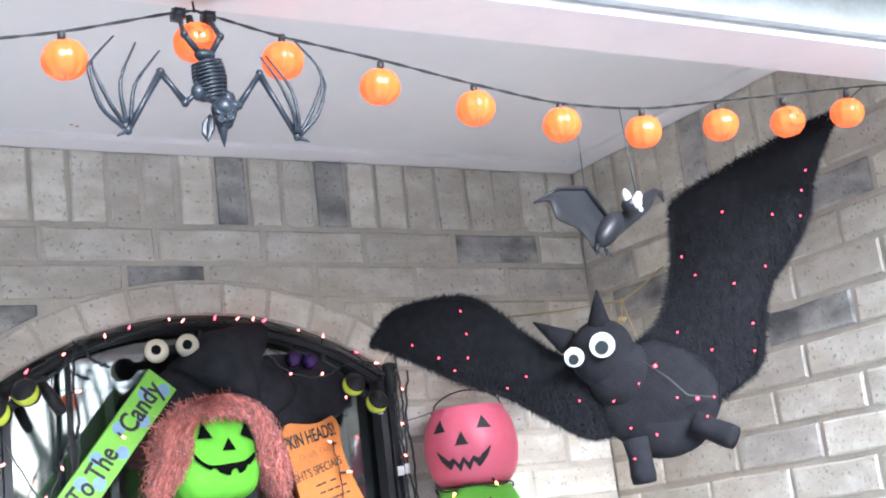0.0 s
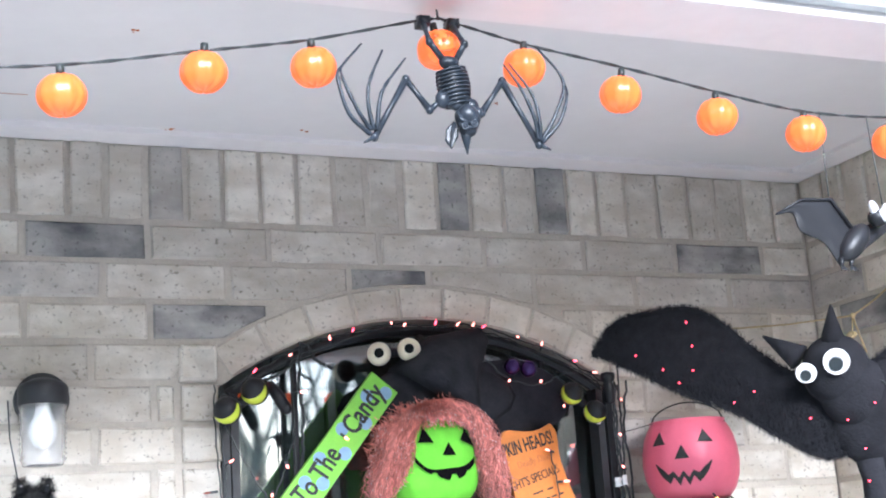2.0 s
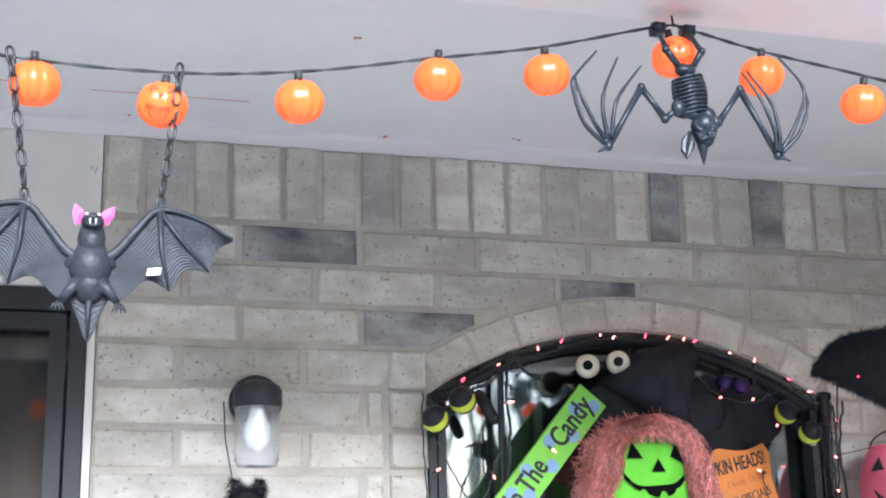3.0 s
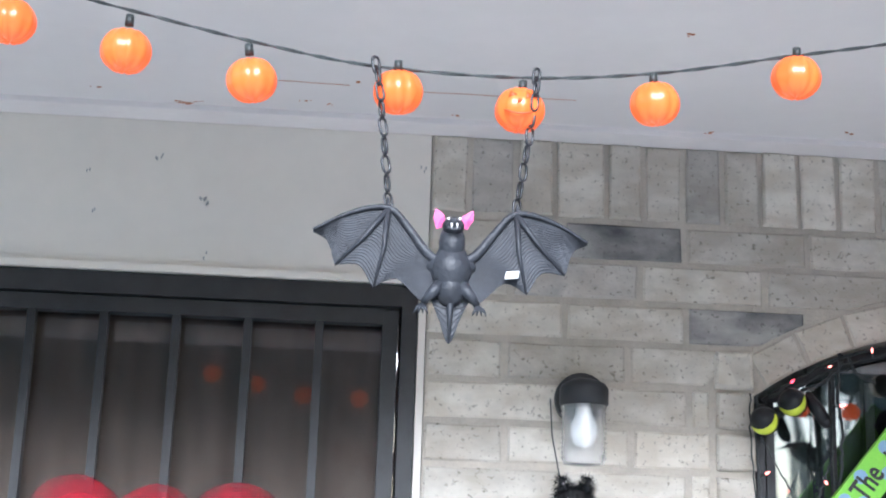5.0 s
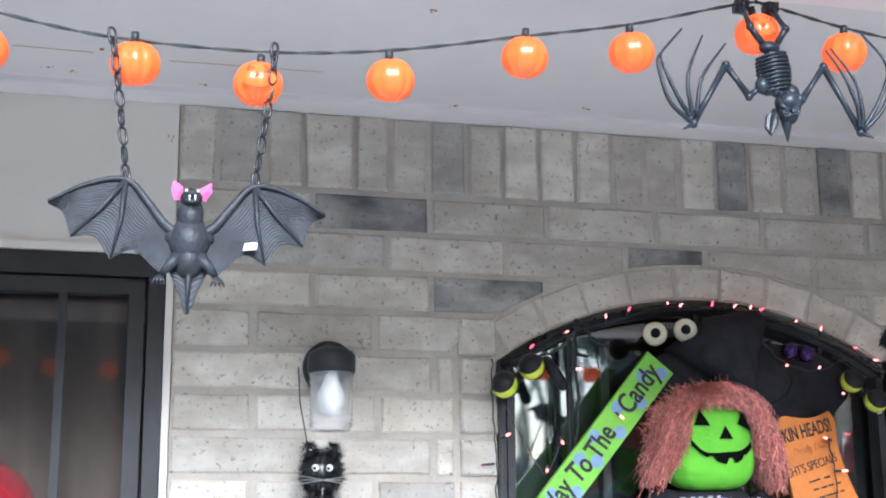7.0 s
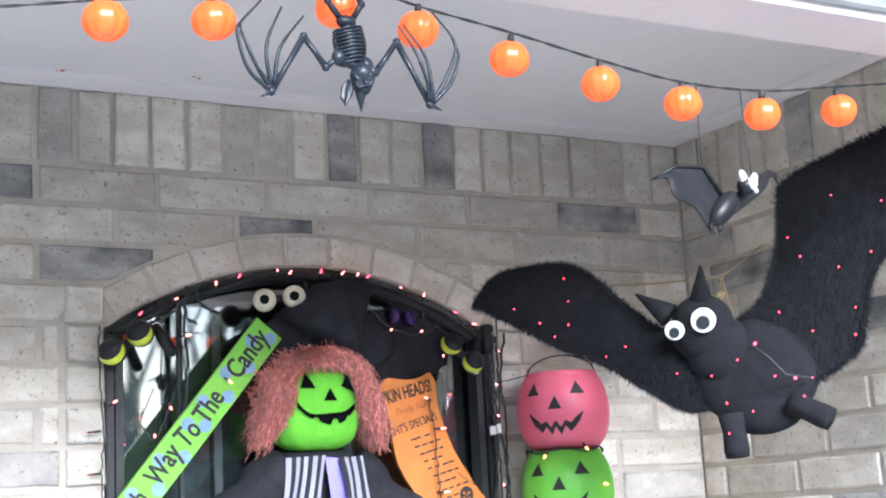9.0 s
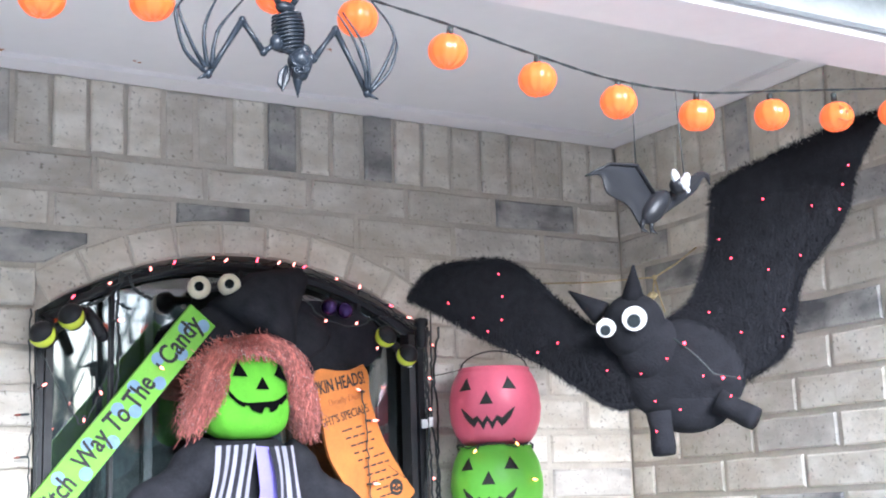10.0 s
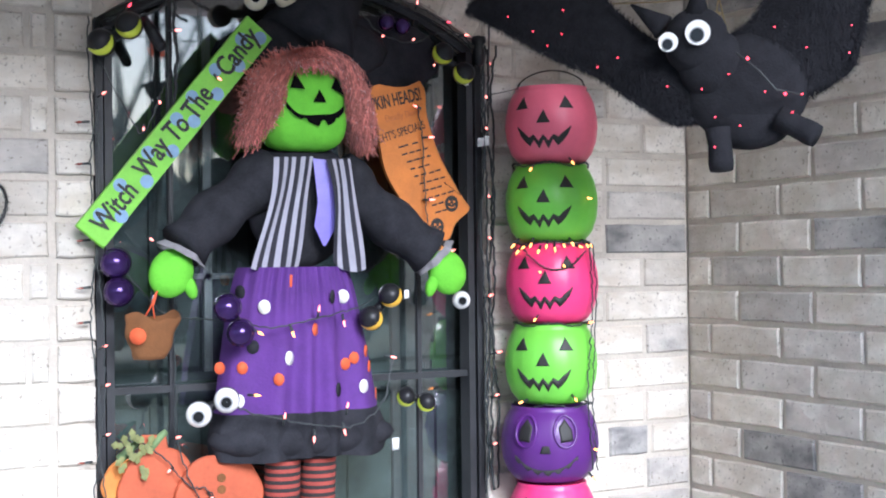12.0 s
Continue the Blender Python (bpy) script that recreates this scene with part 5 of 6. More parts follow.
# ---- signs ----
def witch_way_sign():
    s = holder("wooden_sign", "lime green wooden sign with blue dots and black words", "sign")
    u = Vector((0.35, 0, 0.427)).normalized()
    w = Vector((-u.z, 0, u.x))
    o = Vector((-1.4595, -0.050, 1.598))
    n = u.cross(w)
    k = Build()
    k.prism([(0, 0), (0.553, 0), (0.553, 0.068), (0, 0.068)], o, u, w, 0.013, bevel=0.002)
    part("board", k, LIME_SIGN, s, smooth=False)
    for a, h in ((0.045, 0.046), (0.07, 0.012), (0.115, 0.052), (0.155, 0.016), (0.20, 0.050), (0.235, 0.014), (0.29, 0.048), (0.31, 0.018), (0.345, 0.052), (0.385, 0.016), (0.42, 0.050), (0.46, 0.018), (0.505, 0.048), (0.535, 0.020)):
        d = Build()
        disc(d, o + a * u + h * w + 0.0132 * n, 0.0135, n, 0.0006)
        part("dot", d, BLUE_DOT, s, smooth=False)
    base = Matrix.Translation(o + 0.0146 * n) @ Matrix((u, w, n)).transposed().to_4x4()
    for words, a, h, tilt in (("Witch", 0.022, 0.016, 0), ("Way", 0.158, 0.018, 3), ("To", 0.250, 0.020, -3), ("The", 0.312, 0.016, 4), ("Candy", 0.424, 0.020, 1)):
        letters("lettering", words, 0.058, base @ pose(a, h, 0, 0, 0, tilt), INK, s, squeeze=0.74, bold=0.0011)


def special_board():
    s = holder("menu_board", "orange shaped menu board with black lettering and two pumpkin faces", "sign")
    o = Vector((0, -0.042, 0))
    left = curve([(-0.885, 1.925), (-0.868, 1.86), (-0.850, 1.76), (-0.800, 1.68), (-0.765, 1.615), (-0.735, 1.600)], 20)
    right = curve([(-0.765, 1.958), (-0.752, 1.935), (-0.748, 1.880), (-0.715, 1.790), (-0.660, 1.705), (-0.645, 1.680), (-0.680, 1.650), (-0.695, 1.618), (-0.720, 1.602)], 24)
    top = curve([(-0.885, 1.925), (-0.870, 1.945), (-0.830, 1.942), (-0.795, 1.945), (-0.765, 1.958)], 10)
    poly = [(p.x, p.y) for p in left] + [(p.x, p.y) for p in right[::-1]] + [(p.x, p.y) for p in top[::-1][1:-1]]
    k = Build()
    k.prism(poly, o, (1, 0, 0), (0, 0, 1), 0.010)
    part("board", k, POSTER, s, smooth=False)
    face = lambda x, z, deg: Matrix.Translation((x, -0.0528, z)) @ pose(0, 0, 0, 90, 0, 0) @ pose(0, 0, 0, 0, 0, deg)  # noqa: E731
    letters("lettering", "PUMPKIN HEADS!", 0.039, face(-0.760, 1.918, 14), INK, s, "RIGHT", squeeze=0.54, bold=0.0007)
    letters("lettering", "Deadly Diner", 0.021, face(-0.765, 1.886, 14), BROWN_INK, s, "RIGHT", squeeze=0.75)
    letters("lettering", "TONIGHT'S SPECIALS", 0.026, face(-0.752, 1.856, 18), INK, s, "RIGHT", squeeze=0.66)
    rng = random.Random(2)
    for i in range(10):
        z, x = 1.812 - 0.0155 * i, -0.820 + 0.010 * i
        for j in range(4 if i % 3 else 3):
            k = Build()
            wd = rng.uniform(0.010, 0.016)
            k.prism([(0, -0.0018), (wd, -0.0022), (wd, 0.0020), (0.001, 0.0016)], (x + 0.017 * j + rng.uniform(-0.002, 0.001), -0.0524, z + 0.0045 * j), (math.cos(0.25), 0, math.sin(0.25)), (-math.sin(0.25), 0, math.cos(0.25)), 0.0005)
            part("text_bar", k, INK, s, smooth=False)
    for x, z in ((-0.726, 1.643), (-0.690, 1.693)):
        k = Build()
        disc(k, (x, -0.0522, z), 0.0165, (0, -1, 0), 0.0004, k=18, tall=1.1)
        part("printed_pumpkin", k, INK, s, smooth=False)
        k = Build()
        for dx, dz, r in ((-0.006, 0.004, 0.004), (0.006, 0.004, 0.004), (0, -0.001, 0.0025)):
            disc(k, (x + dx, -0.0528, z + dz), r, (0, -1, 0), 0.0003, k=3)
        k.tube([(x + 0.009 * math.sin(a), -0.0530, z - 0.003 - 0.006 * math.cos(a)) for a in (-1.2 + 0.3 * i for i in range(9))], 0.0012, 4)
        part("printed_face", k, POSTER, s, smooth=False)
    for cx, cz, sg in ((-0.668, 1.712, -1),):
        k = Build()
        for i in range(5):
            a = 0.6 + i * 0.5
            k.tube([(cx, -0.0525, cz), (cx + sg * 0.05 * math.cos(a), -0.0525, cz + 0.05 * math.sin(a))], 0.0007, 4)
        part("web_print", k, INK, s)


witch_way_sign()
special_board()


# ---- eyeball lights on the door ----
def eye_pair(label, spots, r, kind, rolls=(0, 0)):
    s = holder("eyeball_light", label, "light", "eyeball lights")
    n = TO_CAM
    u = Vector((0, 0, 1)).cross(n).normalized()
    w = n.cross(u)
    for (x, y, z), roll in zip(spots, rolls):
        c = Vector((x, y, z))
        k = Build()
        k.ball(c, r, 20, 14)
        ball = part("ball", k, {"white": EYE_WHITE, "cream": EYE_CREAM, "purple": PURPLE_BALL}.get(kind, BLACK_PLASTIC), s)
        k = Build()
        k.ball(c - 0.45 * r * n, r * 1.02, 16, 10)
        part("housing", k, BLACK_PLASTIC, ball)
        if kind in ("white", "cream"):
            k = Build()
            disc(k, c + 0.86 * r * n + 0.05 * r * u, r * 0.56, n, 0.0012)
            if kind == "white":
                part("iris", k, EYE_GREY, ball, smooth=False)
            k = Build()
            disc(k, c + 0.90 * r * n + 0.05 * r * u, r * 0.42, n, 0.0022)
            part("pupil", k, PUPIL, ball, smooth=False)
        elif kind in ("yellow", "amber"):
            # crescent of paint under a slanted black lid
            k = Build()
            rows = []
            for q in range(5):
                row = []
                for i in range(15):
                    a = math.radians(178 + roll + 184 * i / 14)
                    inner = 0.56 + 0.38 * (abs(i - 7) / 7) ** 2
                    e = inner + (0.985 - inner) * q / 4
                    row.append(c + r * 1.015 * (e * math.cos(a) * u * 0.97 + e * math.sin(a) * w * 0.97 + math.sqrt(max(0, 1 - (e * 0.97) ** 2)) * n))
                rows.append(row)
            k.sheet(rows)
            part("iris", k, EYE_YELLOW if kind == "yellow" else EYE_ORANGE, ball)
    if len(spots) == 2:
        k = Build()
        k.tube([Vector(p) - r * n for p in spots], r * 0.4, 8)
        part("bracket", k, BLACK_PLASTIC, s)
    return s


E1 = "round cream-ringed eyeball light pair on the door's arch"
eye_pair(E1, [(-1.142, -0.055, 2.106), (-1.076, -0.055, 2.115)], 0.0240, "cream")
E2 = "black ball eye pair with slanted yellow-green crescents"
eye_pair(E2, [(-1.461, -0.06, 1.995), (-1.406, -0.06, 2.032)], 0.0265, "yellow", (28, 22))
eye_pair(E2, [(-0.711, -0.06, 2.020), (-0.659, -0.06, 1.980)], 0.0245, "yellow", (-42, -35))
eye_pair(E2, [(-0.890, -0.15, 1.497), (-0.935, -0.15, 1.451)], 0.0245, "amber", (35, 35))
eye_pair(E2, [(-0.811, -0.06, 1.277), (-0.762, -0.06, 1.263)], 0.0205, "yellow", (-30, -30))
E3 = "metallic purple ball light pair tied to the door"
eye_pair(E3, [(-1.437, -0.06, 1.569), (-1.431, -0.06, 1.513)], 0.0295, "purple")
eye_pair(E3, [(-1.243, -0.15, 1.480), (-1.216, -0.15, 1.430)], 0.0275, "purple")
eye_pair(E3, [(-0.838, -0.04, 2.082), (-0.800, -0.04, 2.077)], 0.0180, "purple")
eye_pair("white eyeball light with a grey iris on the door's edge", [(-0.667, -0.05, 1.481)], 0.0200, "white")
eye_pair("white eyeball light pair with grey irises below the skirt", [(-1.246, -0.15, 1.301), (-1.302, -0.15, 1.277)], 0.0245, "white")


# ---- tower of pumpkin pails ----
def pail(x, y, z, height, rmax, plastic, label, turn, face="teeth", handle=False):
    """A jack-o-lantern pail standing at z, its face turned to the angle turn."""
    s = holder("pumpkin_pail", label, "pail", "tower of pumpkin pails")
    prof = [(0.0, 0.0), (0.60, 0.0), (0.73, 0.035), (0.87, 0.14), (0.965, 0.30), (1.0, 0.47), (0.985, 0.63), (0.925, 0.80), (0.83, 0.92), (0.775, 0.96), (0.785, 1.0), (0.75, 1.0), (0.74, 0.93), (0.0, 0.90)]
    rib = lambda t, v: 1 - 0.020 * (1 - abs(math.sin(5 * (t - math.radians(turn))))) ** 4 if 0.1 < v < 0.75 else 1.0  # noqa: E731
    k = Build()
    k.lathe([(r * rmax, h * height) for r, h in prof], (x, y, z), 64, shape=rib)
    body = part("body", k, plastic, s)
    rad = lambda h: rmax * float(np.interp(h / height, [p[1] for p in prof[1:10]], [p[0] for p in prof[1:10]]))  # noqa: E731

    def on(a, h, lift=0.0012):
        t, r = math.radians(turn) + a / rmax, rad(h) + lift
        return Vector((x + r * math.cos(t), y + r * math.sin(t), z + h))

    def patch(name, pts, m):
        c = [sum(p[i] for p in pts) / len(pts) for i in (0, 1)]
        k = Build()
        rows = []
        ring = pts + [pts[0]]
        fine = [((1 - s) * p[0] + s * q[0], (1 - s) * p[1] + s * q[1]) for p, q in zip(ring[:-1], ring[1:]) for s in (0, 0.25, 0.5, 0.75)]
        fine.append(fine[0])
        for g in (0.0, 0.35, 0.7, 1.0):
            rows.append([on(c[0] + (a - c[0]) * g, c[1] + (h - c[1]) * g) for a, h in fine])
        rows.append([on(a, h, -0.002) for a, h in fine])
        k.sheet(rows)
        part(name, k, m, body)

    H = height
    if face == "teeth":
        for sx in (-1, 1):
            patch("eye", [(sx * 0.036, 0.69 * H), (sx * 0.070, 0.685 * H), (sx * 0.052, 0.85 * H)], INK)
        patch("nose", [(-0.015, 0.50 * H), (0.015, 0.50 * H), (0.001, 0.67 * H)], INK)
        zig = [(-0.062, 0.45, 0.015), (-0.055, 0.385, 0.06), (-0.044, 0.32, 0.085), (-0.034, 0.265, 0.08), (-0.022, 0.32, 0.05), (-0.011, 0.225, 0.07), (0.0, 0.32, 0.05), (0.011, 0.225, 0.07), (0.022, 0.32, 0.05), (0.034, 0.265, 0.08), (0.044, 0.32, 0.085), (0.055, 0.385, 0.06), (0.062, 0.45, 0.015)]
        fine = [tuple((1 - q) * p + q * o for p, o in zip(l, m)) for l, m in zip(zig[:-1], zig[1:]) for q in (0, 0.5)] + [zig[-1]]
        fine = [(p, h, d * 1.35) for p, h, d in fine]
        k = Build()
        k.sheet([[on(p, (h + d / 2) * H, -0.002) for p, h, d in fine], [on(p, (h + d / 2) * H) for p, h, d in fine], [on(p, h * H) for p, h, d in fine], [on(p, (h - d / 2) * H) for p, h, d in fine], [on(p, (h - d / 2) * H, -0.002) for p, h, d in fine]])
        part("mouth", k, INK, body)
    else:
        for sx in (-1, 1):
            k = Build()
            k.tube([on(sx * 0.046 + 0.026 * math.cos(a), 0.70 * H + 0.034 * math.sin(a), 0.001) for a in (2 * math.pi * i / 20 for i in range(20))], 0.0035, 6, closed=True)
            part("eye_rim", k, plastic, body)
            patch("eye", [(sx * 0.034, 0.56 * H), (sx * 0.062, 0.58 * H), (sx * 0.062, 0.72 * H), (sx * 0.046, 0.86 * H), (sx * 0.030, 0.76 * H)], INK)
        patch("nose", [(-0.012, 0.42 * H), (0.012, 0.42 * H), (0.008, 0.52 * H), (-0.006, 0.52 * H)], INK)
        up = curve([(-0.075, 0.38), (-0.04, 0.24), (0.0, 0.20), (0.04, 0.24), (0.075, 0.38)], 24)
        k = Build()
        k.sheet([[on(p.x, p.y * H, -0.002) for p in up], [on(p.x, p.y * H) for p in up], [on(p.x, (p.y - 0.05 - 0.03 * math.sin(i * 1.6)) * H) for i, p in enumerate(up)]])
        part("mouth", k, INK, body)
    if handle:
        t = math.radians(turn + 90)
        k = Build()
        ends = [Vector((x + sgn * rmax * 0.78 * math.cos(t), y + sgn * rmax * 0.78 * math.sin(t), z + H * 0.955)) for sgn in (-1, 1)]
        arc = []
        for i in range(17):
            q = i / 16
            p = ends[0].lerp(ends[1], q)
            arc.append(p + Vector((0, 0, 0.048 * math.sin(math.pi * min(q, 1 - q + 1e-9)) ** 0.45 if 0 < i < 16 else 0)))
        k.tube(arc, 0.0018, 6)
        part("handle", k, BLACK_PLASTIC, s)
    return s


PX, PY = -0.472, -0.120
FADED = "faded pink plastic jack-o-lantern pail with a wire handle on top"
pail(PX, PY, 1.778, 0.170, 0.1025, PINK_FADED, FADED, 227, handle=True)
GREENP = "lime green plastic jack-o-lantern pail stacked in a tower"
pail(PX - 0.002, PY, 1.606, 0.170, 0.1025, GREEN_PLASTIC, GREENP, 227)
HOT = "hot pink plastic jack-o-lantern pail stacked in a tower"
pail(PX - 0.003, PY, 1.428, 0.175, 0.1025, PINK_HOT, HOT, 228)
pail(PX - 0.008, PY, 1.252, 0.174, 0.1025, GREEN_PLASTIC, GREENP, 227)
pail(PX - 0.014, PY, 1.082, 0.166, 0.1080, PURPLE_PLASTIC, "dark purple plastic pumpkin pail with a sculpted grinning face", 232, "sculpted")
pail(PX - 0.010, PY, 0.905, 0.174, 0.0980, PINK_HOT, HOT, 228)
pail(PX - 0.010, PY, 0.730, 0.174, 0.1000, GREEN_PLASTIC, GREENP, 228)
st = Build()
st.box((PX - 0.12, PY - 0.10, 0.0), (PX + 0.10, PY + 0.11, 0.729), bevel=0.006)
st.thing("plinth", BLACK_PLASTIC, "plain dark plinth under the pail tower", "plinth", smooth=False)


# ---- small bulbs and their cables ----
def bulb_meshes():
    out = {}
    for name, m in (("amber", AMBER_BULB), ("rose", ROSE_BULB), ("dull", DULL_BULB), ("red", RED_BULB)):
        k = Build()
        k.lathe([(0.0, -0.022), (0.0036, -0.022), (0.0036, -0.004), (0.003, 0.0)], (0, 0, 0), 8, 0)
        k.lathe([(0.003, 0.0), (0.0036, 0.005), (0.0022, 0.013), (0.0, 0.019)], (0, 0, 0), 8, 1)
        out[name] = k.mesh("bulb", [CABLE, m])
    return out


BULBS = bulb_meshes()


def bulb_string(label, cables, bulbs, group="mini light strings", r=0.0016, size=0.72):
    """cables: lines of points; bulbs: (kind, place, way its tip points)."""
    s = holder("mini_light_string", label, "string lights", group)
    rng = random.Random(len(bulbs))
    for line in cables:
        k = Build()
        pts = curve(line, 8 * len(line))
        k.tube([p + Vector((rng.uniform(-1, 1), rng.uniform(-1, 1), rng.uniform(-1, 1))) * 0.0022 for p in pts], r, 5)
        part("cable", k, CABLE, s)
    for kind, place, way in bulbs:
        ob = new("bulb", BULBS[kind])
        ob.parent = s
        ob.matrix_basis = Matrix.Translation(place) @ Vector(way).to_track_quat("Z", "Y").to_matrix().to_4x4() @ Matrix.Diagonal((size, size, size, 1))
    return s


rng = random.Random(17)
jit = lambda p, q=0.004: tuple(c + rng.uniform(-q, q) for c in p)  # noqa: E731
# left jamb: two loose cables with bulbs that stick out sideways
lines = []
for off in (0.0, 0.012):
    lines.append([jit((-1.474 + off, -0.022 - 0.004 * i % 3, 2.045 - 0.092 * i), 0.006) for i in range(13)])
bul = [("dull", (-1.492, -0.03, z), (-1, 0.1, -0.08)) for z in (1.843, 1.762, 1.614, 1.522, 1.455, 1.185, 1.02)]
bul += [("rose", jit((-1.452, -0.035, z)), (0.4, -1, 0.3)) for z in (1.90, 1.70, 1.56, 1.41, 1.33, 1.24)]
bulb_string("dark cables with small amber bulbs along the door's edge", lines, bul)
# arch
arc = [(ARCH_X + (R_IN - 0.012) * math.sin(a), -0.012, ARCH_Z + (R_IN - 0.012) * math.cos(a)) for a in (math.radians(-34 + 68 * i / 12) for i in range(13))]
bul = []
for i, a in enumerate((-31, -24, -17, -13, -6, -4, 1.5, 5, 8, 10, 16, 21, 27, 31)):
    p = (ARCH_X + (R_IN - 0.014) * math.sin(math.radians(a)), -0.030, ARCH_Z + (R_IN - 0.014) * math.cos(math.radians(a)))
    bul.append(("red" if i % 3 == 0 else "rose", jit(p, 0.006), (rng.uniform(-0.6, 0.6), -0.6, rng.uniform(-0.2, 1))))
bulb_string("dark cables with small red bulbs along the arch", [[jit(p, 0.006) for p in arc], [jit((p[0], p[1] - 0.01, p[2] - 0.012), 0.008) for p in arc]], bul, size=0.6)
# inside the arch and over the door leaf
spots = [(-0.843, -0.04, 2.055), (-0.770, -0.04, 2.047), (-0.728, -0.045, 1.998), (-1.233, -0.075, 1.935), (-1.340, -0.05, 1.885), (-1.372, -0.05, 1.830), (-1.36, -0.05, 1.62), (-0.692, -0.05, 1.59), (-1.23, -0.05, 1.18)]
bul = [("rose", jit(p), (rng.uniform(-0.5, 0.5), -0.8, rng.uniform(-0.8, 0.3))) for p in spots]
lines = [[(-0.60, -0.03, 2.06), (-0.70, -0.03, 2.07), (-0.77, -0.035, 2.045), (-0.85, -0.035, 2.06), (-0.95, -0.035, 2.15)], [(-1.46, -0.03, 1.97), (-1.40, -0.035, 1.86), (-1.375, -0.04, 1.825), (-1.345, -0.04, 1.88), (-1.32, -0.03, 1.95)],
         [(-1.31, 0.004, 2.12), (-1.31, 0.0, 1.95), (-1.305, 0.0, 1.6), (-1.30, 0.0, 1.3), (-1.305, -0.01, 1.05)], [(-1.42, -0.02, 1.60), (-1.39, -0.03, 1.53), (-1.33, -0.04, 1.47), (-1.26, -0.12, 1.455)]]
bulb_string("loose dark cables with small rosy bulbs over the door", lines, bul)
# right jamb bundle
lines = [[jit((-0.592 + 0.010 * j, -0.022, 2.05 - 0.10 * i), 0.007) for i in range(11)] for j in range(4)]
bul = [("rose", jit((-0.585, -0.04, z), 0.012), (rng.uniform(-1, 1), -0.6, 0.2)) for z in (2.0, 1.93, 1.86, 1.72, 1.62, 1.50, 1.36, 1.26, 1.15)]
bulb_string("bundle of dark cables with small bulbs by the pails", lines, bul, r=0.0026)
# menu board cable
lines = [[(-0.775, -0.06, 1.905), (-0.768, -0.065, 1.83), (-0.762, -0.065, 1.74), (-0.758, -0.065, 1.66), (-0.750, -0.06, 1.60)]]
bul = [("rose", (-0.782, -0.068, 1.90), (-1, -0.5, 0.2)), ("rose", (-0.752, -0.068, 1.835), (1, -0.6, 0)), ("rose", (-0.752, -0.068, 1.70), (1, -0.6, 0)), ("rose", (-0.768, -0.068, 1.63), (-0.6, -0.6, -0.3))]
bulb_string("dark cable with small rosy bulbs over the orange board", lines, bul)
# skirt swags
lines = [[(-1.215, -0.165, 1.446), (-1.15, -0.16, 1.440), (-1.07, -0.168, 1.455), (-0.99, -0.165, 1.470), (-0.93, -0.155, 1.490)], [(-1.24, -0.16, 1.290), (-1.18, -0.165, 1.270), (-1.07, -0.172, 1.245), (-0.98, -0.172, 1.238), (-0.91, -0.16, 1.29), (-0.88, -0.14, 1.38)]]
bul = [("amber", (-1.185, -0.165, 1.432), (0.5, -0.5, -0.4)), ("amber", (-1.115, -0.168, 1.430), (0.2, -0.4, -1)), ("rose", (-1.06, -0.172, 1.470), (0, -0.5, 1)), ("rose", (-1.005, -0.17, 1.448), (0, -0.5, -1)), ("rose", (-1.135, -0.172, 1.262), (0, -0.5, 1)),
       ("rose", (-1.075, -0.178, 1.222), (-0.2, -0.4, -1)), ("rose", (-1.01, -0.178, 1.232), (0.1, -0.4, -1)), ("rose", (-1.00, -0.172, 1.275), (0, -0.5, 1)), ("amber", (-1.195, -0.17, 1.310), (0.4, -0.5, 0)), ("rose", (-0.885, -0.14, 1.37), (1, -0.4, -0.2))]
bulb_string("dark cable with small rosy bulbs draped over the purple skirt", lines, bul)
# round the pails
lines, bul = [], []
for z in (1.776, 1.604, 1.427, 1.250):
    lines.append([(PX - 0.004 + 0.084 * math.cos(a), PY + 0.084 * math.sin(a), z + 0.004 * math.sin(5 * a)) for a in (math.radians(130 + 20 * i) for i in range(13))])
for k, a in enumerate((172, 183, 195, 207, 218, 229, 240, 252, 264, 276, 290, 300)):
    t = math.radians(a)
    bul.append(("amber", (PX + 0.092 * math.cos(t), PY + 0.092 * math.sin(t), 1.596 + rng.uniform(-0.008, 0.008)), (math.cos(t), math.sin(t), rng.uniform(-1.2, -0.2))))
for a, z in ((262, 1.778), (212, 1.765), (285, 1.70), (250, 1.555), (215, 1.44), (285, 1.43), (262, 1.268), (195, 1.26), (292, 1.155), (288, 1.095), (222, 1.54)):
    t = math.radians(a)
    bul.append(("amber", (PX + 0.104 * math.cos(t), PY + 0.104 * math.sin(t), z), (math.cos(t), math.sin(t), rng.uniform(-0.8, 0.5))))
for a0 in (285, 293):
    lines.append([(PX + 0.106 * math.cos(math.radians(a0 + 5 * math.sin(i))), PY + 0.106 * math.sin(math.radians(a0 + 5 * math.sin(i))), 1.60 - 0.07 * i) for i in range(8)])
lines.append([(PX + 0.106 * math.cos(math.radians(a)), PY + 0.106 * math.sin(math.radians(a)), 1.59 - 0.045 * math.sin(math.radians((a - 200) * 2.2))) for a in range(200, 283, 8)])
bulb_string("dark cable with lit amber bulbs wound round the pail tower", lines, bul)
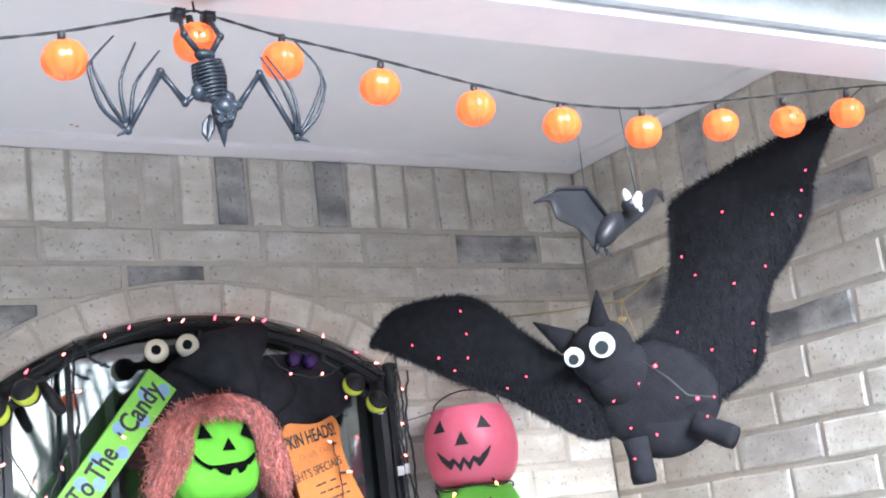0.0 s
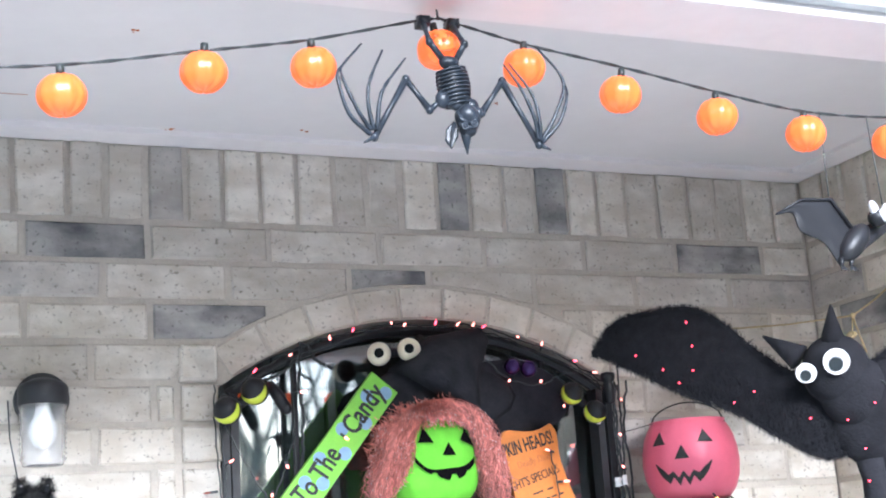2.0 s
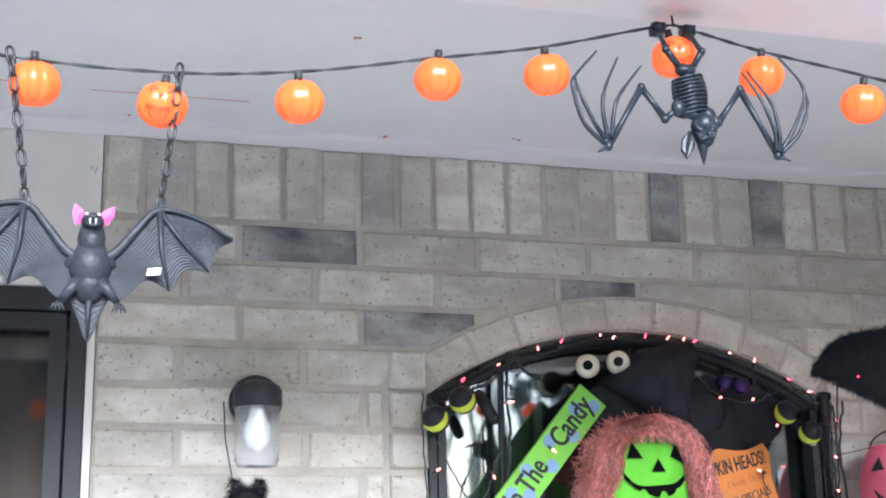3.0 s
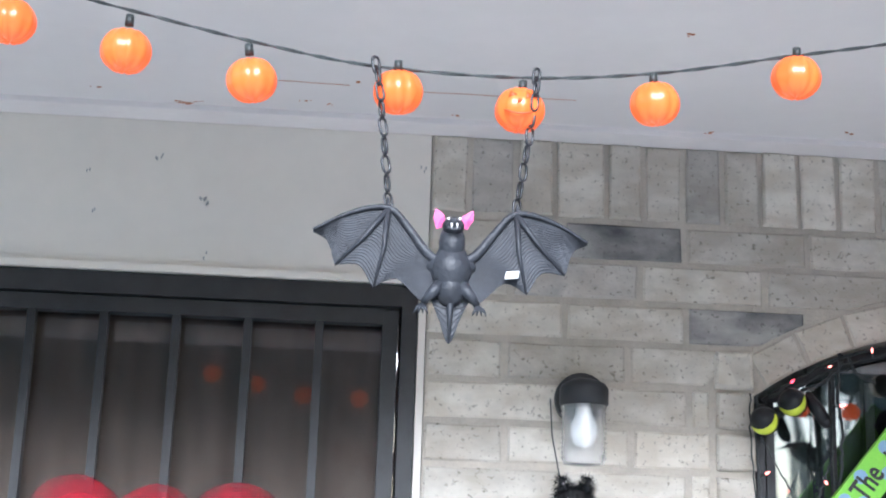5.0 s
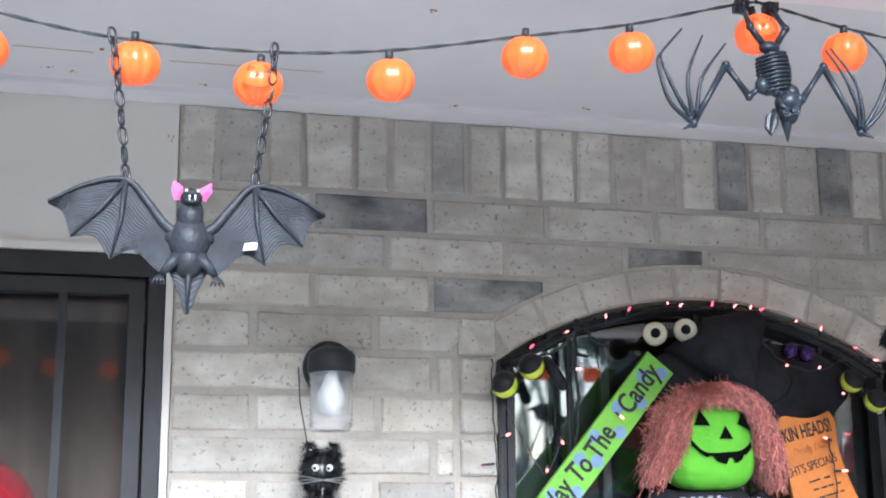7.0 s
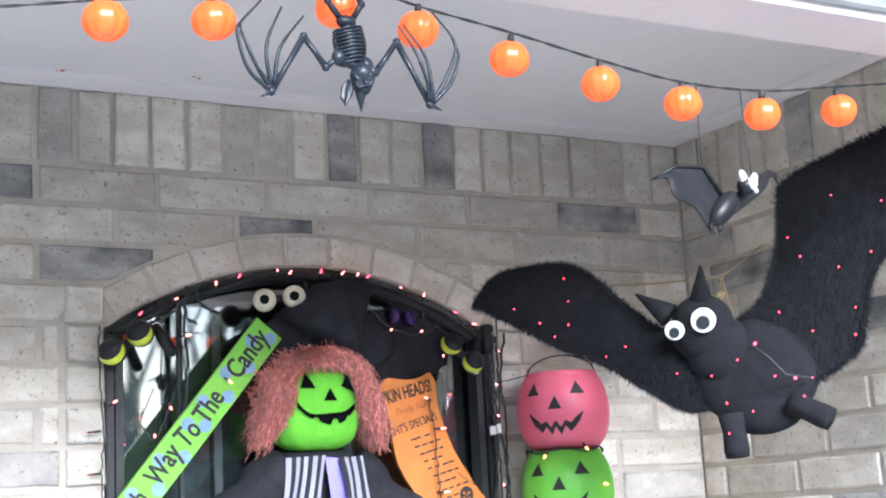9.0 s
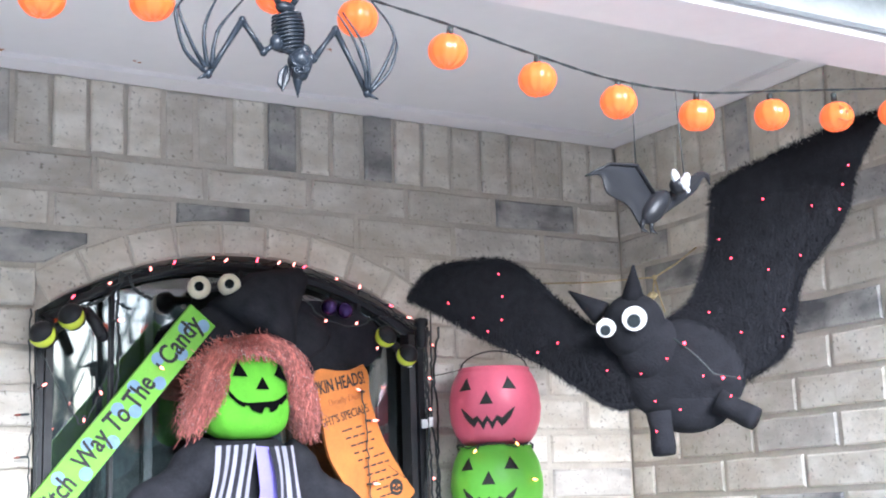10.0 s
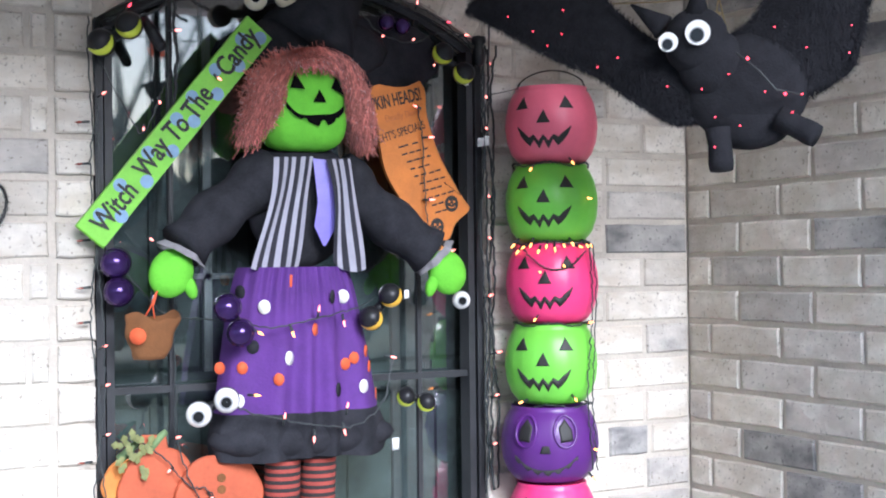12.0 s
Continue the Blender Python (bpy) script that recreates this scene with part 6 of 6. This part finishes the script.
bulb_string("dark cable with small rosy bulbs over the pumpkin cutouts", [[(-1.405, -0.06, 1.235), (-1.345, -0.072, 1.185), (-1.305, -0.078, 1.135), (-1.262, -0.080, 1.120), (-1.235, -0.082, 1.085), (-1.16, -0.075, 1.04)], [(-1.30, -0.012, 1.32), (-1.318, -0.05, 1.24), (-1.30, -0.078, 1.15), (-1.27, -0.08, 1.09)]],
            [("rose", (-1.338, -0.080, 1.165), (-0.6, -0.7, -0.2)), ("rose", (-1.255, -0.084, 1.105), (0.2, -0.8, -0.5)), ("rose", (-1.318, -0.06, 1.225), (0.5, -0.8, 0.2))])
bulb_string("thick dark cords gathered under the arch", [[(-1.286, -0.006, 2.135), (-1.30, -0.012, 2.105), (-1.345, -0.012, 2.070), (-1.40, -0.012, 2.055)], [(-1.275, -0.006, 2.134), (-1.268, -0.012, 2.110), (-1.253, -0.012, 2.094), (-1.225, -0.012, 2.083)], [(-1.292, -0.006, 2.14), (-1.300, -0.012, 2.06), (-1.296, -0.014, 1.98), (-1.302, -0.012, 1.88)]],
            [("rose", (-1.30, -0.02, 2.035), (1, -0.5, 0.1))], r=0.0034)
k = Build()
k.tube([(-1.372, -0.045, 2.050), (-1.360, -0.055, 2.026), (-1.344, -0.062, 1.997)], [0.009, 0.0125, 0.012], 14)
k.ball((-1.344, -0.062, 1.997), 0.0122, 12, 8)
k.thing("battery_tube", BLACK_PLASTIC, "glossy black tube hanging beside the yellow eyeball lights", "battery case")
k = Build()
k.tube([(-0.60, -0.05, 1.935), (-0.58, -0.08, 1.938), (-0.553, -0.115, 1.945)], 0.001, 5)
k.thing("thread", CABLE, "thin dark thread from the top pail to the door", "thread")
for p, wd, hh in (((-0.618, -0.045, 1.82), 0.016, 0.020), ((-0.600, -0.045, 1.823), 0.012, 0.022), ((-0.648, -0.04, 1.955), 0.012, 0.016), ((-0.845, -0.06, 1.165), 0.016, 0.026), ((-0.885, -0.06, 1.165), 0.010, 0.018), ((-0.868, -0.17, 1.49), 0.010, 0.018)):
    k = Build()
    k.prism([(0, 0), (wd, 0.001), (wd, hh), (0, hh)], p, (1, 0, 0.05), (0, 0, 1), 0.0006)
    k.thing("cable_tag", PAPER_GLINT, "small white paper tag on a light cable", "tag", "cable tags")
k = Build()
k.lathe([(0.0, -0.035), (0.012, -0.03), (0.014, 0.0), (0.010, 0.012), (0.016, 0.02), (0.016, 0.032), (0.0, 0.036)], (-0.615, -0.05, 2.032), 14)
k.thing("plug_adapter", BLACK_PLASTIC, "black plastic plug hanging at the door's upper corner", "plug")


# ---- painted pumpkin cutouts at the door's foot ----
def cutouts():
    def outline(cx, cz, rx, rz, lobes):
        return [(cx + rx * math.cos(a) * (1 + 0.03 * math.cos(lobes * a)), cz + rz * math.sin(a) * (1 - 0.06 * math.exp(-((math.cos(a) / 0.25) ** 2)) * (math.sin(a) > 0))) for a in (2 * math.pi * i / 48 for i in range(48))]
    for name, cx, cz, rx, rz, y, m, label in (
        ("a", -1.405, 1.135, 0.055, 0.055, -0.030, PUMPKIN_WOOD_B, "orange wooden pumpkin cutout with a cut face"),
        ("b", -1.352, 1.120, 0.080, 0.090, -0.045, PUMPKIN_WOOD, "salmon wooden pumpkin cutout with a tall crown"),
        ("c", -1.232, 1.105, 0.090, 0.085, -0.060, PUMPKIN_WOOD, "salmon wooden pumpkin cutout with a green stem"),
    ):
        s = holder("pumpkin_cutout", label, "decoration", "pumpkin cutouts")
        k = Build()
        k.prism(outline(cx, cz, rx, rz, 6), (0, y, 0), (1, 0, 0), (0, 0, 1), 0.010, bevel=0.002)
        part("board", k, m, s, smooth=False)
        if name == "b":
            k = Build()
            k.prism([(-0.030, 0), (0.030, 0), (0.025, 0.035), (-0.022, 0.038)], (cx - 0.01, y, cz + rz * 0.84), (1, 0, 0), (0, 0, 1), 0.0095, bevel=0.002)
            part("crown", k, m, s, smooth=False)
        k = Build()
        k.tube([(cx + (0.0 if name == "c" else -0.02), y - 0.004, cz + rz * 0.92), (cx + 0.004, y - 0.006, cz + rz + 0.018), (cx + 0.016, y - 0.006, cz + rz + 0.028)], [0.010, 0.008, 0.006], 8)
        part("stem", k, STEM, s, "sage green stem")
        if name == "c":
            for dz in (0.035, 0.012):
                k = Build()
                disc(k, (cx + 0.002, y - 0.0101, cz + dz), 0.009, (0, -1, 0), 0.002)
                part("button", k, TAN_CLOTH, s, smooth=False)
        if name == "a":
            k = Build()
            k.prism([(-0.02, 0), (0.03, -0.02), (0.03, 0.03)], (cx - 0.01, y - 0.0101, cz - 0.02), (1, 0, 0), (0, 0, 1), 0.0006)
            part("cut_face", k, INK, s, smooth=False)
    r = random.Random(6)
    s = holder("leaf_sprig", "sprig of yellow-green artificial leaves on the cutouts", "leaves")
    for i in range(16):
        c = Vector((-1.395 + r.uniform(-0.03, 0.022), -0.066, 1.205 + r.uniform(-0.035, 0.035)))
        a = r.uniform(0, 6.28)
        u, w = Vector((math.cos(a), r.uniform(-0.4, 0.1), math.sin(a))).normalized(), Vector((0, -1, 0))
        side = u.cross(w).normalized()
        k = Build()
        edge = [(0, 0), (0.006, 0.007), (0.011, 0.004), (0.017, 0.008), (0.026, 0.0)]
        k.sheet([[c + u * a1 + side * b1 for a1, b1 in edge], [c + u * a1 + w * 0.002 for a1, _ in edge], [c + u * a1 - side * b1 for a1, b1 in edge]])
        part("leaf", k, LEAF, s)


cutouts()


# ---- wall lantern and tinsel cat ----
def lantern():
    s = holder("wall_lantern", "black wall lantern with a ribbed clear glass jar on the bricks", "lamp")
    x, z = -1.816, 2.020
    k = Build()
    k.prism([(0.050 * math.cos(a), 0.050 * math.sin(a)) for a in (2 * math.pi * i / 32 for i in range(32))], (-1.800, -0.008, 2.026), (1, 0, 0), (0, 0, 1), 0.022, bevel=0.006)
    part("back_plate", k, BLACK_STEEL, s, smooth=False)
    k = Build()
    k.lathe([(0.0, 0.030), (0.020, 0.029), (0.040, 0.020), (0.045, 0.012), (0.045, -0.018), (0.042, -0.020), (0.0, -0.016)], (x + 0.010, -0.085, z + 0.005), 32)
    k.tube([(-1.800, -0.02, z + 0.012), (x + 0.002, -0.05, z + 0.016), (x + 0.008, -0.08, z + 0.014)], 0.014, 10)
    part("hood", k, BLACK_STEEL, s)
    k = Build()
    prof = [(0.040, 0.0)]
    for i in range(11):
        zz = -0.006 - 0.009 * i
        prof += [(0.0420, zz), (0.0385, zz - 0.0045)]
    prof += [(0.036, -0.108), (0.0, -0.110), (0.0, -0.107), (0.034, -0.105), (0.0365, -0.09), (0.037, 0.0)]
    k.lathe(prof, (x + 0.010, -0.085, z - 0.014), 40)
    jar = part("jar", k, FROSTED, s, "ribbed clear glass jar")
    jar.visible_shadow = False
    k = Build()
    k.lathe([(0.0, -0.080), (0.016, -0.074), (0.025, -0.055), (0.024, -0.038), (0.014, -0.015), (0.012, 0.0)], (x + 0.010, -0.085, z - 0.014), 24)
    part("bulb", k, BULB, s)


def cat():
    b, r = Build(), random.Random(9)
    c = Vector((-1.822, -0.085, 1.820))
    b.ball(c, (0.036, 0.022, 0.040), 16, 12)
    b.ball(c + Vector((0, 0, -0.115)), (0.045, 0.022, 0.085), 16, 12)
    for sx in (-1, 1):
        b.tube([c + Vector((sx * 0.020, 0, 0.030)), c + Vector((sx * 0.026, 0, 0.056))], [0.013, 0.003], 7)
    tail = curve([(-1.78, -0.06, 1.62), (-1.70, -0.05, 1.60), (-1.655, -0.05, 1.64), (-1.638, -0.05, 1.685), (-1.650, -0.05, 1.715), (-1.668, -0.05, 1.70)], 60)
    b.tube(tail, 0.003, 6)
    for p in tail:
        for _ in range(22):
            d = Vector((r.gauss(0, 1), r.gauss(0, 1), r.gauss(0, 1))).normalized()
            q = p + d * r.uniform(0.005, 0.010)
            b.add([p, p + Vector((0.0010, 0, 0.0010)), q], [(0, 1, 2)])
    for _ in range(5200):
        part_ = r.random()
        d = Vector((r.gauss(0, 1), r.gauss(0, 1), r.gauss(0, 1))).normalized()
        if part_ < 0.42:
            p = c + Vector((d.x * 0.036, d.y * 0.022, d.z * 0.040))
        elif part_ < 0.56:
            sx = r.choice((-1, 1))
            p = c + Vector((sx * 0.023 + d.x * 0.010, d.y * 0.010, 0.040 + d.z * 0.014))
        else:
            p = c + Vector((d.x * 0.045, d.y * 0.022, -0.115 + d.z * 0.085))
        if d.y > 0.6:
            continue
        q = p + (d + Vector((r.gauss(0, 0.5), r.gauss(0, 0.5), r.gauss(0, 0.5)))).normalized() * r.uniform(0.008, 0.017)
        t = Vector((r.gauss(0, 1), r.gauss(0, 1), r.gauss(0, 1))).normalized() * 0.0008
        b.add([p - t, p + t, q], [(0, 1, 2)])
    for sx in (-1, 1):
        e = c + Vector((sx * 0.013 - 0.004, -0.034, 0.008))
        b.ball(e, (0.0065, 0.004, 0.0065), 10, 8, 1)
        disc(b, e + Vector((-0.002, -0.004, -0.001)), 0.003, TO_CAM, 0.001, 2)
        for j in (-1, 0, 1):
            b.tube([c + Vector((-0.003, -0.038, -0.014)), c + Vector((sx * 0.042, -0.036, -0.014 + 0.007 * j))], 0.0006, 4, 3)
    b.thing("tinsel_cat", [TINSEL, EYE_WHITE, PUPIL, EYE_GREY], "black tinsel cat with googly eyes and whiskers hanging below the lantern", "decoration")
    k = Build()
    k.tube([(-1.864, -0.055, 2.02), (-1.862, -0.07, 1.95), (-1.848, -0.085, 1.868)], 0.0014, 5)
    k.thing("thread", CABLE, "black cord from the lantern to the tinsel cat", "thread")


lantern()
cat()


# ---- red gauze bows at the window ----
def bows():
    r = random.Random(12)
    for x, top, w in ((-2.705, 1.850, 0.085), (-2.578, 1.838, 0.078), (-2.430, 1.846, 0.092)):
        s = holder("gauze_bow", "puffed red gauze bow in front of the barred window", "bow", "red gauze bows")
        wrinkle = lambda t, p, q=r.random() * 6: 1 + 0.025 * math.sin(13 * t + q) * math.sin(p) + 0.03 * math.sin(5 * t + 3 * p + q)  # noqa: E731
        k = Build()
        k.ball((x, -0.065, top - 0.085), (w * 0.66, 0.036, 0.050), 40, 16, shape=wrinkle)
        part("puff", k, RED_TULLE, s)
        for i in range(3):
            k = Build()
            g = 0.84 + 0.10 * i
            k.ball((x + r.uniform(-0.012, 0.012), -0.068, top - 0.088), (w * g, 0.05 * g, 0.080 * g), 40, 16, shape=wrinkle)
            part("gauze_layer", k, GAUZE, s)


bows()

# small stains and insects' marks on the ceiling
rng = random.Random(30)
k = Build()
for x, y in ((-1.56, -0.083), (-1.30, -0.12), (-2.06, -0.10), (-2.42, -0.16), (-2.43, -0.17), (-2.45, -0.165), (-2.25, -0.25), (-0.98, -0.35), (-1.72, -0.55), (-0.45, -0.30), (-2.3, -0.12), (-2.572, -0.085), (-2.585, -0.09), (-2.56, -0.088), (-2.545, -0.10)):
    for _ in range(4):
        disc(k, (x + rng.uniform(-0.008, 0.008), y + rng.uniform(-0.006, 0.006), CEIL - 0.0005 - (0.011 if y > -0.076 else 0)), rng.uniform(0.0012, 0.004), (0.01, 0.0, -1), 0.0006, k=7)
for a, e in (((-2.401, -0.235), (-2.264, -0.229)), ((-2.130, -0.216), (-1.849, -0.218))):
    k.tube([(a[0] + (e[0] - a[0]) * i / 8, a[1] + (e[1] - a[1]) * i / 8 + rng.uniform(-0.001, 0.001), CEIL - 0.0003) for i in range(9)], 0.0007, 4)
for x, y, n in ((-2.574, -0.085, 12), (-2.727, -0.151, 3), (-2.345, -0.14, 3), (-1.563, -0.079, 3)):
    for _ in range(n):
        disc(k, (x + rng.uniform(-0.014, 0.014), y + rng.uniform(-0.008, 0.008), CEIL - 0.0005), rng.uniform(0.001, 0.0035), (0.01, 0.0, -1), 0.0006, k=7)
tagged(k.thing("ceiling_specks", BROWN_INK, "small brown specks on the white ceiling", "stains"), kind="stuff")


k = Build()
for x, z, n in ((-2.537, 2.381, 7), (-2.624, 2.464, 4), (-2.738, 2.354, 2), (-2.519, 2.276, 2), (-2.766, 2.431, 2), (-2.11, 2.47, 3)):
    for _ in range(n):
        c = (x + rng.uniform(-0.010, 0.010), -0.0004, z + rng.uniform(-0.008, 0.008))
        k.prism([(-0.0012, -0.002), (0.001, -0.004), (0.0016, 0.003), (-0.0006, 0.004)], c, (1, 0, 0), (0, 0, 1), 0.0005)
tagged(k.thing("panel_marks", EYE_GREY, "small grey scuffs on the cream header panel", "stains"), kind="stuff")


# ---- bricks, one by one ----
brick_cache = {}
brng = random.Random(11)


def brick_block(w, h, variant, material):
    """A worn brick, w by h, its face towards -y, with rounded, uneven edges."""
    key = (round(w, 3), round(h, 3), variant, material.name)
    if key not in brick_cache:
        r = random.Random(hash((round(w * 1000), round(h * 1000), variant)) % 99991)
        jit = lambda s: (r.random() - 0.5) * s  # noqa: E731
        a, b, e = w / 2, h / 2, 0.004
        outline = [(-a, -b), (-a * 0.3, -b + jit(0.003)), (a * 0.4, -b + jit(0.003)), (a, -b), (a, b), (a * 0.3, b + jit(0.003)), (-a * 0.4, b + jit(0.003)), (-a, b)]
        outline = [(x + jit(0.0035), z + jit(0.0025)) for x, z in outline]
        k = len(outline)
        verts = [(x, 0.02, z) for x, z in outline] + [(x, -0.0002 + jit(0.001), z) for x, z in outline]
        verts += [(x * (1 - e / a), -0.0040 + jit(0.002), z * (1 - e / b)) for x, z in outline]
        faces = [tuple(range(2 * k, 3 * k))]
        for i in range(2):
            faces += [(i * k + j, i * k + (j + 1) % k, (i + 1) * k + (j + 1) % k, (i + 1) * k + j) for j in range(k)]
        bd = Build()
        bd.add(verts, faces)
        brick_cache[key] = bd.mesh("brick", material, smooth=False)
    return brick_cache[key]


def lay(parent, material, x, y, z, w, h, turn=0.0, lean=0.0):
    ob = new("brick", brick_block(w, h, brng.randrange(7), material))
    ob.parent = parent
    ob.matrix_basis = pose(x, y, z, 0, lean, turn)
    return ob


def pick(dark):
    if dark is not None:
        return dark
    q = brng.random()
    return BRICK_GREY if q < 0.07 else BRICK


JOINT = 0.0125
PITCH = 0.2428
# charcoal and grey bricks: (course, middle of the brick, material)
DARK_BACK = [(0, -1.72, BRICK_DARK), (0, -0.25, BRICK_DARK), (1, -1.09, BRICK_DARK), (2, -1.52, BRICK_DARK), (1, -0.36, BRICK_GREY), (1, -0.12, BRICK_GREY), (1, -1.81, BRICK_GREY), (9, -0.12, BRICK_DARK), (8, -0.12, BRICK_GREY),
             (15, -0.185, BRICK_DARK), (16, -0.07, BRICK_GREY), (12, -0.08, BRICK_GREY), (5, -0.37, BRICK_GREY)]
DARK_RIGHT = [(4, -0.70, BRICK_DARK), (9, -0.56, BRICK_DARK), (15, -0.30, BRICK_DARK), (16, -0.46, BRICK_DARK), (2, -0.21, BRICK_DARK), (7, -0.57, BRICK_GREY), (1, -0.80, BRICK_DARK), (13, -0.31, BRICK_GREY), (10, -0.21, BRICK_GREY),
              (6, -0.21, BRICK_GREY), (12, -0.46, BRICK_GREY)]
# courses whose upright joints leave the bond, from the corner leftwards
ODD_BOND = {1: (-0.239, -0.492, -0.748, -1.0, -1.178, -1.435, -1.683, -1.935), 8: (-0.246, -0.49), 15: (-0.123, -0.247, -0.49)}


def chosen(table, k, x, half):
    for kk, xx, m in table:
        if kk == k and abs(xx - x) < half + 0.01:
            return m
    return None


for k in range(19):
    zt, zb = TOP - COURSE * k - JOINT / 2, TOP - COURSE * (k + 1) + JOINT / 2
    zm, h = (zt + zb) / 2, zt - zb
    # back wall
    cuts = [0.0, *ODD_BOND.get(k, ())]
    x = cuts[-1] - PITCH if k in ODD_BOND else -0.135 if k % 2 == 0 else -0.246
    while x > LEFT + 0.05:
        cuts.append(x + brng.uniform(-0.005, 0.005))
        x -= PITCH
    cuts.append(LEFT - 0.004)
    for right, left in zip(cuts[:-1], cuts[1:]):
        a, b = left + JOINT / 2, right - JOINT / 2
        spans = [(a, b)]
        if zt < 2.125:
            spans = [(a, min(b, JAMB_L - 0.012)), (max(a, JAMB_R + 0.008), b)]
        for a2, b2 in spans:
            if b2 - a2 < 0.025:
                continue
            m = pick(chosen(DARK_BACK, k, (a2 + b2) / 2, 0.05))
            hit = zb < 2.275 and zt > 2.1 and b2 > ARCH_X - 0.55 and a2 < ARCH_X + 0.55
            if not hit:
                lay(wall_back, m, (a2 + b2) / 2, 0, zm, b2 - a2, h)
                continue
            # cut along the back of the arch
            low, n = [], 8
            for i in range(n + 1):
                xx = a2 + (b2 - a2) * i / n
                dx = xx - ARCH_X
                ze = ARCH_Z + math.sqrt(max((R_OUT + 0.007) ** 2 - dx * dx, 0)) if abs(dx) < 0.53 else zb
                low.append((xx, max(zb, ze)))
            low = [(xx, zz) for xx, zz in low if zz < zt - 0.008]
            if len(low) < 2 or low[-1][0] - low[0][0] < 0.02:
                continue
            bd = Build()
            poly = low + [(low[-1][0], zt), (low[0][0], zt)]
            bd.prism(poly, (0, 0.02, 0), (1, 0, 0), (0, 0, 1), 0.0225, bevel=0.003)
            part("brick", bd, m, wall_back, smooth=False)
    # jambs of the door
    if zt < 2.13 + 0.01 and k >= 3:
        for xl, xr in ((JAMB_L + 0.003, DOOR_L), (DOOR_R, JAMB_R - 0.003)):
            lay(wall_back, pick(None), (xl + xr) / 2, -0.006, zm, xr - xl, h)
    # side wall
    cuts, x = [0.0], -0.088 if k % 2 == 0 else -0.19
    while x > -1.5:
        cuts.append(x + brng.uniform(-0.006, 0.006))
        x -= 0.2465
    for far, near in zip(cuts[:-1], cuts[1:]):
        lay(wall_right, pick(chosen(DARK_RIGHT, k, (far + near) / 2, 0.05)), 0, (far + near) / 2, zm, far - near - JOINT, h, turn=-90)
# springers above the jambs
for x in (JAMB_L + 0.035, JAMB_R - 0.035):
    lay(wall_back, BRICK, x, -0.006, 2.094, 0.07, 0.066)
# arch ring
count = 9
for i in range(count):
    a0, a1 = (math.radians(-33.2 + 66.4 * (i + s) / count) for s in (0.03, 0.97))
    poly = []
    for s in range(5):
        a = a0 + (a1 - a0) * s / 4
        poly.append((ARCH_X + (R_IN + 0.002) * math.sin(a), ARCH_Z + (R_IN + 0.002) * math.cos(a)))
    for s in range(5):
        a = a1 + (a0 - a1) * s / 4
        poly.append((ARCH_X + R_OUT * math.sin(a), ARCH_Z + R_OUT * math.cos(a)))
    bd = Build()
    bd.prism(poly, (0, 0.02, 0), (1, 0, 0), (0, 0, 1), 0.0225, bevel=0.003)
    part("brick", bd, BRICK, wall_back, smooth=False)
# soldier courses under the ceiling
z0, z1 = TOP + JOINT / 2, CEIL - 0.011
SOLDIERS = (-0.004, -0.089, -0.173, -0.256, -0.331, -0.412, -0.496, -0.573, -0.651, -0.729, -0.811, -0.890, -0.967, -1.050, -1.129, -1.203, -1.285, -1.363, -1.440, -1.518, -1.596, -1.678, -1.749, -1.853, -1.928, -2.022, -2.098)
for right, left in zip(SOLDIERS[:-1], SOLDIERS[1:]):
    mid, w = (left + right) / 2, right - left
    m = BRICK_DARK if left in (-0.967, -0.729) else BRICK_GREY if left in (-1.596, -2.022) else BRICK
    lay(wall_back, m, mid, brng.uniform(-0.006, 0.004), (z0 + z1) / 2, w - 0.011, z1 - z0, lean=brng.uniform(-0.7, 0.7))
y = -0.006
while y > -1.5:
    w = 0.0805 + brng.uniform(-0.006, 0.006)
    lay(wall_right, pick(BRICK_DARK if abs(y - w / 2 + 0.45) < 0.04 else None), brng.uniform(-0.005, 0.004), y - w / 2, (z0 + z1) / 2, w - 0.011, z1 - z0, turn=-90, lean=0)
    y -= w
